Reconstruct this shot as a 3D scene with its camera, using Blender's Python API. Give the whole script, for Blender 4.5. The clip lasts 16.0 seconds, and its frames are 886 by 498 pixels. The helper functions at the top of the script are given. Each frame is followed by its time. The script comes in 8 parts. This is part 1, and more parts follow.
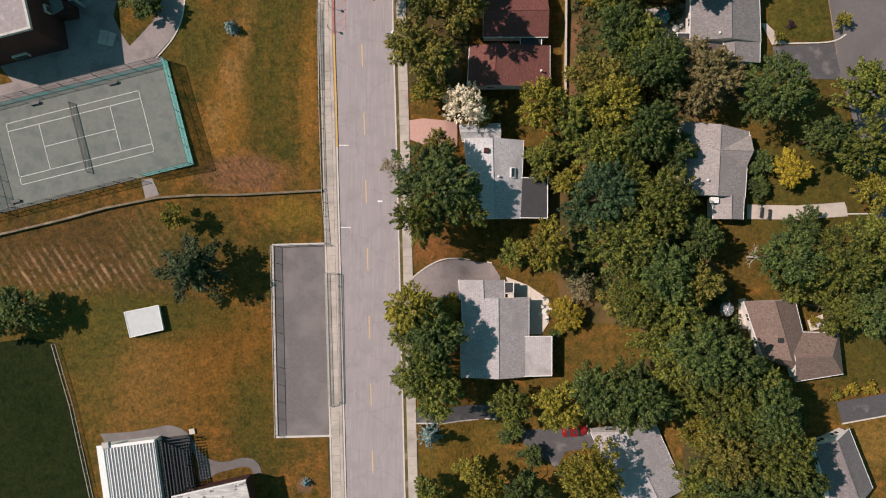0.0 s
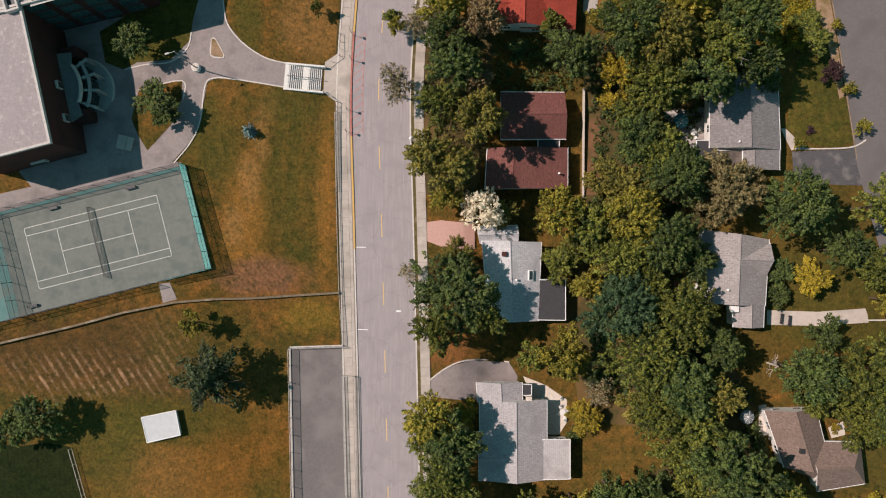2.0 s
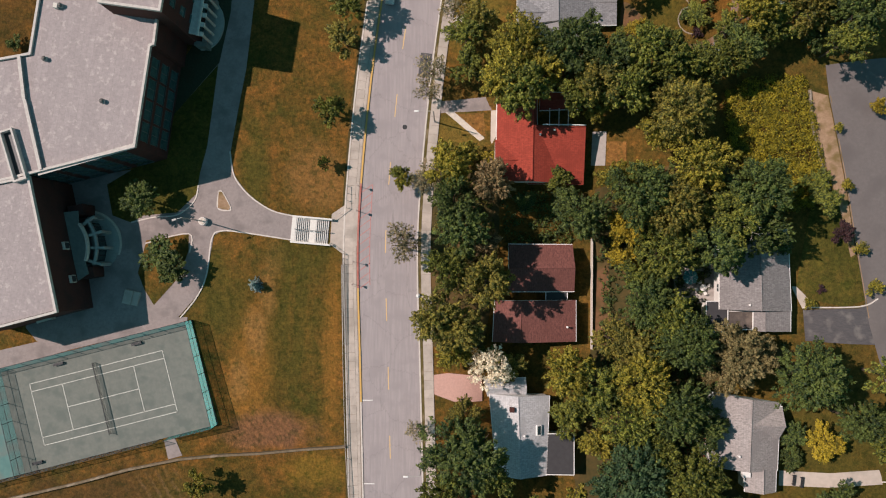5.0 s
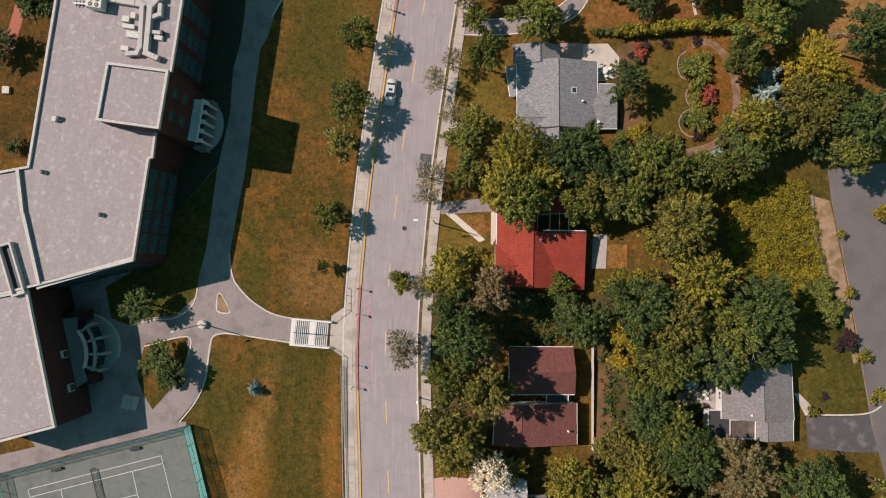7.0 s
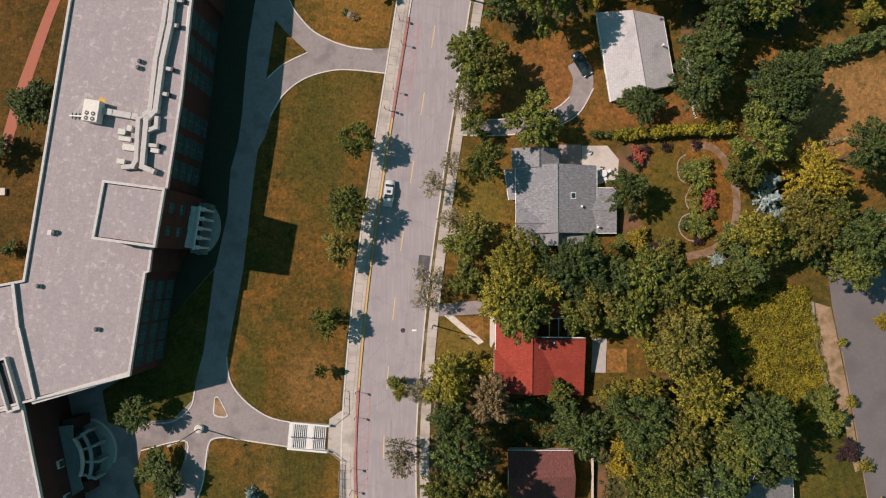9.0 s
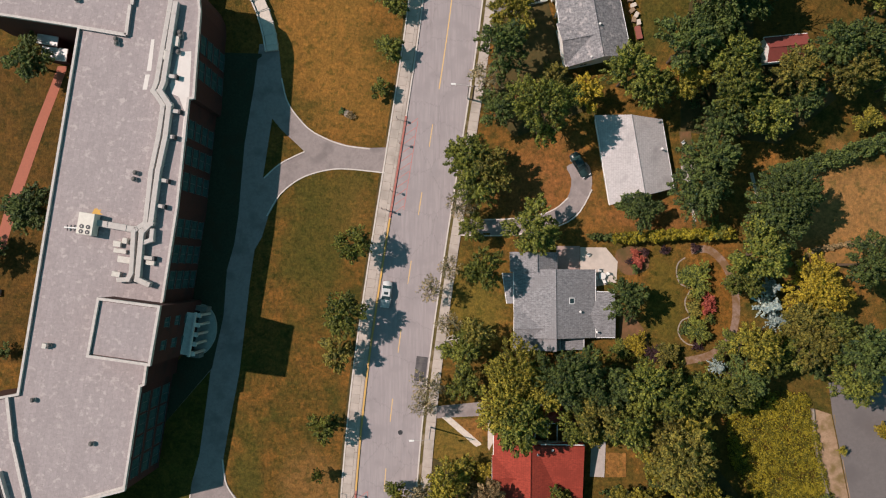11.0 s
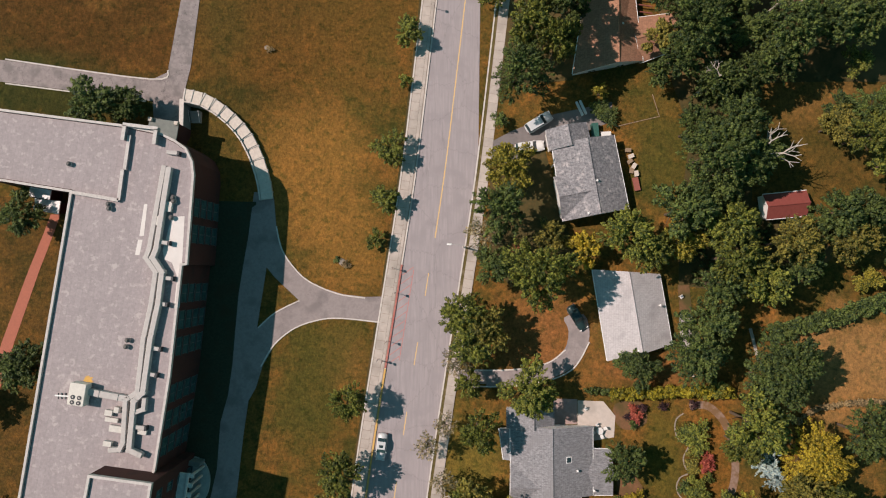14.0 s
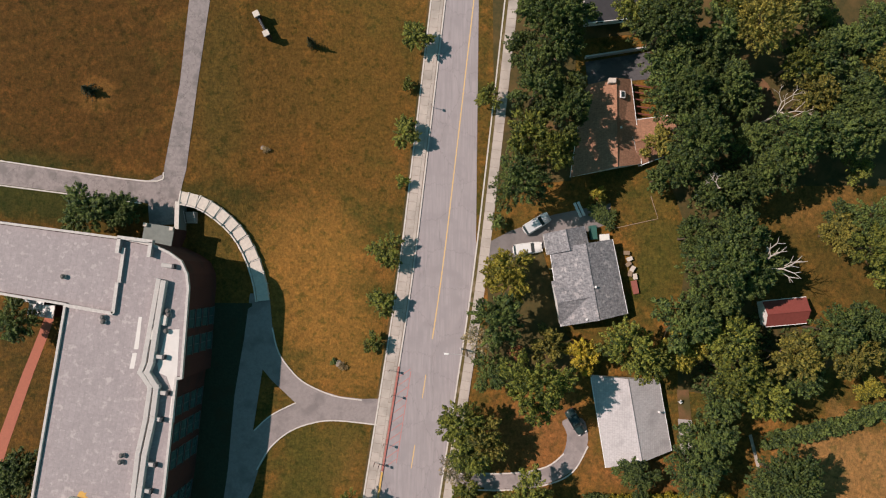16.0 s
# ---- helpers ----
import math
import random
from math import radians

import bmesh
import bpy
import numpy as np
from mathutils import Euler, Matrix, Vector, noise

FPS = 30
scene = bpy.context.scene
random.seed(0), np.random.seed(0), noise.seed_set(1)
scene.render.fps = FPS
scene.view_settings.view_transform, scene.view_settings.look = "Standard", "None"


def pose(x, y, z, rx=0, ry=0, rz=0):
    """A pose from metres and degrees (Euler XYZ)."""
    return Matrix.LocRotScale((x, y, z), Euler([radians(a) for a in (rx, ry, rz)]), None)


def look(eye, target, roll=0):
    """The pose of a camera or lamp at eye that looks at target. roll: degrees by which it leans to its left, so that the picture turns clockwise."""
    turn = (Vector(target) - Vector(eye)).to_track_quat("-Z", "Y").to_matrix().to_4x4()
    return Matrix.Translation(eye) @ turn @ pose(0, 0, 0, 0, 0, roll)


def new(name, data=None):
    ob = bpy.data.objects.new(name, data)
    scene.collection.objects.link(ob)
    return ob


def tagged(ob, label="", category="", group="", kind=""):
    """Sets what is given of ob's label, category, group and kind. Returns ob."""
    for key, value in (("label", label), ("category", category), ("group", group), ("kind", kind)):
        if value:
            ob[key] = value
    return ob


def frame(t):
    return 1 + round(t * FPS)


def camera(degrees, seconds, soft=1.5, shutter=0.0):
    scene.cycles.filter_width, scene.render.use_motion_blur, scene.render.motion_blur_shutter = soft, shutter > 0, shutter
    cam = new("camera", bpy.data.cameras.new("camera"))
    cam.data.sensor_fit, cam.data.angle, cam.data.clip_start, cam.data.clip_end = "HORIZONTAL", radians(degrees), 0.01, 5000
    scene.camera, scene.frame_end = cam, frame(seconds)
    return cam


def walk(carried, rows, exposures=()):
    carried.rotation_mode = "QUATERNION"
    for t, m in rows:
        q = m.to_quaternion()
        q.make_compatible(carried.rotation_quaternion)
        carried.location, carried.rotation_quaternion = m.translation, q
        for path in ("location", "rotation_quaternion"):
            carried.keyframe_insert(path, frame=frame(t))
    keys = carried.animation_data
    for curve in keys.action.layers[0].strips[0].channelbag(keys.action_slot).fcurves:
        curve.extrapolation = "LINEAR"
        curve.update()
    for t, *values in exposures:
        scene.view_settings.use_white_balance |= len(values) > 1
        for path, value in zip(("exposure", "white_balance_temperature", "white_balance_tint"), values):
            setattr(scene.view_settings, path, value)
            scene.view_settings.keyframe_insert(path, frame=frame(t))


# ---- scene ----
cam = camera(66.0, 16.0, soft=1.12)
# seconds, x, y, z, and the turn about x, y, z in degrees; the camera looks straight down
PATH = [
    (0, 2.879, 2.063, 121.441, -0.442, -0.284, 0.862),
    (0.5, 2.041, 6.456, 121.388, -0.390, -0.158, 0.842),
    (1, 1.267, 10.753, 121.273, -0.282, -0.091, 0.837),
    (1.5, 0.612, 14.969, 121.131, -0.134, -0.049, 0.843),
    (2, 0.097, 19.125, 120.985, 0.039, -0.008, 0.854),
    (2.5, -0.274, 23.244, 120.847, 0.223, 0.042, 0.866),
    (3, -0.516, 27.348, 120.725, 0.408, 0.105, 0.877),
    (3.5, -0.650, 31.458, 120.621, 0.586, 0.179, 0.884),
    (4, -0.702, 35.593, 120.534, 0.749, 0.259, 0.887),
    (6.5, -0.548, 56.913, 120.218, 1.268, 0.572, 0.825),
    (7, -0.535, 61.301, 120.154, 1.318, 0.593, 0.805),
    (7.5, -0.538, 65.711, 120.086, 1.356, 0.601, 0.785),
    (8, -0.553, 70.133, 120.013, 1.388, 0.596, 0.767),
    (8.5, -0.571, 74.553, 119.936, 1.415, 0.584, 0.752),
    (9, -0.587, 78.961, 119.857, 1.443, 0.568, 0.742),
    (11.5, -0.409, 100.591, 119.480, 1.650, 0.538, 0.758),
    (12, -0.322, 104.837, 119.415, 1.708, 0.549, 0.771),
    (12.5, -0.233, 109.072, 119.351, 1.767, 0.561, 0.783),
    (13, -0.154, 113.307, 119.289, 1.828, 0.571, 0.793),
    (13.5, -0.093, 117.551, 119.227, 1.887, 0.575, 0.800),
    (14, -0.056, 121.812, 119.163, 1.944, 0.570, 0.802),
    (14.5, -0.040, 126.089, 119.098, 2.001, 0.558, 0.798),
    (15, -0.026, 130.373, 119.034, 2.062, 0.544, 0.789),
    (15.5, 0.024, 134.639, 118.978, 2.135, 0.541, 0.777),
    (16, 0.180, 138.840, 118.940, 2.233, 0.572, 0.765),
]
walk(cam, [(t, pose(x, y, z, rx, ry, rz)) for t, x, y, z, rx, ry, rz in PATH])

# ---- light ----
SUN_ELEVATION, SUN_FROM = 47.5, 165.0   # degrees; the sun stands to the west-north-west
world = bpy.data.worlds.new("sky")
scene.world = world
world.use_nodes = True
sky = world.node_tree.nodes.new("ShaderNodeTexSky")
sky.sky_type = "NISHITA"
sky.sun_disc = False
sky.sun_elevation = radians(SUN_ELEVATION)
sky.sun_rotation = radians(90 - SUN_FROM)
sky.dust_density = 0.3
sky.ozone_density = 0.0
world.node_tree.nodes["Background"].inputs["Strength"].default_value = 0.085
haze = world.node_tree.nodes.new("ShaderNodeMix")   # the sky's light is slightly green, as through thin haze
haze.data_type, haze.blend_type = "RGBA", "MULTIPLY"
haze.inputs[0].default_value = 1.0
haze.inputs[7].default_value = (0.64, 1.12, 0.88, 1)
world.node_tree.links.new(sky.outputs[0], haze.inputs[6])
world.node_tree.links.new(haze.outputs[2], world.node_tree.nodes["Background"].inputs["Color"])
sun_data = bpy.data.lights.new("sun", "SUN")
sun_data.energy, sun_data.angle, sun_data.color = 4.95, radians(0.6), (1.0, 0.807, 0.725)
sun = new("sun", sun_data)
e, a = radians(SUN_ELEVATION), radians(SUN_FROM)
sun.matrix_world = look((300 * math.cos(e) * math.cos(a), 300 * math.cos(e) * math.sin(a), 300 * math.sin(e)), (0, 0, 0))
scene.view_settings.exposure = 0.08


# ---- materials ----
def rgb(c):
    return (c[0], c[1], c[2], 1.0)


def mat(name, a, b=None, size=1.0, rough=0.8, bump=0.0, c=None, size_c=6.0, amount_c=0.5, metal=0.0, vary=0.0, space="world", stretch=None, seams=None, cracks=0.0, crisp=0.16, crack_tone=0.86):
    """A surface of two mixed colours at one size, a third at a larger size, relief, and a change from object to object."""
    m = bpy.data.materials.new(name)
    m.use_nodes = True
    t = m.node_tree
    n, l = t.nodes, t.links
    p = n["Principled BSDF"]
    p.inputs["Roughness"].default_value, p.inputs["Metallic"].default_value = rough, metal
    p.inputs["Specular IOR Level"].default_value = 0.3
    if space == "world":
        co = n.new("ShaderNodeNewGeometry").outputs["Position"]
    else:
        co = n.new("ShaderNodeTexCoord").outputs["Object"]
    if stretch:
        mp = n.new("ShaderNodeMapping")
        mp.inputs["Rotation"].default_value = (0, 0, radians(stretch[3] if len(stretch) > 3 else 0))
        mp.inputs["Scale"].default_value = stretch[:3]
        l.new(co, mp.inputs["Vector"])
        co2 = mp.outputs[0]
    else:
        co2 = co
    col = None
    if b is None:
        b = tuple(v * 0.85 for v in a)
    n1 = n.new("ShaderNodeTexNoise")
    n1.inputs["Scale"].default_value, n1.inputs["Detail"].default_value, n1.inputs["Roughness"].default_value = 1.0 / size, 6, 0.65
    l.new(co2, n1.inputs["Vector"])
    r1 = n.new("ShaderNodeMapRange")
    r1.inputs[1].default_value, r1.inputs[2].default_value = 0.34, 0.66
    l.new(n1.outputs[0], r1.inputs[0])
    x1 = n.new("ShaderNodeMix")
    x1.data_type = "RGBA"
    x1.inputs[6].default_value, x1.inputs[7].default_value = rgb(a), rgb(b)
    l.new(r1.outputs[0], x1.inputs[0])
    col = x1.outputs[2]
    if c is not None:
        n2 = n.new("ShaderNodeTexNoise")
        n2.inputs["Scale"].default_value, n2.inputs["Detail"].default_value = 1.0 / size_c, 7
        l.new(co, n2.inputs["Vector"])
        r2 = n.new("ShaderNodeMapRange")
        r2.inputs[1].default_value, r2.inputs[2].default_value = 0.56 - amount_c * 0.22, 0.56 + crisp - amount_c * 0.22
        l.new(n2.outputs[0], r2.inputs[0])
        x2 = n.new("ShaderNodeMix")
        x2.data_type = "RGBA"
        x2.inputs[7].default_value = rgb(c)
        l.new(r2.outputs[0], x2.inputs[0])
        l.new(col, x2.inputs[6])
        col = x2.outputs[2]
    if seams:
        long, high, turn, tone, offset, gap, other = seams
        bk = n.new("ShaderNodeTexBrick")
        bk.offset = offset
        bk.inputs["Scale"].default_value = 1.0
        bk.inputs["Brick Width"].default_value, bk.inputs["Row Height"].default_value = long, high
        bk.inputs["Mortar Size"].default_value, bk.inputs["Mortar Smooth"].default_value = gap, 0.4
        bk.inputs["Color1"].default_value, bk.inputs["Color2"].default_value = (1, 1, 1, 1), (other, other, other, 1)
        bk.inputs["Mortar"].default_value = (tone, tone, tone, 1)
        mb = n.new("ShaderNodeMapping")
        mb.inputs["Rotation"].default_value = (0, 0, radians(turn))
        l.new(co, mb.inputs["Vector"])
        l.new(mb.outputs[0], bk.inputs["Vector"])
        xb = n.new("ShaderNodeMix")
        xb.data_type, xb.blend_type = "RGBA", "MULTIPLY"
        xb.inputs[0].default_value = 1.0
        l.new(col, xb.inputs[6])
        l.new(bk.outputs["Color"], xb.inputs[7])
        col = xb.outputs[2]
    if cracks:
        wob = n.new("ShaderNodeMix")
        wob.data_type = "RGBA"
        wob.inputs[0].default_value = 0.12
        l.new(co, wob.inputs[6])
        sc = n.new("ShaderNodeVectorMath")
        sc.operation = "SCALE"
        sc.inputs["Scale"].default_value = 14.0
        l.new(n1.outputs["Color"], sc.inputs[0])
        l.new(sc.outputs[0], wob.inputs[7])
        vo = n.new("ShaderNodeTexVoronoi")
        vo.feature = "DISTANCE_TO_EDGE"
        vo.inputs["Scale"].default_value = 1.0 / cracks
        l.new(wob.outputs[2], vo.inputs["Vector"])
        rc = n.new("ShaderNodeMapRange")
        rc.inputs[1].default_value, rc.inputs[2].default_value, rc.inputs[3].default_value, rc.inputs[4].default_value = 0.003, 0.014, crack_tone, 1.0
        l.new(vo.outputs["Distance"], rc.inputs[0])
        xc = n.new("ShaderNodeMix")
        xc.data_type, xc.blend_type = "RGBA", "MULTIPLY"
        xc.inputs[0].default_value = 1.0
        l.new(col, xc.inputs[6])
        l.new(rc.outputs[0], xc.inputs[7])
        col = xc.outputs[2]
    if vary:
        oi = n.new("ShaderNodeObjectInfo")
        mr = n.new("ShaderNodeMapRange")
        mr.inputs[3].default_value, mr.inputs[4].default_value = 1 - vary, 1 + vary
        l.new(oi.outputs["Random"], mr.inputs[0])
        hs = n.new("ShaderNodeHueSaturation")
        l.new(mr.outputs[0], hs.inputs["Value"])
        l.new(col, hs.inputs["Color"])
        col = hs.outputs[0]
    l.new(col, p.inputs["Base Color"])
    if bump:
        bp = n.new("ShaderNodeBump")
        bp.inputs["Strength"].default_value, bp.inputs["Distance"].default_value = 0.6, bump
        l.new(n1.outputs[0], bp.inputs["Height"])
        l.new(bp.outputs[0], p.inputs["Normal"])
    return m


def leaf_mat(name, a, b, see=0.25):
    """Leaves: colour changes from clump to clump and from tree to tree, and some light passes through."""
    m = bpy.data.materials.new(name)
    m.use_nodes = True
    t = m.node_tree
    n, l = t.nodes, t.links
    p = n["Principled BSDF"]
    p.inputs["Roughness"].default_value = 0.6
    p.inputs["Specular IOR Level"].default_value = 0.25
    g = n.new("ShaderNodeNewGeometry")
    nz = n.new("ShaderNodeTexNoise")
    nz.inputs["Scale"].default_value, nz.inputs["Detail"].default_value = 0.55, 4
    l.new(g.outputs["Position"], nz.inputs["Vector"])
    ad = n.new("ShaderNodeMath")
    ad.operation = "MULTIPLY_ADD"
    ad.inputs[1].default_value = 0.62
    l.new(g.outputs["Random Per Island"], ad.inputs[0])
    l.new(nz.outputs[0], ad.inputs[2])
    r = n.new("ShaderNodeMapRange")
    r.inputs[1].default_value, r.inputs[2].default_value = 0.56, 1.06
    l.new(ad.outputs[0], r.inputs[0])
    x = n.new("ShaderNodeMix")
    x.data_type = "RGBA"
    x.inputs[6].default_value, x.inputs[7].default_value = rgb(a), rgb(b)
    l.new(r.outputs[0], x.inputs[0])
    oi = n.new("ShaderNodeObjectInfo")
    mr = n.new("ShaderNodeMapRange")
    mr.inputs[3].default_value, mr.inputs[4].default_value = 0.78, 1.25
    l.new(oi.outputs["Random"], mr.inputs[0])
    hs = n.new("ShaderNodeHueSaturation")
    l.new(mr.outputs[0], hs.inputs["Value"])
    l.new(x.outputs[2], hs.inputs["Color"])
    l.new(hs.outputs[0], p.inputs["Base Color"])
    tr = n.new("ShaderNodeBsdfTranslucent")
    l.new(hs.outputs[0], tr.inputs["Color"])
    mx = n.new("ShaderNodeMixShader")
    mx.inputs[0].default_value = see
    l.new(p.outputs[0], mx.inputs[1])
    l.new(tr.outputs[0], mx.inputs[2])
    l.new(mx.outputs[0], n["Material Output"].inputs["Surface"])
    return m


def turf(name, straw, brown, green, blobs=(), green_share=0.5, stripes=()):
    """Mown grass: straw, brown and green tufts at three sizes; blobs are soft patches (x, y, radius x, radius y, colour, strength) of other growth."""
    m = bpy.data.materials.new(name)
    m.use_nodes = True
    n, l = m.node_tree.nodes, m.node_tree.links
    p = n["Principled BSDF"]
    p.inputs["Roughness"].default_value, p.inputs["Specular IOR Level"].default_value = 0.95, 0.1
    co = n.new("ShaderNodeNewGeometry").outputs["Position"]

    def noise_of(size, detail, lo, hi, rough=0.6):
        z = n.new("ShaderNodeTexNoise")
        z.inputs["Scale"].default_value, z.inputs["Detail"].default_value, z.inputs["Roughness"].default_value = 1.0 / size, detail, rough
        l.new(co, z.inputs["Vector"])
        r = n.new("ShaderNodeMapRange")
        r.inputs[1].default_value, r.inputs[2].default_value = lo, hi
        l.new(z.outputs[0], r.inputs[0])
        return r.outputs[0]

    def blend(fac, a, b, kind="MIX"):
        x = n.new("ShaderNodeMix")
        x.data_type, x.blend_type = "RGBA", kind
        for k, v in ((0, fac), (6, a), (7, b)):
            if isinstance(v, tuple):
                x.inputs[k].default_value = rgb(v)
            elif isinstance(v, float):
                x.inputs[k].default_value = v
            else:
                l.new(v, x.inputs[k])
        return x.outputs[2]
    col = blend(noise_of(1.6, 6, 0.38, 0.62, 0.75), straw, brown)
    col = blend(noise_of(11.0, 8, 0.55 - green_share * 0.22, 0.80 - green_share * 0.22, 0.75), col, green)
    edge = noise_of(6.0, 5, 0.25, 0.75, 0.7)
    def soft_spot(x, y, rx, ry, strength):
        mp = n.new("ShaderNodeMapping")
        mp.inputs["Location"].default_value = (-x / rx, -y / ry, 0)
        mp.inputs["Scale"].default_value = (1 / rx, 1 / ry, 0)
        l.new(co, mp.inputs["Vector"])
        ln = n.new("ShaderNodeVectorMath")
        ln.operation = "LENGTH"
        l.new(mp.outputs[0], ln.inputs[0])
        sm = n.new("ShaderNodeMath")
        sm.operation = "ADD"
        l.new(ln.outputs["Value"], sm.inputs[0])
        l.new(edge, sm.inputs[1])
        r = n.new("ShaderNodeMapRange")
        r.interpolation_type = "SMOOTHSTEP"
        r.inputs[1].default_value, r.inputs[2].default_value, r.inputs[3].default_value, r.inputs[4].default_value = 0.95, 1.9, strength, 0.0
        l.new(sm.outputs[0], r.inputs[0])
        return r.outputs[0]
    for x, y, rx, ry, tone, strength in blobs:
        col = blend(soft_spot(x, y, rx, ry, strength), col, tone)
    for x, y, rx, ry, turn, period, tone, strength in stripes:
        mp = n.new("ShaderNodeMapping")
        mp.inputs["Rotation"].default_value = (0, 0, radians(turn))
        l.new(co, mp.inputs["Vector"])
        wv = n.new("ShaderNodeTexWave")
        wv.inputs["Scale"].default_value, wv.inputs["Distortion"].default_value = 0.314 / period, 1.0
        wv.inputs["Detail"].default_value, wv.inputs["Detail Scale"].default_value = 4.0, 2.2
        l.new(mp.outputs[0], wv.inputs["Vector"])
        rr = n.new("ShaderNodeMapRange")
        rr.inputs[1].default_value, rr.inputs[2].default_value = 0.45, 0.95
        l.new(wv.outputs["Fac"], rr.inputs[0])
        mu = n.new("ShaderNodeMath")
        mu.operation = "MULTIPLY"
        l.new(rr.outputs[0], mu.inputs[0])
        mk = n.new("ShaderNodeMath")
        mk.operation = "MULTIPLY"
        l.new(soft_spot(x, y, rx, ry, strength), mk.inputs[0])
        l.new(noise_of(2.6, 5, 0.40, 0.62, 0.75), mk.inputs[1])
        l.new(mk.outputs[0], mu.inputs[1])
        col = blend(mu.outputs[0], col, tone)
    col = blend(noise_of(1.15, 5, 0.50, 0.64, 0.7), col, blend(1.0, col, (1.36, 1.26, 1.20), "MULTIPLY"))
    col = blend(noise_of(1.4, 5, 0.52, 0.64, 0.7), col, blend(1.0, col, (0.58, 0.72, 0.66), "MULTIPLY"))
    fine = noise_of(0.50, 4, 0.32, 0.68, 0.75)
    col = blend(fine, blend(1.0, col, (0.62, 0.66, 0.68), "MULTIPLY"), blend(1.0, col, (1.36, 1.31, 1.27), "MULTIPLY"))
    l.new(col, p.inputs["Base Color"])
    bp = n.new("ShaderNodeBump")
    bp.inputs["Strength"].default_value, bp.inputs["Distance"].default_value = 0.7, 0.12
    l.new(fine, bp.inputs["Height"])
    l.new(bp.outputs[0], p.inputs["Normal"])
    return m


STRAW, BROWN, GREEN = (0.258, 0.114, 0.027), (0.110, 0.064, 0.018), (0.060, 0.057, 0.013)
RUST, OLIVE, DEEP = (0.22, 0.097, 0.034), (0.074, 0.067, 0.015), (0.036, 0.042, 0.011)
GROWTH_SOUTH = (
    (46, 25, 34, 62, (0.092, 0.066, 0.016), 0.8),
    (*(-34.5, 25.5), 4, 12, (0.25, 0.125, 0.028), 0.8),
    (*(-20.9, 32), 1.6, 17, (0.23, 0.115, 0.025), 0.7),
    (*(-27.4, 32.8), 5, 16, OLIVE, 0.8),
    (*(-40, 38.2), 5, 9, OLIVE, 0.8),
    (*(-36.6, 23.4), 1.7, 4.0, (0.26, 0.145, 0.05), 0.6),
    (*(-34.2, 30.6), 1.7, 5.0, (0.26, 0.145, 0.05), 0.6),
    (*(-32.2, 38.2), 1.7, 5.0, (0.25, 0.14, 0.045), 0.6),
    (*(-30.8, 44.0), 1.6, 3.5, (0.25, 0.14, 0.045), 0.5),
    (*(-31, 13.7), 7, 3.5, (0.20, 0.10, 0.055), 0.8),
    (*(-58.8, -0.7), 24, 8, (0.080, 0.048, 0.018), 0.85),
    (*(-41.3, 1.6), 10, 6, OLIVE, 0.5),
    (*(-60, -13.5), 11, 8, OLIVE, 0.75),
    (*(-50, -24), 5, 8, OLIVE, 0.5),
)
GROWTH_SCHOOL = (
    (*(-23.1, 6.9), 6, 3, (0.17, 0.11, 0.02), 0.8),
    (*(-46.7, -23.1), 9, 8, (0.205, 0.105, 0.030), 0.6),
    (*(-34.4, -19.2), 9, 12, (0.185, 0.088, 0.016), 0.5),
    (*(-56.6, -20.3), 4, 9, OLIVE, 0.6),
    (*(-46.9, -11.3), 15, 4, OLIVE, 0.7),
    (*(-30.5, -27.3), 4, 8, OLIVE, 0.7),
    (*(-24.6, 98.9), 6, 12, OLIVE, 0.8),
    (*(-18.7, 107), 4, 5, (0.24, 0.12, 0.035), 0.7),
)
GROWTH_MIDDLE = (
    (*(-23.9, 57.9), 5, 6, (0.22, 0.12, 0.04), 0.7),
    (*(-34.7, 58.8), 3, 9, OLIVE, 0.8),
    (*(-25.6, 45.1), 7, 7, OLIVE, 0.7),
    (*(-25.1, 140.3), 12, 12, (0.27, 0.14, 0.034), 0.65),
    (*(-18.9, 125.6), 8, 8, (0.25, 0.13, 0.032), 0.6),
    (*(-38.7, 161.5), 12, 14, (0.135, 0.070, 0.017), 0.6),
    (*(-15.9, 177.3), 10, 20, OLIVE, 0.55),
    (*(-66.2, 173.8), 30, 26, (0.068, 0.034, 0.010), 0.85),
)
GROWTH_NORTH = (
    (*(-23.8, 172.2), 20, 20, (0.125, 0.062, 0.015), 0.6),
    (*(-39.6, 170.0), 5, 16, (0.082, 0.062, 0.016), 0.7),
    (*(-30.5, 172.0), 7, 12, (0.115, 0.066, 0.017), 0.6),
    (*(-61.3, 169.3), 3, 3, (0.16, 0.08, 0.022), 0.7),
    (*(-75.3, 156.1), 14, 3, DEEP, 0.8),
    (*(-65.5, 151.3), 30, 4, DEEP, 0.9),
    (*(-40.8, 141), 8, 9, (0.085, 0.062, 0.016), 0.75),
    (*(-22.5, 108.1), 8, 7, OLIVE, 0.75),
    (*(65.9, 107.2), 11, 9, (0.30, 0.16, 0.06), 0.8),
    (*(15.1, 111.1), 8, 8, RUST, 0.8),
    (*(36, 92), 4, 9, (0.095, 0.076, 0.015), 0.85),
    (*(44.4, 93), 4, 9, (0.19, 0.085, 0.018), 0.7),
)
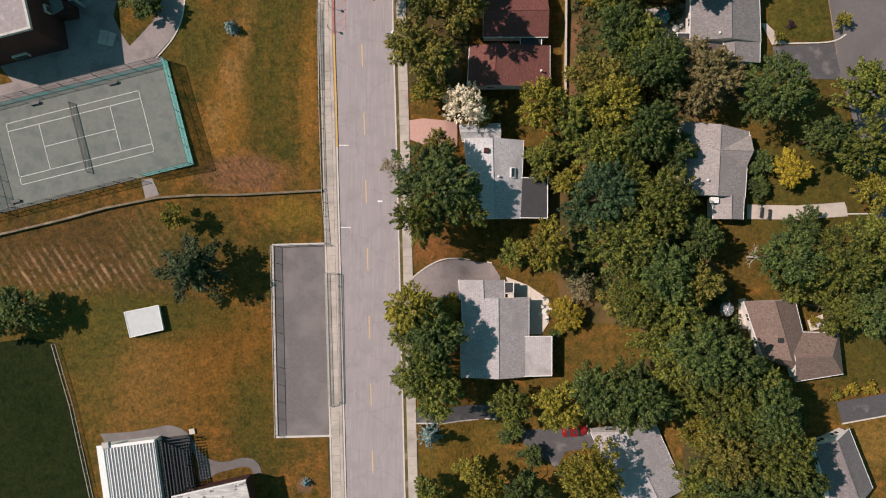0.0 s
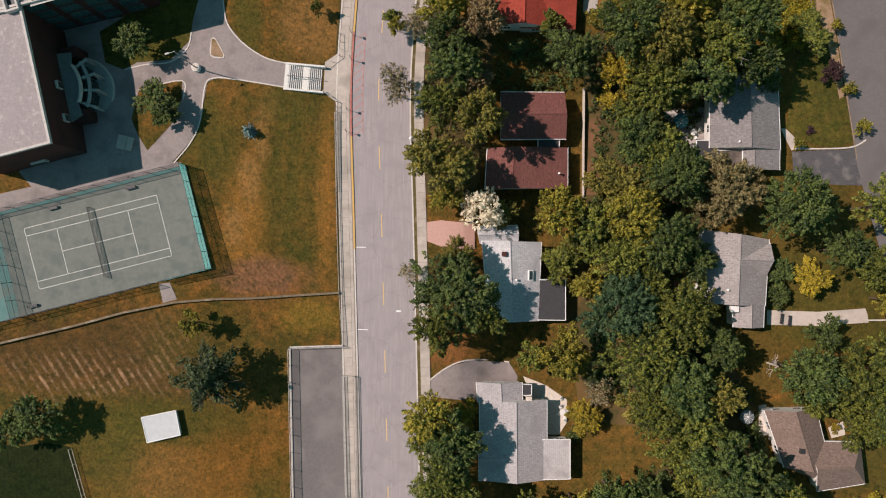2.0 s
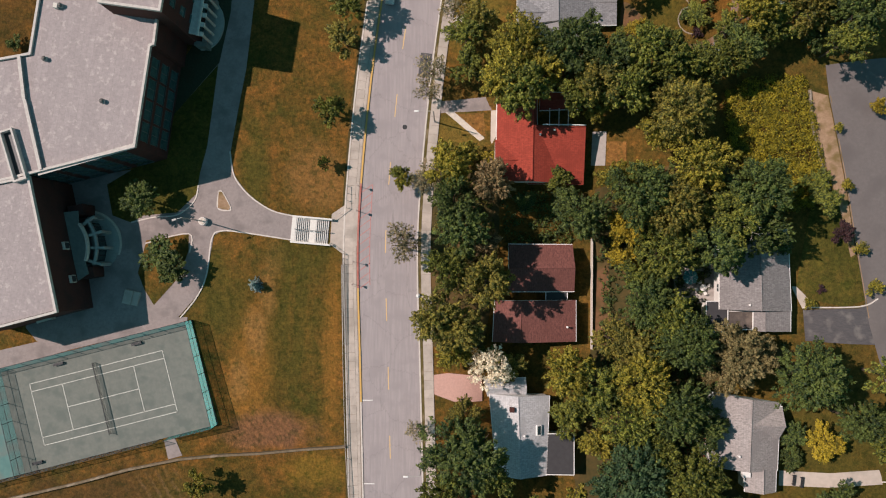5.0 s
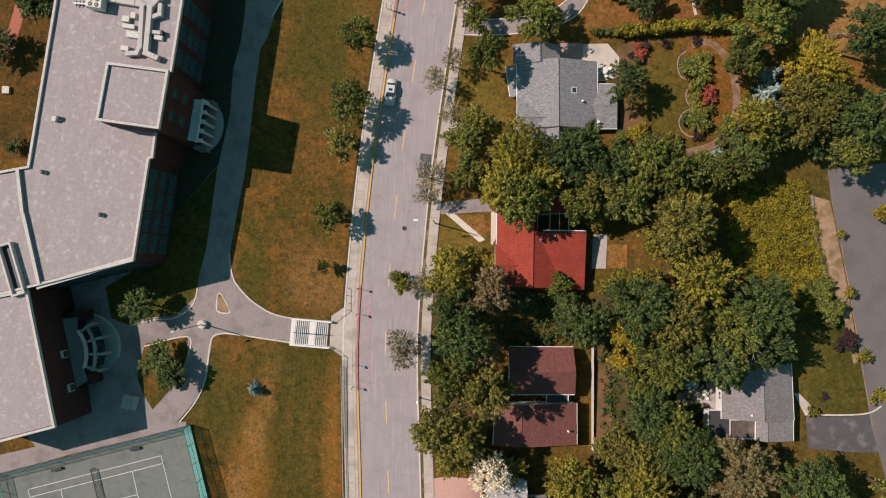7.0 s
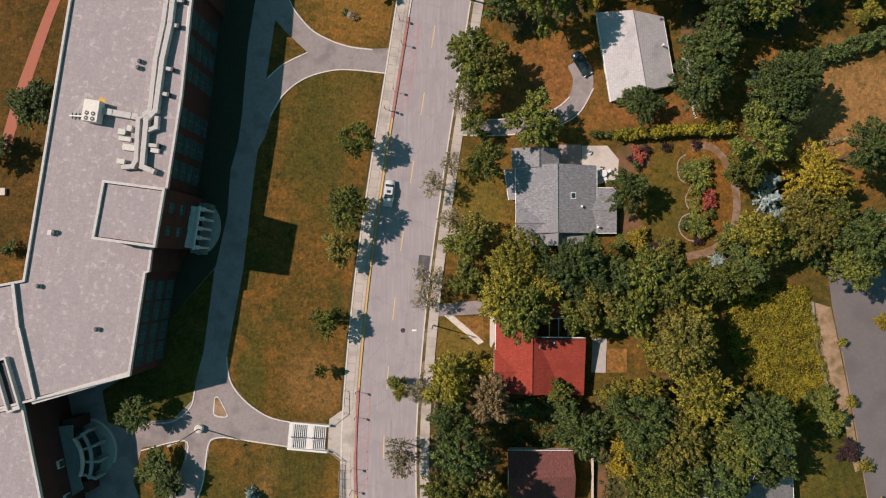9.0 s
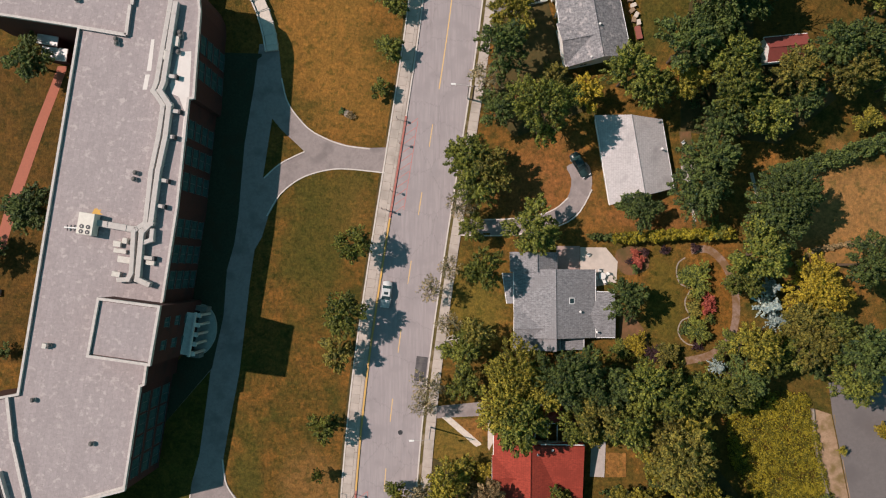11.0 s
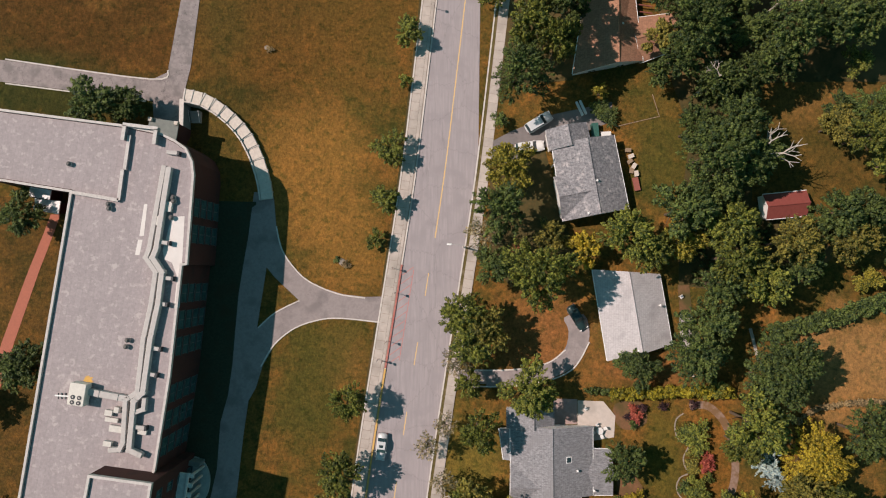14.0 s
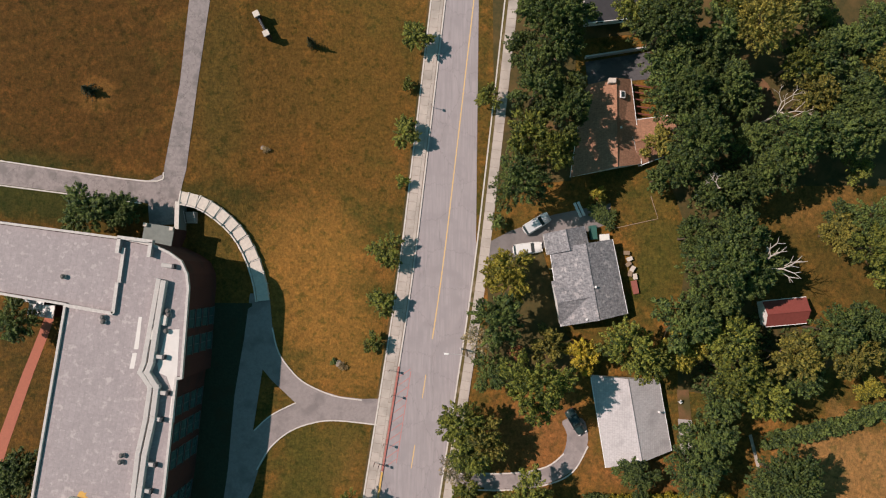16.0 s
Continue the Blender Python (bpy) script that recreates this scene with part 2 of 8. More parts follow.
GROWTH_EAST = (
    (*(33.5, 105.8), 10, 3, RUST, 0.7),
    (*(35.1, 143.9), 5, 12, OLIVE, 0.8),
    (*(7.8, -35.7), 8, 7, (0.165, 0.112, 0.024), 0.8),
    (*(1.1, 1.2), 4, 4, RUST, 0.8),
    (*(64.6, 13.8), 10, 8, OLIVE, 0.8),
    (*(67.7, 6.1), 12, 3, OLIVE, 0.8),
    (*(52.7, 168.9), 5, 6, (0.24, 0.12, 0.05), 0.8),
    (*(61.4, 140.6), 16, 13, (0.078, 0.055, 0.014), 0.7),
    (*(60.7, 153.6), 9, 5, (0.18, 0.10, 0.03), 0.7),
)
GROWTH_GARDENS = (
    (*(2.5, 89.1), 6, 9, (0.15, 0.115, 0.024), 0.8),
    (*(-0.1, 65.2), 5, 5, (0.17, 0.12, 0.028), 0.8),
    (*(77.8, -17), 8, 5, OLIVE, 0.8),
    (*(78.1, -30.5), 8, 5, (0.20, 0.12, 0.03), 0.8),
)
BLOBS = GROWTH_SOUTH + GROWTH_SCHOOL + GROWTH_MIDDLE + GROWTH_NORTH + GROWTH_EAST + GROWTH_GARDENS
STRIPES = (
    (*(-61.5, -3.4), 15, 4.2, -33.5, 1.35, (0.33, 0.205, 0.125), 0.95), (*(-62.0, 0.5), 18, 6, -33.5, 2.4, (0.055, 0.04, 0.014), 0.5), (*(-48.0, 2.0), 7, 5, -33.5, 1.5, (0.24, 0.14, 0.07), 0.5),
    (*(-32, 16.1), 6, 5, -40, 0.9, (0.055, 0.04, 0.014), 0.6), (*(-25.4, 34.8), 5, 22, 4, 3.2, (0.17, 0.095, 0.022), 0.5), (*(-25.6, 43.1), 4, 5, 4, 0.8, (0.04, 0.035, 0.012), 0.4),
    (*(-43.8, -25.1), 16, 12, 80, 2.6, (0.19, 0.10, 0.026), 0.3), (*(-65.4, 179.8), 25, 20, 80, 2.6, (0.16, 0.085, 0.022), 0.18), (*(-23.7, 167.1), 20, 25, 5, 2.8, (0.20, 0.10, 0.024), 0.14),
)
GRASS = turf("dry lawn", STRAW, BROWN, GREEN, BLOBS, 0.75, STRIPES)
GRASS_GREEN = turf("green lawn", (0.085, 0.078, 0.016), (0.10, 0.075, 0.018), (0.052, 0.056, 0.012), (), 0.7)
GRASS_FIELD = turf("sports field turf", (0.018, 0.025, 0.007), (0.014, 0.021, 0.006), (0.010, 0.018, 0.005), (), 0.5)
GRASS_COURT = turf("dark brown courtyard lawn", (0.135, 0.070, 0.018), (0.090, 0.052, 0.016), (0.048, 0.041, 0.011), (), 0.5)
GRASS_BROWN = turf("parched lawn", (0.27, 0.135, 0.04), (0.19, 0.095, 0.03), (0.13, 0.085, 0.025), (), 0.3)
VERGE = mat("thin olive verge grass", (0.13, 0.10, 0.035), (0.075, 0.065, 0.02), 0.5, 0.95, 0.03, (0.26, 0.20, 0.13), 2.5, 0.2)
# Very dark bed colour: the school wall's shade is painted into it.
BED_SHADE = mat("dark bed with wall shade", (0.044, 0.054, 0.030), (0.026, 0.034, 0.020), 0.35, 0.9, 0.12, (0.04, 0.038, 0.02), 2.4, 0.2)
SOIL = mat("bare soil", (0.19, 0.095, 0.05), (0.12, 0.07, 0.03), 0.8, 0.95, 0.05, (0.07, 0.06, 0.02), 5.0, 0.4)
SAND = mat("pale sandy verge", (0.34, 0.235, 0.155), (0.25, 0.165, 0.10), 0.6, 0.95, 0.02, (0.17, 0.12, 0.05), 2.0, 0.4)
ASPHALT_STREET = mat("side street asphalt", (0.155, 0.140, 0.138), (0.135, 0.122, 0.120), 0.5, 0.9, 0.004, (0.125, 0.113, 0.112), 6.0, 0.3)
# Litter brown taken darker, with the tree shade mixed into it.
UNDER = mat("leaf litter with tree shade", (0.085, 0.06, 0.020), (0.045, 0.042, 0.014), 0.8, 0.95, 0.05, (0.13, 0.08, 0.03), 6.0, 0.3)
ASPHALT = mat("worn road asphalt", (0.352, 0.318, 0.324), (0.288, 0.262, 0.27), 0.7, 0.9, 0.004, (0.29, 0.264, 0.271), 3.0, 0.3, cracks=6.0, stretch=(1.7, 0.10, 1))
ASPHALT_DARK = mat("drive asphalt", (0.098, 0.094, 0.099), (0.072, 0.07, 0.075), 0.4, 0.9, 0.004, (0.165, 0.155, 0.15), 2.2, 0.05, stretch=(0.5, 1.6, 1))
ASPHALT_LOT = mat("parking asphalt", (0.175, 0.158, 0.155), (0.145, 0.132, 0.13), 0.5, 0.9, 0.004, (0.205, 0.185, 0.18), 5.0, 0.4)
PATH_GREY = mat("path asphalt", (0.295, 0.257, 0.25), (0.245, 0.214, 0.208), 0.5, 0.9, 0.004, (0.20, 0.176, 0.172), 3.0, 0.3, cracks=3.5)
PATH_CRACKED = mat("old cracked path asphalt", (0.295, 0.257, 0.25), (0.235, 0.205, 0.20), 0.5, 0.9, 0.004, (0.185, 0.165, 0.16), 2.0, 0.3, cracks=2.4, crack_tone=0.55)
CONCRETE = mat("pavement concrete", (0.48, 0.425, 0.38), (0.41, 0.365, 0.325), 0.8, 0.9, 0.003, (0.34, 0.305, 0.27), 4.0, 0.3, vary=0.07)
KERB = mat("kerb concrete", (0.62, 0.58, 0.54), (0.50, 0.46, 0.42), 0.6, 0.9, 0.003)
KERB_YELLOW = mat("yellow kerb paint", (0.62, 0.38, 0.10), (0.50, 0.33, 0.13), 0.7, 0.8)
KERB_RED = mat("faded red kerb paint", (0.36, 0.10, 0.08), (0.40, 0.19, 0.16), 0.6, 0.8)
LINE_YELLOW = mat("worn yellow road paint", (0.72, 0.46, 0.16), (0.55, 0.42, 0.26), 0.35, 0.8)
LINE_WHITE = mat("white line paint", (0.80, 0.80, 0.78), (0.66, 0.67, 0.66), 0.4, 0.7)
LINE_RED = mat("faded red road paint", (0.44, 0.185, 0.175), (0.42, 0.24, 0.235), 0.3, 0.8)
COURT = mat("grey-green court surface", (0.172, 0.186, 0.168), (0.140, 0.156, 0.142), 0.8, 0.85, 0.0, (0.122, 0.142, 0.130), 2.0, 0.25)
TEAL = mat("teal court border", (0.085, 0.185, 0.18), (0.105, 0.21, 0.20), 1.0, 0.85, 0.0, (0.13, 0.18, 0.17), 3.0, 0.3)
ROOF_FLAT = mat("pale flat roofing felt", (0.365, 0.323, 0.327), (0.298, 0.264, 0.268), 0.45, 0.9, 0.01, (0.43, 0.385, 0.38), 0.8, -0.06, seams=(3.0, 0.95, 98, 0.86, 0.4, 0.035, 0.92), crisp=0.10)
ROOF_WHITE = mat("white roof coating", (0.66, 0.635, 0.61), (0.60, 0.575, 0.55), 1.5, 0.7)
PARAPET = mat("parapet capping", (0.56, 0.525, 0.50), (0.43, 0.405, 0.385), 0.5, 0.8, 0.004)
BRICK = mat("dark red brick", (0.080, 0.029, 0.024), (0.058, 0.023, 0.020), 0.25, 0.9, 0.004, (0.045, 0.022, 0.02), 3.0, 0.3)
METAL = mat("dull grey sheet metal", (0.47, 0.445, 0.425), (0.40, 0.38, 0.365), 0.6, 0.6, 0.0)
METAL_DARK = mat("dark painted metal", (0.05, 0.055, 0.06), (0.04, 0.04, 0.045), 0.4, 0.5, metal=0.3)
METAL_WHITE = mat("white painted metal", (0.80, 0.80, 0.79), (0.70, 0.70, 0.69), 0.4, 0.5)
GLASS = mat("dark window glass", (0.03, 0.055, 0.06), (0.02, 0.035, 0.04), 2.0, 0.08)
# Teal of the reflected sky is put into the pane colour.
GLASS_SCHOOL = mat("classroom glass with teal sky reflection", (0.062, 0.128, 0.132), (0.030, 0.072, 0.076), 1.3, 0.15)
FRAME_GREY = mat("grey-green window frame", (0.065, 0.092, 0.095), (0.05, 0.075, 0.078), 0.4, 0.6)
GLASS.node_tree.nodes["Principled BSDF"].inputs["Specular IOR Level"].default_value = 0.6
STONE = mat("pale stone", (0.62, 0.56, 0.49), (0.50, 0.45, 0.40), 0.5, 0.85, 0.01)
ROCK = mat("grey-brown rock", (0.32, 0.27, 0.22), (0.22, 0.19, 0.16), 0.3, 0.9, 0.05)
BARK = mat("brown bark", (0.13, 0.095, 0.065), (0.09, 0.065, 0.045), 0.12, 0.9, 0.02)
BARK_PALE = mat("bleached dead wood", (0.50, 0.45, 0.39), (0.38, 0.34, 0.30), 0.2, 0.9, 0.01)
SIDING_WHITE = mat("white siding", (0.74, 0.73, 0.70), (0.66, 0.65, 0.63), 0.4, 0.7)
WOOD = mat("weathered wood", (0.30, 0.22, 0.15), (0.22, 0.16, 0.11), 0.3, 0.85, 0.004)
BRICK_PATH = mat("red brick paving", (0.40, 0.14, 0.09), (0.33, 0.12, 0.08), 0.3, 0.9, 0.004)
PAVER_DULL = mat("dull pink paving", (0.36, 0.27, 0.25), (0.30, 0.22, 0.20), 0.5, 0.9)
PAVER = mat("pink paving", (0.55, 0.34, 0.29), (0.47, 0.29, 0.25), 0.4, 0.9)


def roof_mat(name, a, b, streak, turn=90):
    return mat(name, tuple(v * 1.12 for v in a), tuple(v * 0.80 for v in b), 0.34, 0.9, 0.015, tuple(v * 0.78 for v in a), 3.0, 0.2, stretch=streak, seams=(0.8, 0.36, turn, 0.86, 0.5, 0.05, 0.92))


SHINGLE_BLUE = roof_mat("pale blue-grey shingles", (0.54, 0.545, 0.565), (0.465, 0.468, 0.49), (0.6, 1.4, 1))
SHINGLE_PALE = roof_mat("pale lavender-grey shingles", (0.43, 0.41, 0.42), (0.37, 0.352, 0.362), (0.6, 1.4, 1))
SHINGLE_DUSK = roof_mat("dull grey-mauve shingles", (0.225, 0.20, 0.205), (0.175, 0.158, 0.162), (0.6, 1.4, 1))
SHINGLE_WHITE = roof_mat("whitish shingles", (0.46, 0.44, 0.445), (0.50, 0.48, 0.485), (0.6, 1.4, 1))
SHINGLE_RED = roof_mat("bright red roofing", (0.315, 0.053, 0.034), (0.27, 0.046, 0.030), (0.6, 1.4, 1))
SHINGLE_MAROON = roof_mat("dark red shingles", (0.195, 0.080, 0.068), (0.14, 0.058, 0.052), (1.4, 0.6, 1))
SHINGLE_GREY = roof_mat("grey shingles", (0.285, 0.285, 0.30), (0.185, 0.19, 0.203), (0.6, 1.4, 1))
SHINGLE_STONE = roof_mat("pale grey-brown shingles", (0.37, 0.34, 0.335), (0.285, 0.265, 0.26), (0.6, 1.4, 1))
SHINGLE_SLATE = mat("mottled slate-grey shingles", (0.34, 0.335, 0.35), (0.13, 0.135, 0.148), 0.42, 0.9, 0.02, (0.42, 0.40, 0.405), 0.8, -0.05, stretch=(0.8, 1.25, 1), seams=(0.9, 0.36, 78, 0.8, 0.5, 0.05, 0.85), crisp=0.1)
SHINGLE_HILL = roof_mat("worn dull grey shingles", (0.265, 0.25, 0.252), (0.20, 0.19, 0.192), (0.6, 1.4, 1))
SHINGLE_BROWN = roof_mat("brown shingles", (0.23, 0.17, 0.145), (0.17, 0.125, 0.105), (0.7, 1.3, 1))
SHINGLE_TAN = roof_mat("orange-brown shingles", (0.37, 0.20, 0.125), (0.29, 0.155, 0.10), (0.7, 1.3, 1))
DECK_DARK = mat("stained dark decking", (0.12, 0.10, 0.09), (0.07, 0.06, 0.055), 0.6, 0.85, 0.01, (0.17, 0.14, 0.12), 1.5, 0.1)
ROOF_BLACK = mat("black roofing felt", (0.055, 0.055, 0.06), (0.045, 0.045, 0.05), 0.8, 0.8, 0.005)

LEAF = {
    "g": leaf_mat("green leaves", (0.040, 0.060, 0.019), (0.232, 0.246, 0.042)),
    "dk": leaf_mat("dark green leaves", (0.029, 0.051, 0.022), (0.140, 0.182, 0.044)),
    "yg": leaf_mat("yellow-green leaves", (0.075, 0.084, 0.017), (0.385, 0.328, 0.046)),
    "yel": leaf_mat("yellowing leaves", (0.120, 0.103, 0.017), (0.46, 0.350, 0.034)),
    "ol": leaf_mat("olive leaves", (0.067, 0.075, 0.022), (0.295, 0.252, 0.050)),
    "br": leaf_mat("brown-green leaves", (0.124, 0.097, 0.051), (0.37, 0.265, 0.130)),
    "pale": leaf_mat("thin grey-green leaves", (0.116, 0.124, 0.075), (0.389, 0.314, 0.177)),
    "bl": leaf_mat("blue-green leaves", (0.026, 0.059, 0.031), (0.108, 0.172, 0.070)),
    "spr": leaf_mat("blue spruce needles", (0.098, 0.171, 0.202), (0.432, 0.558, 0.507)),
    "pin": leaf_mat("dark pine needles", (0.024, 0.040, 0.023), (0.090, 0.118, 0.046)),
    "con": leaf_mat("dark conifer needles", (0.026, 0.038, 0.020), (0.075, 0.080, 0.034)),
    "red": leaf_mat("red leaves", (0.260, 0.054, 0.044), (0.52, 0.145, 0.09)),
    "pur": leaf_mat("purple leaves", (0.023, 0.015, 0.020), (0.078, 0.038, 0.038)),
    "wht": leaf_mat("white blossom", (0.66, 0.58, 0.44), (0.92, 0.84, 0.64)),
    "ltb": leaf_mat("pale blue-grey leaves", (0.20, 0.29, 0.32), (0.46, 0.54, 0.48)),
    "hb": leaf_mat("hedge leaves", (0.086, 0.089, 0.014), (0.375, 0.310, 0.026)),
    "tan": leaf_mat("dry olive-tan leaves", (0.130, 0.113, 0.048), (0.41, 0.335, 0.150)),
    "rust": leaf_mat("rust-brown leaves", (0.194, 0.101, 0.051), (0.594, 0.243, 0.105)),
}


# ---- the lie of the land ----
def ease(lo, hi, v):
    u = min(1.0, max(0.0, (v - lo) / (hi - lo)))
    return u * u * (3 - 2 * u)


CRESCENT = ((-46, 151.5), (-42.7, 150.8), (-39.2, 148.6), (-36.2, 145.6), (-34, 141.6), (-32.6, 137.2), (-32.1, 134))


def in_sunken_garden(x, y):
    """True inside the curved wall at the school's rounded end."""
    if not (-46.3 < x < -32.5 and 134 < y < 151):
        return False
    for (ax, ay), (bx, by) in zip(CRESCENT, CRESCENT[1:]):
        ux, uy = bx - ax, by - ay
        if (ux * (y - ay) - uy * (x - ax)) / math.hypot(ux, uy) > -0.55:
            return False
    return True


def land(x, y):
    """Height of the ground, with the sunken garden at the school's rounded end let into it."""
    h = slope(x, y)
    if in_sunken_garden(x, y):
        h -= max(h - 0.45, 0) * ease(134, 140, y)
    return h


def slope(x, y):
    """Level along the road, rising to the east and to the west, with a hollow behind the southern houses."""
    east = 0.09 * min(max(x - 6, 0), 58)
    hollow = -4.5 * (1 - ease(44, 60, y)) * ease(3, 12, x) * (1 - ease(25, 52, x))
    rise = 2.6 - 1.6 * ease(30, 50, y) + 2.2 * ease(125, 155, y)
    terrace = 0.6 * ease(0, 1, (-21.5 - x) / 6) * (1 - ease(0, 1, (-32 - x) / 12)) * ease(36, 46, y) * (1 - ease(58, 68, y))
    return east + hollow + rise * ease(0, 1, (-20 - x) / 28) + terrace


ROAD_KNOTS = ((-43, -7.9), (-15, -8.98), (5, -9.75), (25, -10.55), (45, -11.35), (57, -11.0), (77, -9.4), (97, -6.9), (118, -3.9), (138, -1.15), (157, 0.9), (187, 3.95))


def road_x(y):
    """The road's centre line."""
    k = ROAD_KNOTS
    if y <= k[0][0]:
        return k[0][1] - 0.04 * (y - k[0][0])
    if y >= k[-1][0]:
        return k[-1][1] + 0.10 * (y - k[-1][0])
    i = max(j for j in range(len(k) - 1) if k[j][0] <= y)

    def slope(j):
        if j <= 0:
            return -0.04
        if j >= len(k) - 1:
            return 0.10
        return (k[j + 1][1] - k[j - 1][1]) / (k[j + 1][0] - k[j - 1][0])
    (y0, x0), (y1, x1) = k[i], k[i + 1]
    h = y1 - y0
    u = (y - y0) / h
    return ((2 * u ** 3 - 3 * u ** 2 + 1) * x0 + (u ** 3 - 2 * u ** 2 + u) * h * slope(i)
            + (3 * u ** 2 - 2 * u ** 3) * x1 + (u ** 3 - u ** 2) * h * slope(i + 1))


# ---- mesh helpers ----
def part(name, bm, material, parent=None, label=""):
    """Links a bmesh as one mesh object, under a thing or a part of it."""
    me = bpy.data.meshes.new(name)
    bm.to_mesh(me)
    bm.free()
    for m in (material if isinstance(material, (list, tuple)) else [material]):
        me.materials.append(m)
    ob = new(name, me)
    ob.parent = parent
    if label:
        ob["label"] = label
    return ob


def thing(name, x, y, z, label, category, group="", turn=0.0):
    ob = new(name)
    ob.matrix_world = pose(x, y, z, 0, 0, turn)
    ob.empty_display_size = 0.3
    return tagged(ob, label, category, group)


def add_box(bm, x0, x1, y0, y1, z0, z1, m=None, idx=0, bevel=0.0):
    r = bmesh.ops.create_cube(bm, size=1.0)
    vs = r["verts"]
    mm = Matrix.Translation(((x0 + x1) / 2, (y0 + y1) / 2, (z0 + z1) / 2)) @ Matrix.Diagonal((abs(x1 - x0), abs(y1 - y0), abs(z1 - z0), 1))
    bmesh.ops.transform(bm, matrix=(m @ mm) if m else mm, verts=vs)
    fs = {f for v in vs for f in v.link_faces}
    for f in fs:
        f.material_index = idx
    if bevel:
        es = list({ed for v in vs for ed in v.link_edges})
        bmesh.ops.bevel(bm, geom=es, offset=bevel, segments=1, affect="EDGES")
    return bm


def box(x0, x1, y0, y1, z0, z1, m=None, bevel=0.0):
    return add_box(bmesh.new(), x0, x1, y0, y1, z0, z1, m, 0, bevel)


def add_rod(bm, p, q, r0, r1=None, seg=8):
    p, q = Vector(p), Vector(q)
    d = q - p
    if d.length < 1e-4:
        return bm
    m = Matrix.Translation((p + q) / 2) @ d.to_track_quat("Z", "Y").to_matrix().to_4x4()
    bmesh.ops.create_cone(bm, cap_ends=True, segments=seg, radius1=r0, radius2=r0 if r1 is None else r1, depth=d.length, matrix=m)
    return bm


def rod(p, q, r0, r1=None, seg=8):
    return add_rod(bmesh.new(), p, q, r0, r1, seg)


def prism(pts, z0, z1):
    """An upright prism over a plan outline."""
    bm = bmesh.new()
    lo = [bm.verts.new((x, y, z0)) for x, y in pts]
    f = bm.faces.new(lo)
    r = bmesh.ops.extrude_face_region(bm, geom=[f])
    for v in r["geom"]:
        if isinstance(v, bmesh.types.BMVert):
            v.co.z = z1
    bmesh.ops.recalc_face_normals(bm, faces=bm.faces)
    return bm


def smooth_line(pts, n=6, closed=False):
    """A rounded line through plan points."""
    out = []
    k = len(pts)
    rng = range(k if closed else k - 1)
    for i in rng:
        p0 = pts[(i - 1) % k] if closed or i > 0 else pts[i]
        p1, p2 = pts[i], pts[(i + 1) % k]
        p3 = pts[(i + 2) % k] if closed or i + 2 < k else pts[(i + 1) % k]
        for j in range(n):
            u = j / n
            out.append(tuple(0.5 * (2 * p1[c] + (p2[c] - p0[c]) * u + (2 * p0[c] - 5 * p1[c] + 4 * p2[c] - p3[c]) * u * u
                                    + (3 * p1[c] - p0[c] - 3 * p2[c] + p3[c]) * u ** 3) for c in (0, 1)))
    if not closed:
        out.append(tuple(pts[-1]))
    return out


CELL = 4.0


def drape(pts, off, deep=0.3, flat=None):
    """A plan outline laid on the land, with a rim that goes down."""
    bm = bmesh.new()
    f = bm.faces.new([bm.verts.new((x, y, 0)) for x, y in pts])
    if f.normal.z < 0:
        f.normal_flip()
    bm.normal_update()
    xs, ys = [p[0] for p in pts], [p[1] for p in pts]
    if flat is None:
        for axis, lo, hi in ((0, min(xs), max(xs)), (1, min(ys), max(ys))):
            c = math.floor(lo / CELL) * CELL + CELL
            while c < hi - 0.01:
                co, no = Vector((0, 0, 0)), Vector((0, 0, 0))
                co[axis], no[axis] = c, 1
                bmesh.ops.bisect_plane(bm, geom=list(bm.verts) + list(bm.edges) + list(bm.faces), dist=1e-4, plane_co=co, plane_no=no)
                c += CELL
    bmesh.ops.triangulate(bm, faces=list(bm.faces))
    for v in bm.verts:
        v.co.z = (land(v.co.x, v.co.y) if flat is None else flat) + off
    rim = [ed for ed in bm.edges if len(ed.link_faces) == 1]
    r = bmesh.ops.extrude_edge_only(bm, edges=rim)
    for v in r["geom"]:
        if isinstance(v, bmesh.types.BMVert):
            v.co.z -= deep
    bmesh.ops.recalc_face_normals(bm, faces=bm.faces)
    if sum(f.normal.z for f in bm.faces) < 0:
        bmesh.ops.reverse_faces(bm, faces=bm.faces)
    bm.normal_update()
    for f in bm.faces:
        f.smooth = f.normal.z > 0.5
    for ed in bm.edges:
        ed.smooth = all(f.smooth for f in ed.link_faces)
    return bm


def band(line, wide, off, deep=0.3, tall=None):
    """A strip of some width along a plan line, laid on the land."""
    bm = bmesh.new()
    n = len(line)
    rows = []
    for i, (x, y) in enumerate(line):
        a, b = line[max(i - 1, 0)], line[min(i + 1, n - 1)]
        d = Vector((b[0] - a[0], b[1] - a[1]))
        d = d.normalized() if d.length > 0 else Vector((0, 1))
        s = Vector((-d.y, d.x)) * wide / 2
        z = land(x, y) + off
        rows.append([bm.verts.new((x + s.x * k, y + s.y * k, zz)) for k, zz in ((1, z - deep), (1, z), (-1, z), (-1, z - deep))])
    for p, q in zip(rows, rows[1:]):
        for j in range(3):
            bm.faces.new((p[j], q[j], q[j + 1], p[j + 1]))
    for e4 in (rows[0], rows[-1]):
        bm.faces.new(e4)
    bmesh.ops.recalc_face_normals(bm, faces=bm.faces)
    return bm


def setting(name, bm, material, label, category=""):
    return tagged(part(name, bm, material), label, category or name.replace("_", " "), kind="structure")


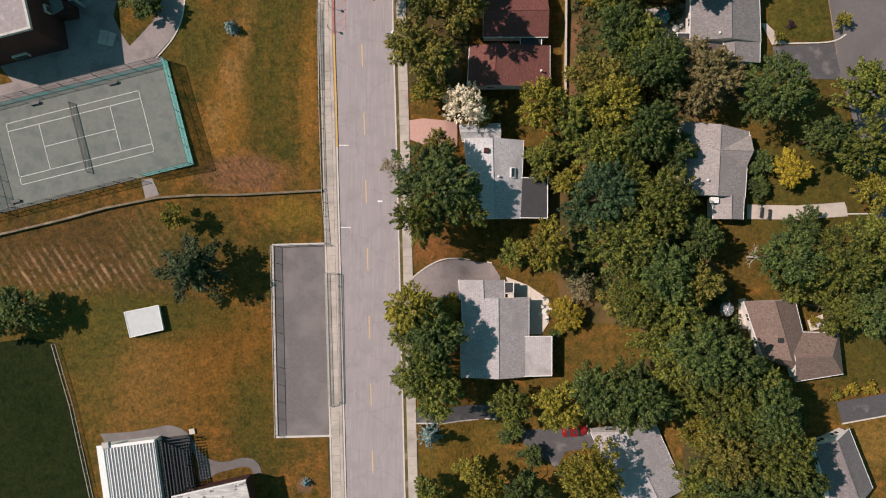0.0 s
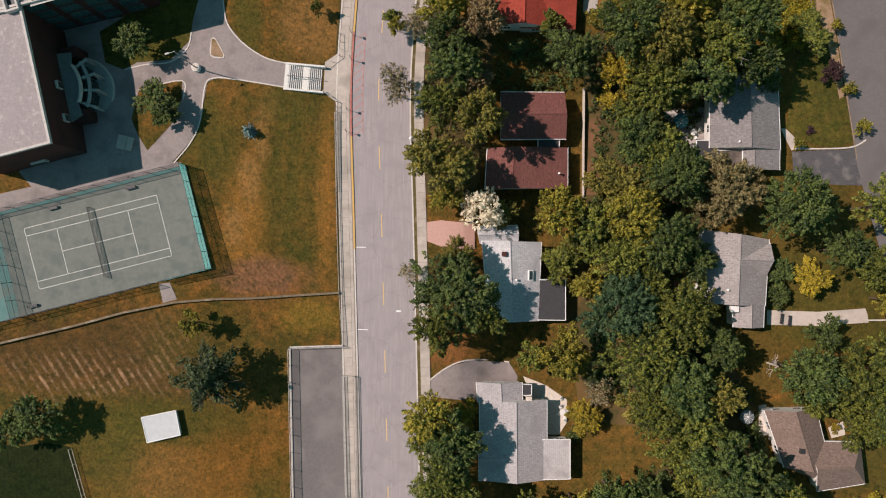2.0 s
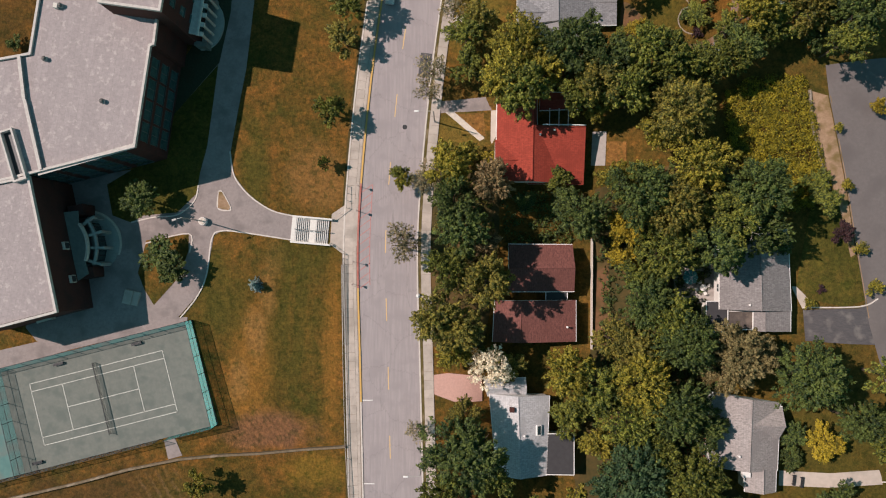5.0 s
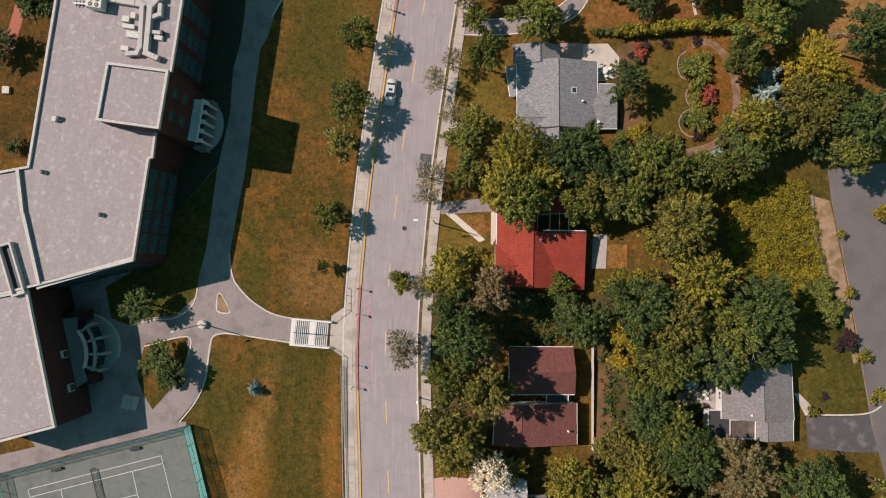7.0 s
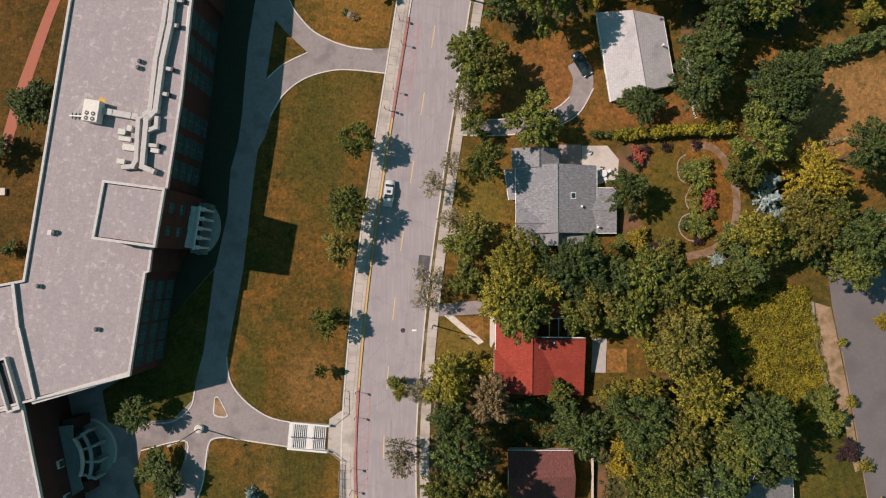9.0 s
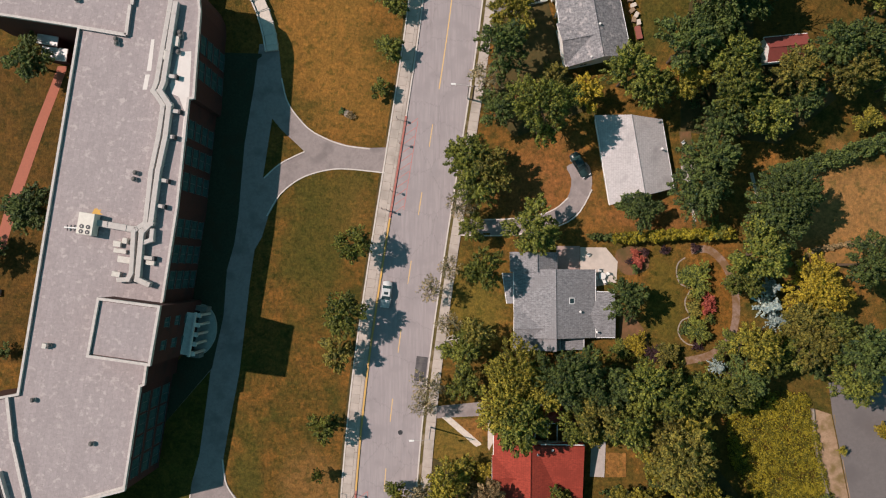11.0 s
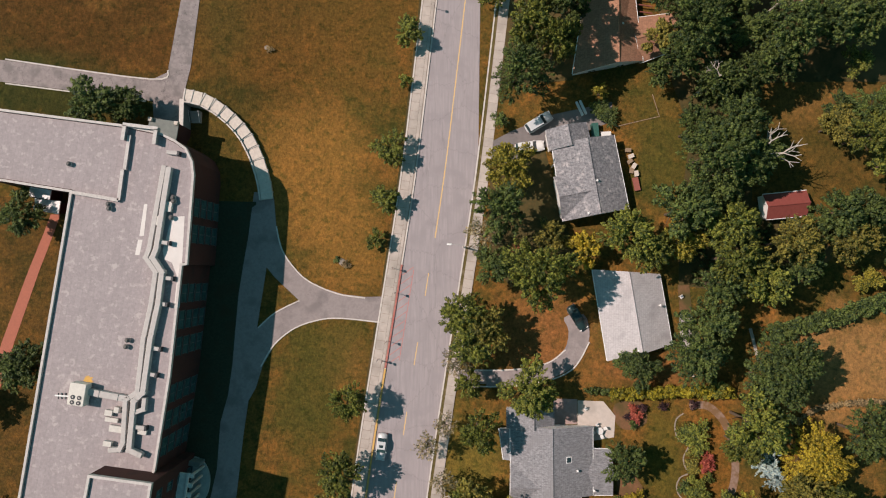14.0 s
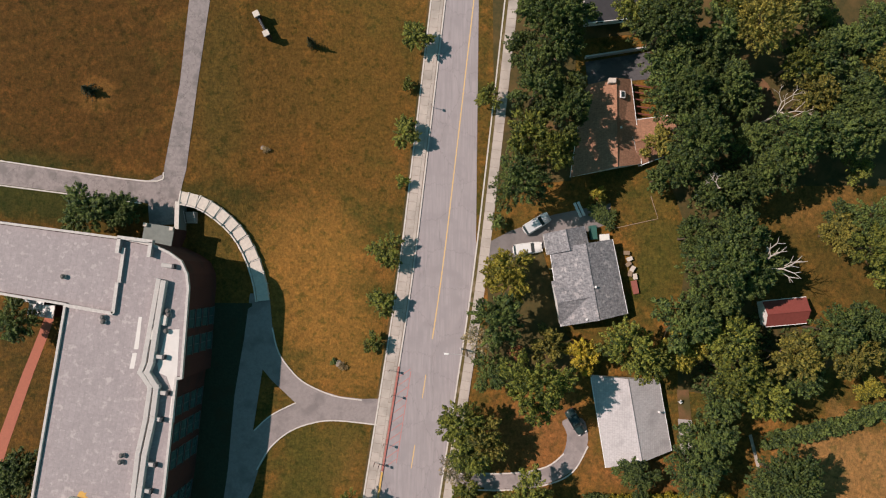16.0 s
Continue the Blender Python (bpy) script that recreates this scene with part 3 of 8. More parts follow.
def along(y0, y1, off, step=4.0):
    """Plan points parallel to the road's centre line."""
    out, y = [], y0
    while y < y1:
        out.append((road_x(y) + off, y))
        y += step
    out.append((road_x(y1) + off, y1))
    return out


# ---- ground, one sheet ----
def ground():
    bm = bmesh.new()
    xs = [-2600, -1200, -600, -320, -220] + [CELL * i for i in range(-42, 43)] + [220, 320, 600, 1200, 2600]
    ys = [-2600, -1200, -600, -320, -200] + [CELL * i for i in range(-34, 71)] + [340, 600, 1200, 2600]
    xs = sorted(set(xs + [round(-47.2 + 0.4 * i, 1) for i in range(41)]))
    ys = sorted(set(ys + [round(133.6 + 0.4 * i, 1) for i in range(46)]))
    grid = [[bm.verts.new((x, y, land(x, y))) for x in xs] for y in ys]
    for j in range(len(ys) - 1):
        for i in range(len(xs) - 1):
            bm.faces.new((grid[j][i], grid[j][i + 1], grid[j + 1][i + 1], grid[j + 1][i])).smooth = True
    setting("ground", bm, GRASS, "dry brown and green grass ground", "ground")


ground()

# ---- road, kerbs, pavements ----
JOINT = mat("dark pavement joint", (0.31, 0.265, 0.225), (0.25, 0.21, 0.18), 0.5, 0.95)
Y0, Y1 = -240.0, 420.0
HALF = 5.15
setting("road", band(along(Y0, Y1, 0.0), 2 * HALF, 0.03), ASPHALT, "worn grey asphalt two-lane road", "road")
setting("kerb_west", band(along(Y0, Y1, -HALF - 0.12), 0.24, 0.17), KERB, "pale concrete kerb along the road", "kerb")
setting("kerb_east", band(along(Y0, Y1, HALF + 0.12), 0.24, 0.17), KERB, "pale concrete kerb along the road", "kerb")
setting("kerb_paint_north", band(along(77, 104.9, -HALF - 0.10, 2), 0.30, 0.19), KERB_YELLOW, "worn yellow painted kerb edge", "kerb")
setting("kerb_paint_middle", band(along(46, 77, -HALF - 0.10, 2), 0.30, 0.19), KERB_YELLOW, "worn yellow painted kerb edge", "kerb")
setting("kerb_paint_south", band(along(19, 45, -HALF - 0.10, 2), 0.30, 0.19), KERB_YELLOW, "worn yellow painted kerb edge", "kerb")
setting("kerb_paint_bay_south", band(along(39, 57.5, -HALF - 0.10, 2), 0.32, 0.20), KERB_RED, "faded red painted kerb at the bus bay", "kerb")
setting("kerb_paint_bay_north", band(along(105, 123, -HALF - 0.10, 2), 0.32, 0.20), KERB_RED, "faded red painted kerb at the bus bay", "kerb")
pavement_west = setting("pavement_west", band(along(Y0, Y1, -HALF - 1.50), 2.5, 0.12), JOINT, "pale concrete pavement of cast slabs", "pavement")
pavement_east = setting("pavement_east", band(along(Y0, Y1, HALF + 1.62), 1.72, 0.12), JOINT, "pale concrete pavement of cast slabs", "pavement")
setting("verge_west", band(along(Y0, Y1, -HALF - 2.95), 0.4, 0.05), UNDER, "narrow dark edge strip beside the pavement", "verge")
setting("verge_east", band(along(Y0, Y1, HALF + 0.49), 0.5, 0.10), VERGE, "narrow dry grass verge beside the kerb", "verge")


def paint(name, line, wide, material, label):
    return setting(name, band(line, wide, 0.036, 0.004), material, label, "road marking")


for i in range(-10, 9):
    y = 23.2 + 12.05 * i
    paint("centre_dash", along(y - 2.0, y + 2.0, -0.35, 1.0), 0.16, LINE_YELLOW, "worn yellow centre dash on the road")
setting("road_patch", band(along(76.5, 80.8, 4.0, 1.0), 2.0, 0.034, 0.004), ASPHALT_DARK, "dark square asphalt repair in the road", "road")
setting("manhole_cover", prism([(road_x(67.6) + 1.6 + 0.42 * math.cos(k * 0.393), 67.6 + 0.42 * math.sin(k * 0.393)) for k in range(16)], 0.03, 0.037), METAL_DARK, "round dark iron manhole cover", "manhole cover")
paint("centre_line", along(127.8, 260, -0.2, 3.0), 0.20, LINE_YELLOW, "solid yellow centre line on the road")
for y in (19.3, 4.7):
    paint("parking_tick", [(road_x(y) - HALF + 0.1, y), (road_x(y) - HALF + 1.9, y)], 0.14, LINE_WHITE, "white parking tick on the road")
for y0, y1, wide in ((39.6, 57.2, 2.0), (106.4, 122.2, 2.1)):
    paint("bay_edge", along(y0, y1, -HALF + wide, 2.0), 0.15, LINE_RED, "faded red bus bay edge line")
    y = y0
    while y < y1:
        paint("bay_hatch", [(road_x(y) - HALF + 0.15, y - 0.7), (road_x(y) - HALF + wide, y + 0.7)], 0.14, LINE_RED, "faded red hatch line in the bus bay")
        y += 1.55

# ---- ground patches ----
PATIO = mat("weathered patio concrete", (0.40, 0.37, 0.35), (0.33, 0.305, 0.29), 0.7, 0.9, 0.004, (0.26, 0.235, 0.22), 2.5, 0.3)

def patch(name, pts, material, label, off=0.045, round_n=0, category="lawn"):
    return setting(name, drape(smooth_line(pts, round_n, True) if round_n else pts, off), material, label, category)


patch("sports_field", [(-79.2, -15.3), (-73.3, -16.2), (-68.4, -15.4), (-64.1, -16.1), (-61.4, -25.3), (-58.4, -35.1), (-56.5, -43.2), (-54.2, -55.8), (-78.8, -56.1)], GRASS_FIELD, "dark green mown sports field", 0.04)
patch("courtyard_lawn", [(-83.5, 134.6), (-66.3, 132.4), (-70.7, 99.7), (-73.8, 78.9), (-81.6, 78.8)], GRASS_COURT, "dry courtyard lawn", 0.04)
patch("garden_corner", [(60.4, 54), (65.9, 55), (68.7, 42.9), (70.1, 38.7), (65.9, 37.3), (60.4, 38.5), (58.2, 40.7)], GRASS_GREEN, "green corner lawn", 0.05)
# The woodland floors carry part of the tree shade in their colour.
patch("woodland_floor", [(24.9, 56.9), (44.7, 63.6), (57.9, 47.1), (43.5, 42.3), (44.5, 30.5), (58.1, 29.8), (43.7, 21.7), (42.9, 11.9), (51.9, 2.8), (38.8, -12.1), (25.7, -11.5), (22.4, 6.6), (25.2, 27.1)], UNDER, "leaf litter under the trees, shade in its colour", 0.05)
patch("woodland_floor_south", [(25.5, 16), (44.3, 15.7), (47.2, 3.9), (53.8, -5.8), (56.8, -17.4), (65.4, -24.9), (67.6, -42.3), (47, -43.3), (45, -27.7), (32.1, -24.9), (43, -15), (21.7, -1.6)], UNDER, "leaf litter under the trees, shade in its colour", 0.055)
patch("woodland_floor_north", [(36.9, 173), (49, 174.8), (50.8, 154.6), (50.7, 134.6), (61.4, 129.2), (64.1, 125.6), (55.1, 117.9), (38.8, 120.2), (38.8, 132.5), (40.7, 145.9), (37, 156.5)], UNDER, "leaf litter under the trees, shade in its colour", 0.05)
patch("woodland_floor_west", [(-3.9, 63.8), (8.2, 57.9), (9.6, 47.3), (5.7, 28.9), (-3.4, 28.8)], UNDER, "leaf litter under the roadside trees, shade in its colour", 0.05)
patch("soil_strip", [(25.3, 48.2), (27.7, 48.2), (30.5, 34), (28.2, 29.4), (25.4, 29.4)], SOIL, "bare reddish soil strip", 0.06)
patch("street_verge", [(60.2, 73.8), (63.1, 72.9), (65.9, 58.8), (67.9, 46.2), (67, 45.7), (64.9, 55), (61.3, 64.4)], SAND, "dry sandy street verge", 0.06)

# ---- drives, paths and the side street ----
patch("side_street", [(62.7, 78.1), (69.7, 79.1), (75.3, 79.7), (79, 62.7), (83.6, 44.1), (88.1, 21.9), (93.5, -5.5), (80.6, -5.8), (75.1, 17.1), (70.1, 34.6), (68.2, 45.7), (65.9, 59.7), (63.3, 72.9)], ASPHALT_STREET, "grey asphalt side street", 0.07, 0, "road")
patch("driveway_east", [(59.3, 36.7), (68.5, 37.1), (71.4, 38.6), (74.4, 31), (66.7, 31.1), (59.7, 31.5)], ASPHALT_DARK, "patched dark asphalt driveway", 0.06, 0, "driveway")
patch("driveway_concrete", [(55.6, 9.6), (63.8, 9.5), (71.9, 10.2), (72.3, 9.1), (72.5, 7.8), (63.8, 7.1), (55.6, 7.1)], CONCRETE, "pale concrete driveway", 0.06, 0, "driveway")
patch("driveway_south", [(-2.9, -4.7), (1.1, -1.8), (5.1, -0.6), (12.5, -1.4), (14.1, -3.8), (13.6, -8), (5.3, -7.7), (-2.8, -6.9)], PATH_GREY, "grey asphalt driveway", 0.06, 0, "driveway")
patch("driveway_lane", [(-3, -27.3), (13.9, -27.3), (19.1, -31.7), (32.2, -31.2), (32.2, -34.1), (26.3, -35.6), (24.9, -38.7), (19.2, -34.8), (16, -30), (-2.5, -29.9)], ASPHALT_DARK, "asphalt driveway behind the trees", 0.06, 0, "driveway")
patch("driveway_corner", [(71.2, -24), (79.7, -22.4), (92.5, -21.6), (92.6, -25.5), (79.8, -26.1), (72.2, -27.5)], ASPHALT_DARK, "dark asphalt driveway", 0.06, 0, "driveway")
patch("driveway_curved", [(1, 104.8), (10.7, 105.1), (16.4, 106.3), (19.7, 108.6), (20.5, 112), (19.7, 114.3), (23, 114.9), (24, 112.1), (23.5, 109.2), (21.2, 105.8), (16.4, 103.4), (8.8, 102.1), (1, 102.1)], PATH_GREY, "curved grey asphalt driveway", 0.06, 3, "driveway")
patch("driveway_north", [(6, 140.7), (6.6, 144.6), (10.3, 146.6), (18, 149.6), (27.6, 151.6), (27.6, 148.2), (16.1, 143.7), (10.3, 141.1)], ASPHALT_LOT, "grey asphalt driveway", 0.06, 0, "driveway")
patch("driveway_hill", [(-3.7, 72.1), (6.2, 73.2), (6.7, 70.8), (-3.2, 70.1)], PATH_GREY, "grey driveway in tree shade", 0.06, 0, "driveway")
patch("front_path", [(-1.5, 70.3), (-0.2, 70.6), (5.6, 65.8), (4.6, 65.3)], STONE, "narrow pale front path", 0.065, 0, "path")
patch("front_walk", [(6.3, 70.7), (7.7, 70.8), (8.1, 67.3), (6.8, 64.8), (6, 66.3)], CONCRETE, "curved concrete front walk", 0.065, 0, "path")
patch("pink_paving", [(-3.8, 23.8), (-0.3, 24.3), (5.7, 23.8), (5.8, 19.3), (0.8, 19.3), (-3.5, 20.8)], PAVER, "pink paved front yard", 0.06, 0, "paving")
patch("patio_grey_house", [(22.1, 100.2), (26.4, 100.2), (28.4, 97.8), (28.2, 94.2), (24.4, 93.4), (22.1, 96.0)], CONCRETE, "pale concrete patio", 0.06, 0, "patio")
patch("terrace_grey_house", [(18.0, 100.4), (22.0, 100.4), (22.0, 96.2), (18.0, 96.0)], PAVER_DULL, "dull pink paved terrace", 0.06, 0, "patio")
patch("patio_white_house", [(38.8, 115.3), (41, 115.2), (41.6, 109.7), (39.2, 109.3)], PATIO, "pale concrete patio", 0.06, 0, "patio")
patch("patio_south", [(15.1, -3.8), (19.2, -5.3), (23, -7.8), (23.1, -11.9), (21.7, -14.2), (19.5, -14.3)], STONE, "crazy-paved pale stone patio", 0.06, 0, "patio")
# Dark asphalt colour stands in for the shade over this patio.
patch("patio_brown", [(23.2, 176.2), (34.1, 177.8), (35.1, 173.1), (23.7, 172.3)], ASPHALT_DARK, "grey paved patio", 0.06, 0, "patio")
patch("corner_path", [(57.4, 40.6), (58.2, 40.6), (61.4, 37.3), (59.2, 36.9)], CONCRETE, "pale concrete garden path", 0.07, 0, "path")
patch("bare_front", [(0.3, 70), (5.9, 70.4), (6.4, 65.8), (4.8, 66.5)], GRASS_BROWN, "bare red-brown front lawn", 0.058)
patch("garden_bed", [(28.3, 99.8), (32.6, 100.3), (33.6, 96.9), (30.7, 95.5), (28.6, 96.5)], SOIL, "planted soil bed", 0.058, 3, "bed")
patch("garden_bed_south", [(29.3, 89.6), (32.2, 87.2), (33.7, 83.7), (29.9, 82.8), (28.7, 85.2)], SOIL, "planted soil bed", 0.058, 3, "bed")
patch("patio_red_house", [(24.2, 66.9), (26.6, 67.0), (26.4, 61.0), (24.0, 61.0)], PATIO, "grey worn patio beside the red house", 0.07, 0, "patio")
patch("lawn_red_house", [(26.7, 65.2), (30.0, 65.2), (30.0, 61.2), (26.6, 61.0)], GRASS_BROWN, "small dry lawn beside a patio", 0.07)
patch("deck_brown_house", [(54.4, -6.7), (55.5, -6.5), (56.5, -11.5), (54.5, -12)], STONE, "white paved side deck", 0.3, 0, "patio")
patch("patio_brown_house", [(65.9, -10.1), (68.5, -9), (68.8, -11.3), (66.5, -11.9)], STONE, "small white paved patio", 0.06, 0, "patio")
patch("spruce_bed", [((-20.5, -41.4)[0] + 1.5 * math.cos(k * 0.7), (-20.5, -41.4)[1] + 1.5 * math.sin(k * 0.7)) for k in range(9)], SOIL, "round bare soil bed", 0.05, 3, "bed")
patch("patio_hill_house", [(38.6, 44.8), (45.8, 44.4), (46, 37.4), (39.1, 37.4)], PATIO, "grey paved patio", 0.056, 0, "patio")
patch("deck_long_house", [(40.7, 14.2), (44.2, 14.4), (44.3, 11.2), (40.7, 11)], BRICK_PATH, "red-brown paved side terrace", 0.056, 0, "patio")
patch("bed_pale_house", [(38.6, 120.2), (40.5, 120.2), (41, 115.3), (39, 115.1)], SOIL, "bare soil bed", 0.056, 0, "bed")
patch("shade_floor_slate", [(6.7, 139.7), (16.1, 143.7), (20.1, 129.2), (24.4, 124.5), (10.6, 119.3), (6.8, 124.1)], UNDER, "leaf litter under the trees, shade in its colour", 0.055)
patch("shade_floor_north", [(7, 195.8), (77.9, 193.9), (77.4, 154.7), (57.1, 154.6), (48.1, 154.5), (37, 156.3), (33.2, 181), (21.7, 180.2), (20.9, 155.5), (7.8, 154.5)], UNDER, "leaf litter under the trees, shade in its colour", 0.045)
patch("bare_clearing", [(50.4, 171.9), (52.7, 172.8), (54.7, 169.4), (55.4, 165.5), (53.8, 164.3), (50.8, 166.5)], SOIL, "bare orange clearing among trees", 0.06, 3)
# school grounds
DRIVE_NORTH = [(-31.8, 135.3), (-31, 134.3), (-30.5, 129.4), (-29.5, 125.5), (-28.1, 123.1), (-25.2, 120.2), (-21.7, 118.6), (-18.7, 117.7), (-14.8, 117.3), (-11.7, 117.4), (-11.5, 112.7), (-17.7, 113.4), (-21.1, 113.4), (-24, 112.9), (-27.4, 111.4), (-30.2, 109), (-32.3, 105.2), (-33.4, 101.3)]
DRIVE_SOUTH = [(-34.6, 99.1), (-35.3, 93.5), (-36.2, 83.6), (-36.8, 77.5), (-38.3, 68.7), (-39.2, 62.7), (-38.4, 58.3), (-35.6, 54.9), (-31.7, 52.4), (-27.7, 51.5), (-27.6, 47.2), (-35.5, 48.4), (-40.4, 48.7), (-41.8, 47.9), (-42.7, 41.2), (-44.1, 37.4), (-47.3, 33.4), (-55.4, 30.5), (-61.7, 29.2), (-71.5, 29), (-73.5, 31.3), (-75.1, 52.4), (-73.2, 56.3), (-54.4, 59.6), (-49.7, 68.5), (-41.5, 78.4), (-39.7, 87.4), (-39.3, 95.4), (-38.1, 100.1)]
DRIVE_WEST = [(-37.5, 105.2), (-37.1, 111.9), (-36.7, 117.7), (-35.9, 123.5), (-35.3, 127.4), (-34.4, 135.3)]
patch("school_drive", DRIVE_NORTH + DRIVE_SOUTH + DRIVE_WEST, PATH_GREY, "grey asphalt school drive", 0.06, 0, "driveway")
patch("court_walk", [(-45.6, 33.6), (-52.0, 33.6), (-66.4, 30.2), (-79.5, 27.0), (-79.5, 23.4), (-66.0, 27.6), (-52.0, 31.2), (-45.6, 32.8)], PATH_GREY, "grey asphalt walk along the court fence", 0.055, 0, "path")
patch("drive_island", [(-32, 122.2), (-30.5, 120.4), (-26.3, 116.5), (-30.4, 114.3), (-33.4, 111.7)], GRASS, "small triangular grass island", 0.10, 0, "lawn")
patch("drive_bed", [(-59.7, 51.1), (-60.8, 56.5), (-54.4, 60.5), (-49.7, 68.5), (-41.7, 78), (-42.4, 71.6), (-43.3, 63.6), (-44.5, 58.7), (-44.9, 55.3), (-48.3, 51.8), (-54.2, 51.2), (-56.4, 49.9)], GRASS_GREEN, "shaded planting bed beside the school", 0.10, 0, "lawn")
# Dark sheet that deepens the building's shade between wall and drive.
patch("ivy_bed", [(-51.5, 61.0), (-49.4, 76.5), (-46.4, 81.0), (-45.8, 90.3), (-44.0, 105.0), (-42.9, 122.3), (-41.8, 133.6), (-34.0, 133.6), (-34.4, 127.4), (-35.2, 123.5), (-36.0, 117.7), (-36.4, 111.9), (-36.8, 105.2), (-37.4, 100.1), (-38.6, 95.4), (-39.0, 87.4), (-41.0, 78.4), (-43.0, 66.0), (-45.4, 60.4)], BED_SHADE, "dark bed along the school wall, shade in its colour", 0.05, 0, "planting bed")
patch("planter_island", [(-41.1, 55.6), (-40.5, 55.5), (-39, 52.9), (-39.3, 52.3), (-41.2, 52.7)], SAND, "small planted traffic island", 0.14, 0, "lawn")
patch("entrance_lawn", [(-53.6, 46.8), (-46.2, 48.1), (-46.1, 45), (-47.7, 40.2), (-51.5, 35.6), (-53.3, 38.2), (-54.7, 41.1)], GRASS, "small dry lawn beside the entrance", 0.09, 0, "lawn")
patch("entrance_ramp", [(-21.3, 52), (-18.7, 53.8), (-16.7, 53.9), (-16.5, 46.7), (-19.2, 45), (-21.5, 46.6)], CONCRETE, "pale concrete landing", 0.14, 0, "paving")
patch("north_walk", [(-45.2, 191.9), (-41.6, 192.1), (-42, 186.1), (-43.7, 171.2), (-45.2, 156.4), (-46.2, 152), (-48.4, 152), (-49, 156.4), (-46.7, 171.1), (-45.5, 185.9)], PATH_CRACKED, "cracked grey asphalt path", 0.06, 0, "path")
patch("west_walk", [(-83.2, 157.9), (-77.3, 157.3), (-51.9, 154.2), (-49, 155.6), (-46.2, 152), (-46.5, 147.0), (-51.4, 146.8), (-51.6, 150.5), (-52.8, 150.7), (-77.2, 153.5), (-83.1, 154.2)], PATH_CRACKED, "cracked grey asphalt path", 0.064, 0, "path")
patch("courtyard_path", [(-69.7, 130.9), (-68, 130.9), (-71.5, 121.1), (-75.5, 108.5), (-78.4, 97.9), (-80.4, 97.8), (-77.7, 108.4), (-73.4, 121.1)], BRICK_PATH, "red brick courtyard path", 0.06, 0, "path")
patch("court_path", [(-49.1, 12.4), (-47.2, 12.7), (-45.9, 9.8), (-48.3, 9.1)], PATH_GREY, "short grey path to the court gate", 0.07, 0, "path")
patch("pavilion_path", smooth_line([(-55.7, -31.9), (-50.6, -31.5), (-46.5, -30.8), (-44, -30.3), (-42, -30.8), (-40.4, -32), (-39.4, -33.6), (-38.2, -35.3), (-36.6, -36.5), (-34.2, -36.9), (-31.5, -36.3), (-29.6, -36.6), (-28.5, -37.7), (-28, -39.2)], 5) + smooth_line([(-29.5, -39.3), (-30, -38.2), (-31.3, -37.9), (-33.7, -38.4), (-35.6, -38.9), (-37.2, -39.9), (-38.7, -40), (-38.7, -38), (-39.5, -35.5), (-41.1, -33.6), (-43.7, -32.4), (-47.6, -32.8), (-54.5, -34.1)], 5), ASPHALT_LOT, "curved grey asphalt path", 0.07, 0, "path")

# ---- parking lot ----
patch("parking_lot", [(-26.6, 1.4), (-17.4, 1.7), (-17.1, -3.1), (-15.7, -32.5), (-25.5, -32.6)], ASPHALT_LOT, "plain grey asphalt parking lot", 0.06, 0, "parking lot")
for i, line in enumerate(([(-26.7, 1.4), (-17.4, 1.8)], [(-26.7, 1.4), (-25.5, -32.7)], [(-25.6, -32.7), (-15.8, -32.4)])):
    setting("lot_kerb_%d" % (i + 1), band(line, 0.35, 0.22), KERB, "pale concrete lot kerb", "kerb")

# ---- tennis court ----
COURT_Z = 2.75
court_pose = pose(-59.7, 19.5, COURT_Z, 0, 0, 15.1)


COURT_LINE = mat("worn white court paint", (0.60, 0.61, 0.57), (0.48, 0.49, 0.46), 0.5, 0.8)


def court():
    m = court_pose
    base = part("tennis_court", box(-34, 17.9, -9.3, 9.3, -2.2, -0.02, m), COURT)
    tagged(base, "grey-green hard tennis court with white lines", "tennis court", kind="structure")
    for x0, x1, y0, y1 in ((-34, -16.2, -9.3, 9.3), (-16.2, 17.9, 8.6, 9.3)):
        part("border", box(x0, x1, y0, y1, -0.02, 0.0, m), TEAL, base, "teal painted border")
    L, W, S = 23.77 / 2, 10.97 / 2, 8.23 / 2
    w = 0.11
    for x0, x1, y0, y1 in ((-L, L, W - w, W), (-L, L, -W, -W + w), (-L, -L + w, -W, W), (L - w, L, -W, W),
                           (-L, L, S - w, S), (-L, L, -S, -S + w), (-6.4, -6.4 + w, -S, S), (6.4 - w, 6.4, -S, S), (-6.4, 6.4, -w / 2, w / 2)):
        part("line", box(x0, x1, y0, y1, -0.02, 0.004, m), COURT_LINE, base, "white court line")


court()


def net():
    t = thing("tennis_net", -59.7, 19.5, COURT_Z, "dark tennis net hanging between two posts", "tennis net", turn=15.1)
    bm = bmesh.new()
    for i in range(64):
        y = -6.0 + 12.0 * i / 63
        add_box(bm, -0.015, 0.015, y - 0.035, y + 0.035, 0.05, 0.92)
    part("netting", bm, METAL_DARK, t)
    part("top_tape", box(-0.05, 0.05, -6.1, 6.1, 0.9, 1.0), METAL_DARK, t)
    for y in (-6.2, 6.2):
        part("post", rod((0, y, -0.02), (0, y, 1.08), 0.06), METAL_DARK, t)


net()


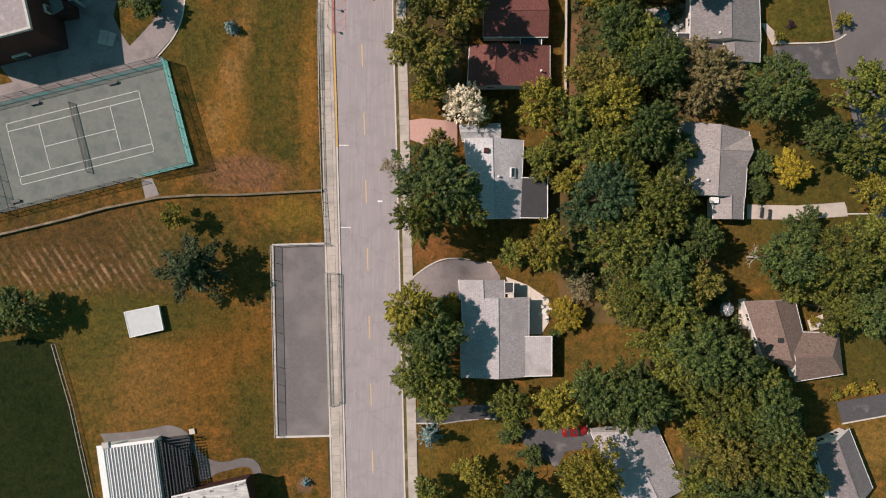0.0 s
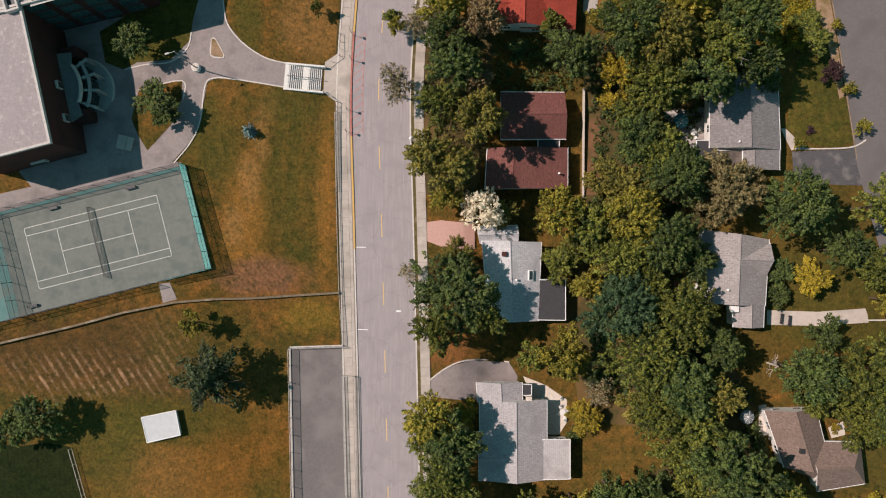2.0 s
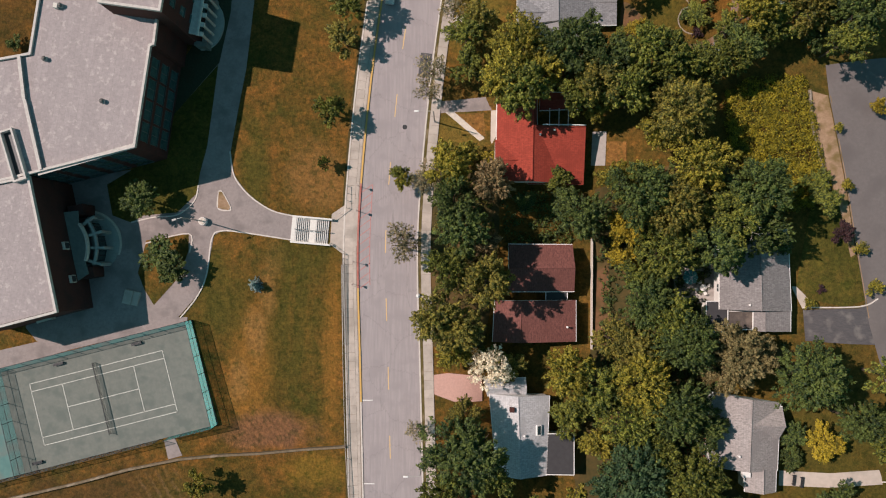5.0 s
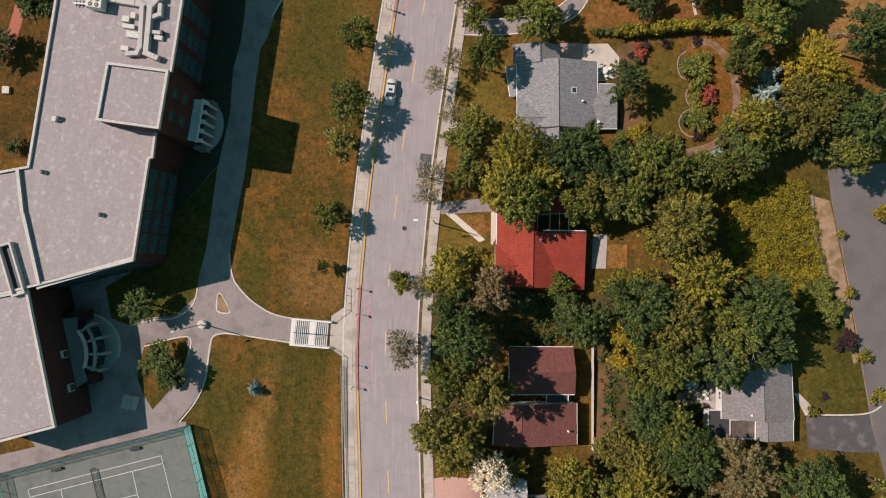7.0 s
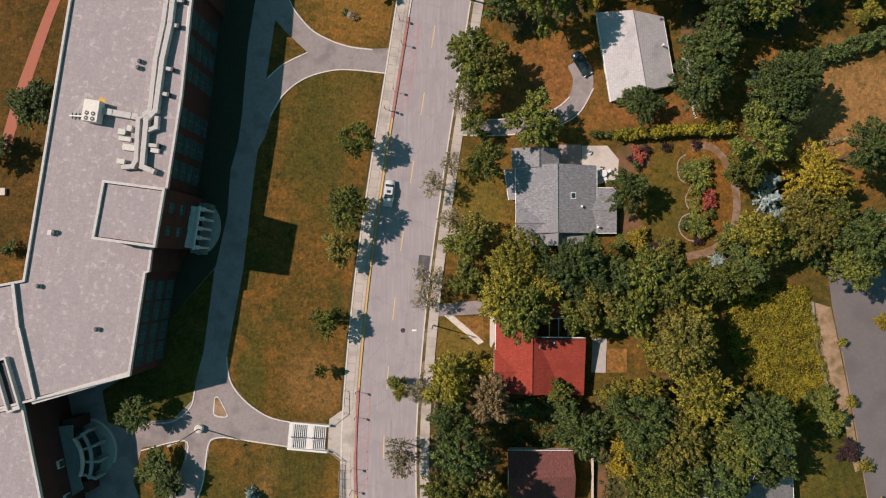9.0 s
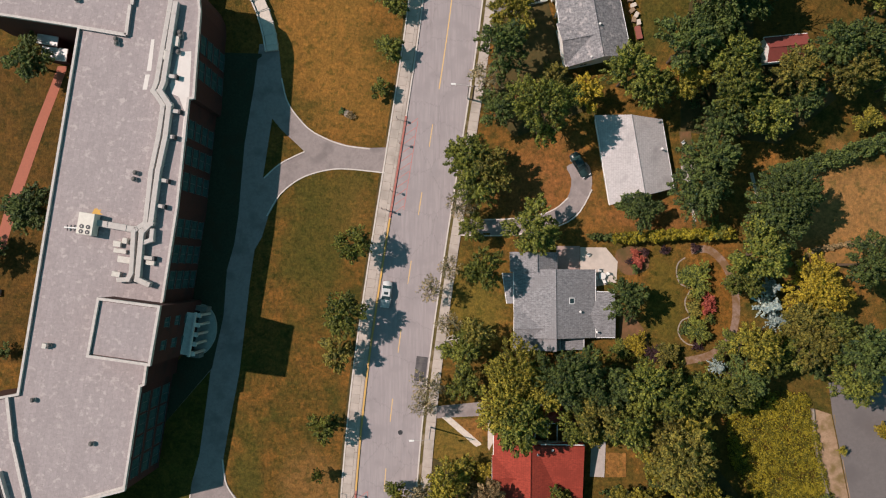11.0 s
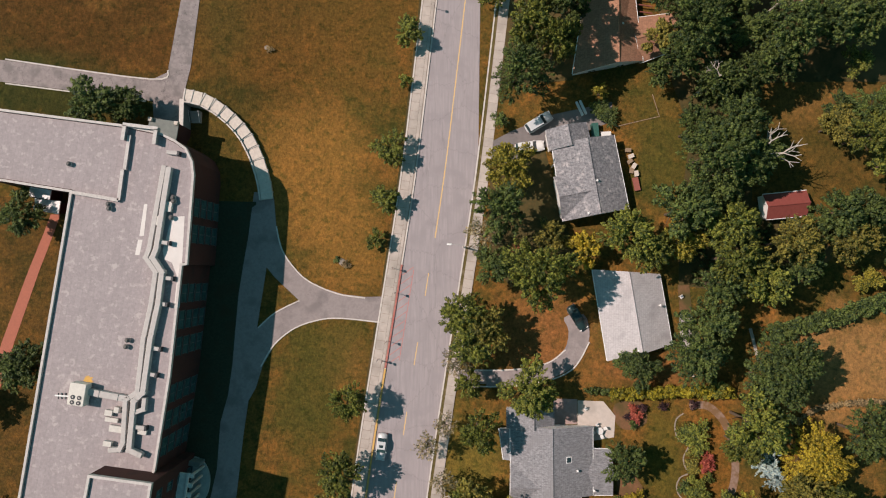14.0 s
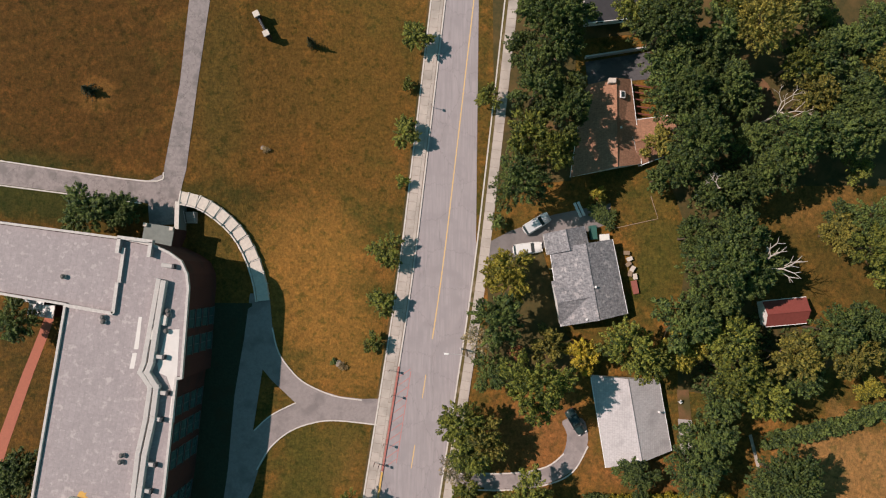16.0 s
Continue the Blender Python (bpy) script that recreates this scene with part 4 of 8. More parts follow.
def see_through(name, colour, clear, glow=0.0):
    m = bpy.data.materials.new(name)
    m.use_nodes = True
    n, l = m.node_tree.nodes, m.node_tree.links
    p = n["Principled BSDF"]
    p.inputs["Base Color"].default_value = rgb(colour)
    p.inputs["Roughness"].default_value = 0.5
    tr = n.new("ShaderNodeBsdfTransparent")
    x = n.new("ShaderNodeMixShader")
    x.inputs[0].default_value = clear
    l.new(p.outputs[0], x.inputs[1])
    l.new(tr.outputs[0], x.inputs[2])
    l.new(x.outputs[0], n["Material Output"].inputs["Surface"])
    if glow:
        tl = n.new("ShaderNodeBsdfTranslucent")
        tl.inputs["Color"].default_value = rgb(colour)
        y = n.new("ShaderNodeMixShader")
        y.inputs[0].default_value = glow
        l.new(p.outputs[0], y.inputs[1])
        l.new(tl.outputs[0], y.inputs[2])
        l.new(y.outputs[0], x.inputs[1])
    return m


CHAIN = see_through("chain-link wire", (0.10, 0.13, 0.13), 0.84)
TEAL_MESH = see_through("teal mesh windscreen", (0.22, 0.72, 0.70), 0.66, 0.7)


def tube(pts, r):
    """A square-section rail through points."""
    bm = bmesh.new()
    rings = []
    for i, p in enumerate(pts):
        d = pts[min(i + 1, len(pts) - 1)] - pts[max(i - 1, 0)]
        s = Vector((-d.y, d.x, 0)).normalized() * r
        u = Vector((0, 0, r))
        rings.append([bm.verts.new(p + k) for k in (s + u, s - u, -s - u, -s + u)])
    for p, q in zip(rings, rings[1:]):
        for i in range(4):
            bm.faces.new((p[i], q[i], q[(i + 1) % 4], p[(i + 1) % 4]))
    bm.faces.new(rings[0]), bm.faces.new(rings[-1])
    bmesh.ops.recalc_face_normals(bm, faces=bm.faces)
    return bm


def fence(label, line, tall, step, fill, z=None, post=0.045, material=METAL, rails=(1.0,)):
    """A wire fence: posts, rails and a filling between them."""
    x0, y0 = line[0]
    t = thing("wire_fence", x0, y0, land(x0, y0) if z is None else z, label, "fence")
    base = t.matrix_world.translation.copy()

    def at(p, h):
        return Vector((p[0], p[1], (land(*p) if z is None else z) + h)) - base
    for p, q in zip(line, line[1:]):
        length = math.dist(p, q)
        n = max(1, round(length / step))
        pts = [(p[0] + (q[0] - p[0]) * i / n, p[1] + (q[1] - p[1]) * i / n) for i in range(n + 1)]
        for c in pts:
            part("post", rod(at(c, -0.1), at(c, tall + 0.05), post, seg=6), material, t)
        for r in rails:
            part("rail", tube([at(c, tall * r) for c in pts], 0.03), material, t)
        if fill:
            bm = bmesh.new()
            s = Vector((-(q[1] - p[1]), q[0] - p[0], 0)).normalized() * 0.008
            for c, d in zip(pts, pts[1:]):
                a, b, e2, f2 = at(c, 0.05), at(d, 0.05), at(d, tall), at(c, tall)
                v = [bm.verts.new(w + k) for k in (s, -s) for w in (a, b, e2, f2)]
                for idx in ((0, 1, 2, 3), (7, 6, 5, 4), (0, 4, 5, 1), (1, 5, 6, 2), (2, 6, 7, 3), (3, 7, 4, 0)):
                    bm.faces.new([v[k] for k in idx])
            part("wire_mesh", bm, fill, t)
    return t


def court_line(*pts):
    return [tuple((court_pose @ Vector((x, y, 0)))[:2]) for x, y in pts]


fence("tall chain-link fence with a teal windscreen", court_line((17.9, 9.3), (17.9, -9.3)), 3.0, 3.1, TEAL_MESH, COURT_Z - 0.1, rails=(0.03, 0.5, 1.0), material=METAL_DARK)
fence("tall chain-link fence with a teal windscreen", court_line((17.9, -9.3), (9.5, -9.3)), 3.0, 2.8, TEAL_MESH, COURT_Z - 0.1, rails=(0.03, 0.5, 1.0), material=METAL_DARK)
fence("tall chain-link fence round the tennis court", court_line((7.8, -9.3), (-34, -9.3)), 3.0, 3.0, CHAIN, COURT_Z - 0.1, rails=(0.03, 0.5, 1.0), material=METAL_DARK)
fence("tall chain-link fence round the tennis court", court_line((17.9, 9.3), (-34, 9.3)), 3.0, 3.0, CHAIN, COURT_Z - 0.1, rails=(0.03, 0.5, 1.0), material=METAL_DARK)
fence("tall chain-link fence beside the court", court_line((-16.2, -9.3), (-16.2, 9.3)), 3.0, 3.0, CHAIN, COURT_Z - 0.1, rails=(0.5, 1.0), material=METAL_DARK)
fence("chain-link fence along the parking lot", [(-26.7, 1.4), (-25.5, -32.4)], 1.8, 3.0, CHAIN)
fence("chain-link fence along the parking lot", [(-26.7, 1.4), (-17.4, 1.8)], 1.8, 3.0, CHAIN)
fence("metal railing between lot and pavement", [(-17.3, -3.4), (-15.1, -3.5), (-14.4, -26.4), (-16.3, -27.1), (-17.3, -3.4)], 1.1, 2.4, CHAIN, rails=(0.5, 1.0))
WALL_OLD = mat("mossy brown field stone", (0.22, 0.17, 0.115), (0.14, 0.11, 0.07), 0.5, 0.95, 0.08, (0.34, 0.28, 0.21), 1.6, 0.2)
setting("lawn_wall", band([(-79.3, 1), (-63.7, 4.9), (-54.9, 7.4), (-46.1, 9.3), (-39.5, 9.9), (-32.8, 10.1), (-25.1, 10.7), (-18.2, 11.2)], 0.36, 0.75, 1.0), WALL_OLD, "low grey stone wall across the lawn", "wall")
fence("metal railing along the pavement", [(-19.3, 43), (-18.7, 25), (-18.1, 11.5), (-17.3, 1.9)], 1.1, 2.6, CHAIN)
fence("metal railing along the pavement", [(-19.1, 44.2), (-18.8, 29.2)], 1.1, 2.6, CHAIN)
fence("field fence of wire on pale posts", [(-63.8, -16.3), (-60.6, -26.8), (-58.9, -34.1), (-56.8, -43.2), (-54.2, -54.8)], 1.1, 2.5, CHAIN, material=STONE, rails=(0.06, 1.0))
fence("railing at the pavement landing", [(-21.3, 51), (-18.6, 53.1), (-18.7, 57)], 1.1, 1.5, None)
fence("railing at the pavement landing", [(-21.5, 46.8), (-19.1, 45), (-19.1, 43.2)], 1.1, 1.5, None)


# ---- school ----
ROOF_Z = 13.1


def facade(owner, p, q, z0, z1, rows, step, wide, tall, ox, oy):
    """Windows along a wall from p to q, standing a little proud of it."""
    length = math.dist(p, q)
    d = ((q[0] - p[0]) / length, (q[1] - p[1]) / length)
    nx, ny = d[1], -d[0]
    ang = math.degrees(math.atan2(d[1], d[0]))
    n = int((length - 1.5) / step)
    key = (round(wide, 2), round(tall, 2))
    if key not in facade.kinds:
        made = []
        for nm, bm, m in (("window", box(-wide / 2, wide / 2, -0.08, 0.04, 0, tall, None, 0.02), FRAME_GREY),
                          ("pane", box(-wide / 4 + 0.07, wide / 4 - 0.07, -0.10, -0.02, 0.10, tall - 0.10), GLASS_SCHOOL),
                          ("sill", box(-wide / 2 - 0.1, wide / 2 + 0.1, -0.22, 0.03, -0.14, 0.0), FRAME_GREY)):
            me = bpy.data.meshes.new(nm)
            bm.to_mesh(me)
            bm.free()
            me.materials.append(m)
            made.append(me)
        facade.kinds[key] = made
    f, g, s = facade.kinds[key]
    for k in range(rows):
        z = z0 + 1.0 + k * (z1 - z0) / rows
        for i in range(n):
            c = (length - (n - 1) * step) / 2 + i * step
            w = new("window", f)
            w.parent = owner
            w.matrix_basis = pose(p[0] + d[0] * c - ox, p[1] + d[1] * c - oy, z, 0, 0, ang)
            for nm, me, dx in (("pane", g, -wide / 4), ("pane", g, wide / 4), ("sill", s, 0)):
                o = new(nm, me)
                o.parent = w
                o.matrix_basis = pose(dx, 0, 0)


facade.kinds = {}


def block(name, pts, z1, label, walls=(), rows=3, rim=0.42, roof=ROOF_FLAT, step=3.0, wide=1.9, tall=2.2, wall_mat=BRICK, z0=None):
    """A flat-roofed building over a plan outline (clockwise): walls, roof deck, parapet with its capping, windows."""
    cx, cy = sum(p[0] for p in pts) / len(pts), sum(p[1] for p in pts) / len(pts)
    zb = min(land(*p) for p in pts) - 0.5 if z0 is None else z0
    t = thing(name, cx, cy, zb, label, "building")
    loc = [(x - cx, y - cy) for x, y in pts]
    part("wall", prism(loc, 0, z1 - zb), wall_mat, t)

    def inner(d):
        out = []
        k = len(loc)
        area = sum(loc[i][0] * loc[(i + 1) % k][1] - loc[(i + 1) % k][0] * loc[i][1] for i in range(k))
        sg = 1 if area > 0 else -1
        for i in range(k):
            a, b, c = Vector(loc[i - 1]), Vector(loc[i]), Vector(loc[(i + 1) % k])
            u, v = (b - a).normalized(), (c - b).normalized()
            n1, n2 = Vector((-u.y, u.x)) * sg, Vector((-v.y, v.x)) * sg
            m2 = (n1 + n2)
            m2 = m2 / max(0.3, m2.dot(n1) if m2.length > 1e-6 else 1)
            out.append((b.x + m2.x * d, b.y + m2.y * d))
        return out
    ins = inner(rim)
    part("roof_deck", prism(ins, z1 - zb, z1 - zb + 0.12), roof, t)
    outr = inner(-0.06)
    bm = bmesh.new()
    k = len(loc)
    h0, h1 = z1 - zb - 0.1, z1 - zb + 0.55
    ring = [[bm.verts.new((*o, h0)), bm.verts.new((*o, h1)), bm.verts.new((*i2, h1)), bm.verts.new((*i2, h0))] for o, i2 in zip(outr, inner(rim * 0.75))]
    for i in range(k):
        p, q = ring[i], ring[(i + 1) % k]
        for j in range(4):
            bm.faces.new((p[j], q[j], q[(j + 1) % 4], p[(j + 1) % 4]))
    bmesh.ops.recalc_face_normals(bm, faces=bm.faces)
    part("parapet", bm, PARAPET, t, "pale capped parapet")
    for i in walls:
        p, q = pts[i], pts[(i + 1) % len(pts)]
        facade(t, p, q, max(land(*p), zb) - zb, z1 - zb - 0.6, rows, step, wide, tall, cx, cy)
    return t


SCHOOL = [(-50.3, 61.2), (-48.2, 77.3), (-47.6, 77.5), (-47.2, 81.4), (-45.0, 90.9)] + [(-43.1, 105.1), (-41.7, 122.3), (-40.9, 122.4), (-40.2, 136.4), (-40.5, 138.6), (-41.5, 140.6), (-43.4, 141.9), (-46.0, 143.1), (-51.1, 144.1), (-70.0, 146.3), (-78.1, 147.4), (-77.6, 136.1), (-69.6, 135), (-59.5, 133.5)] + [(-67.4, 75.9), (-71.4, 75.1), (-77.7, 74.1), (-77.0, 54.2), (-69.2, 56.1)]
school = block("school", SCHOOL, ROOF_Z, "long brick school building with a pale flat roof", (4, 5, 7, 19, 23), 4, step=4.2, wide=2.9, tall=1.9)
facade(school, SCHOOL[0], SCHOOL[1], 1.5, ROOF_Z - 0.3, 3, 3.5, 3.1, 2.3, *school.matrix_world.translation[:2])
SOUTH = [(-62.0, 35.0), (-67.0, 56.4), (-77.0, 54.2), (-76.3, 31.0)]
south_wing = block("school_wing", [SOUTH[0], SOUTH[1], SOUTH[2], SOUTH[3]], ROOF_Z - 0.05, "brick school wing with a pale flat roof", (), 4, step=3.3, wide=2.0, tall=1.9)
tower = block("stair_tower", [(-44.8, 81.2), (-43.5, 90.1), (-52.9, 91.2), (-54.3, 82.4)], 17.7, "raised flat-roofed brick stair tower with a pale parapet", (0,), 4, rim=0.45, step=3.6, wide=1.5, tall=1.5)


# ---- houses ----
POST_RED = mat("red-brown painted steel", (0.22, 0.07, 0.05), (0.16, 0.06, 0.045), 0.4, 0.6)
WINDOW_MESH = {}


def house_window(owner, x, y, z, ang, wide=1.3, tall=1.1):
    if (wide, tall) not in WINDOW_MESH:
        made = []
        for nm, bm, m in (("window", box(-wide / 2, wide / 2, -0.06, 0.03, 0, tall, None, 0.02), METAL_WHITE),
                          ("pane", box(-wide / 4 + 0.06, wide / 4 - 0.06, -0.08, -0.02, 0.09, tall - 0.09), GLASS)):
            me = bpy.data.meshes.new(nm)
            bm.to_mesh(me)
            bm.free()
            me.materials.append(m)
            made.append(me)
        WINDOW_MESH[(wide, tall)] = made
    f, g = WINDOW_MESH[(wide, tall)]
    w = new("window", f)
    w.parent = owner
    w.matrix_basis = pose(x, y, z, 0, 0, ang)
    for dx in (-wide / 4, wide / 4):
        o = new("pane", g)
        o.parent = w
        o.matrix_basis = pose(dx, 0, 0)


def roof_section(t, corners, eave, rise, axis, roof, wall, hips=(0, 0), f=0.5, over=0.35, base=None, windows=True, gutter=True):
    """One roof and the walls under it, over the corners NW, NE, SE, SW. axis: the way the ridge runs. hips: how far each ridge end stands back."""
    o = t.matrix_world.translation
    A, B, C, D = [Vector((x - o.x, y - o.y, 0)) for x, y in corners]
    if axis == "ew":
        A, B, C, D = B, C, D, A
    z0 = eave - o.z
    R0, R1 = A.lerp(B, f), D.lerp(C, f)
    along_r = (R1 - R0).normalized()
    R0, R1 = R0 + along_r * hips[0], R1 - along_r * hips[1]
    up = Vector((0, 0, 1))
    thick = 0.22
    slope = rise > 0.3
    if slope:
        bm = bmesh.new()
        top = [bm.verts.new(p + up * z0) for p in (A, B, C, D)] + [bm.verts.new(p + up * (z0 + rise)) for p in (R0, R1)]
        low = [bm.verts.new(p + up * (z0 - thick)) for p in (A, B, C, D)]
        a, b, c, d, r0, r1 = top
        for vs, idx in (((a, d, r1, r0), 0), ((b, r0, r1, c), 0), ((a, r0, b), 0 if hips[0] else 1), ((d, c, r1), 0 if hips[1] else 1),
                        ((low[0], low[1], low[2], low[3]), 1)):
            bm.faces.new(vs).material_index = idx
        for i in range(4):
            bm.faces.new((top[i], top[(i + 1) % 4], low[(i + 1) % 4], low[i])).material_index = 1
        bmesh.ops.recalc_face_normals(bm, faces=bm.faces)
        part("roof", bm, [roof, wall], t)
        part("ridge_cap", rod(R0 + up * (z0 + rise + 0.0), R1 + up * (z0 + rise + 0.0), 0.11, seg=6), roof, t)
    else:
        bm = bmesh.new()
        v = [bm.verts.new(p + up * (z0 - thick)) for p in (A, B, C, D)]
        w = [bm.verts.new(p + up * (z0 + rise)) for p in (A, B, C, D)]
        bm.faces.new(v), bm.faces.new(w)
        for i in range(4):
            bm.faces.new((v[i], v[(i + 1) % 4], w[(i + 1) % 4], w[i]))
        bmesh.ops.recalc_face_normals(bm, faces=bm.faces)
        part("roof", bm, roof, t)
        for p, q in ((A, B), (B, C), (C, D), (D, A)):
            part("roof_trim", rod(p + up * (z0 + rise), q + up * (z0 + rise), 0.09, seg=6), METAL_WHITE, t)
    for p, q in (((A, D), (B, C)) if slope and gutter else ()):
        out = (p - B if p is A else p - A).normalized() * 0.06
        part("gutter", rod(p + out + up * (z0 - 0.06), q + out + up * (z0 - 0.06), 0.07, seg=6), METAL_WHITE, t, "white gutter")
    cen = (A + B + C + D) / 4
    ins = []
    for p, n1, n2 in ((A, B, D), (B, A, C), (C, B, D), (D, A, C)):
        ins.append(p + (n1 - p).normalized() * over + (n2 - p).normalized() * over)
    wz = (0.0 if base is None else base)
    part("wall", prism([(p.x, p.y) for p in ins], wz, z0 - thick), wall, t)
    if windows:
        for p, q in zip(ins, ins[1:] + ins[:1]):
            d = q - p
            mid = (p + q) / 2
            if d.length < 4.5:
                continue
            side = Vector((d.y, -d.x, 0)).normalized()
            if side.dot(mid - cen) < 0:
                d, side = -d, -side
            ang = math.degrees(math.atan2(d.y, d.x))
            for k in (0.28, 0.72):
                c = mid + d * (k - 0.5) + side * 0.01
                house_window(t, c.x, c.y, z0 - 1.9, ang)
    return R0 + up * (z0 + rise), R1 + up * (z0 + rise)


def house(label, x, y, base):
    return thing("house", x, y, base, label, "house")


def fixture(t, name, x, y, z, sx, sy, sz, material, turn=0.0, label=""):
    o = t.matrix_world.translation
    return part(name, box(-sx / 2, sx / 2, -sy / 2, sy / 2, 0, sz, pose(x - o.x, y - o.y, z - o.z, 0, 0, turn), 0.03), material, t, label)


def vent(t, x, y, z):
    o = t.matrix_world.translation
    bm = rod((x - o.x, y - o.y, z - o.z - 0.4), (x - o.x, y - o.y, z - o.z + 0.35), 0.12)
    add_rod(bm, (x - o.x, y - o.y, z - o.z + 0.35), (x - o.x, y - o.y, z - o.z + 0.45), 0.22, 0.14)
    return part("roof_vent", bm, METAL_WHITE, t, "pale metal roof vent")


def skylight(t, x, y, z, turn=0.0, s=(0.9, 1.1), tilt=(0, 0)):
    o = t.matrix_world.translation
    m = pose(x - o.x, y - o.y, z - o.z, tilt[0], tilt[1], turn)
    f = part("skylight", box(-s[0] / 2, s[0] / 2, -s[1] / 2, s[1] / 2, -0.25, 0.12, m, 0.02), METAL_WHITE, t)
    part("pane", box(-s[0] / 2 + 0.14, s[0] / 2 - 0.14, -s[1] / 2 + 0.14, s[1] / 2 - 0.14, 0.10, 0.14, m), GLASS, f, "dark skylight pane")


def house_blue():
    t = house("low house with pale blue-grey shingle roof and black flat extension", 14, 15, -3.2)
    a, b = roof_section(t, [(7, 20.8), (17.5, 20.7), (17.1, 6.7), (8.5, 6.5)], 0.2, 1.9, "ns", SHINGLE_BLUE, SIDING_WHITE, f=0.46)
    roof_section(t, [(6, 23.2), (13.4, 23.6), (13.5, 20.5), (6.6, 20.4)], -0.3, 1.2, "ew", SHINGLE_BLUE, SIDING_WHITE)
    roof_section(t, [(16.7, 14), (21.9, 14.1), (22, 6.9), (16.8, 6.9)], 0.1, 0.1, "ns", ROOF_BLACK, SIDING_WHITE)
    x, y = (15.6, 14.8)
    skylight(t, x, y, 1.15, 0, (0.9, 1.8), (0, 18))
    x, y = (13, 14)
    vent(t, x, y, 1.9)
    fixture(t, "chimney", x - 2.2, y + 4.5, 1.0, 0.8, 0.8, 1.5, BRICK)


def house_white():
    t = house("low white house with whitish shingle roof", 14, -12, -2.8)
    roof_section(t, [(7, -7.5), (18.9, -7.2), (19.1, -21.4), (7.5, -21.7)], 0.2, 1.9, "ns", SHINGLE_PALE, SIDING_WHITE, f=0.53)
    roof_section(t, [(6.4, -4.3), (14.5, -4.2), (14.6, -7.6), (6.7, -7.8)], 0.1, 1.3, "ns", SHINGLE_PALE, SIDING_WHITE, f=0.52)
    roof_section(t, [(14.6, -4.6), (16.2, -4.6), (16.2, -6.5), (14.6, -6.6)], -0.2, 0.1, "ns", ROOF_BLACK, SIDING_WHITE, windows=False)
    roof_section(t, [(17.8, -14.2), (23.1, -14.1), (23.2, -21.1), (18.1, -21.3)], 0.3, 0.12, "ns", SHINGLE_WHITE, SIDING_WHITE)
    roof_section(t, [(6.7, -13.1), (13.7, -13), (13.9, -21.5), (7, -21.6)], 0.22, 1.5, "ew", SHINGLE_PALE, SIDING_WHITE, windows=False)
    x, y = (15.7, -6.2)
    fixture(t, "chimney", x, y - 0.8, -0.6, 1.0, 0.8, 1.4, STONE)


def house_maroon():
    t = house("house with dark red shingle roofs in tree shade", 14, 38, -3.2)
    roof_section(t, [(9.9, 47.1), (21.2, 47.2), (21.6, 39), (10, 38.8)], 0.4, 1.8, "ew", SHINGLE_MAROON, SIDING_WHITE)
    roof_section(t, [(7.7, 37.2), (21.9, 37.5), (22, 30.2), (7.4, 29.9)], 0.3, 1.7, "ns", SHINGLE_MAROON, SIDING_WHITE, f=0.32)
    roof_section(t, [(16.7, 39.5), (20.5, 39.5), (20.5, 37.3), (16.7, 37.3)], -0.3, 0.1, "ns", ROOF_BLACK, SIDING_WHITE, windows=False)
    x, y = (20.3, 32.8)
    vent(t, x, y, 1.1)
    x, y = (11.2, 32.1)
    vent(t, x, y, 1.1)


def house_red():
    t = house("house with a bright red roof among trees", 14, 62, 0.4)
    roof_section(t, [(7.4, 67.3), (18.9, 67.2), (18.9, 57.6), (7.3, 57.7)], 3.5, 2.3, "ns", SHINGLE_RED, SIDING_WHITE, f=0.52)
    roof_section(t, [(13.0, 67.2), (22.3, 67.25), (22.4, 57.4), (12.8, 57.4)], 3.46, 2.0, "ew", SHINGLE_RED, SIDING_WHITE, f=0.03, gutter=False)
    roof_section(t, [(7.1, 64.9), (11.6, 64.9), (11.6, 57.75), (7.1, 57.75)], 3.52, 1.33, "ew", SHINGLE_RED, SIDING_WHITE, windows=False, gutter=False)
    roof_section(t, [(7.4, 72.2), (14.2, 72.3), (14.3, 67.2), (7.4, 67.2)], 3.48, 2.2, "ns", SHINGLE_RED, SIDING_WHITE, f=0.88)
    roof_section(t, [(14.7, 73.3), (21.4, 73.3), (21.4, 70.5), (14.7, 70.2)], 3.3, 1.0, "ew", SHINGLE_RED, SIDING_WHITE)
    vent(t, 14.6, 65.6, 5.3)
    vent(t, 17.0, 66.4, 5.2)
    part("ridge_trim", rod((1.0, 5.3, 5.1), (8.3, 5.3, 5.1), 0.10, seg=6), METAL_WHITE, t, "white trim along the wing's high edge")
    for k in (0, 1.6, 3.2):
        part("pergola_beam", box(0, 0.12, -3.0, 0.4, 0, 0.16, pose(16.4 - 14 + k, 70.2 - 62, 2.9)), METAL_WHITE, t, "thin white pergola beam")
    part("court_floor", box(0.6, 7.4, 5.5, 8.2, -0.35, -0.1), ROOF_BLACK, t, "dark sunken courtyard floor")


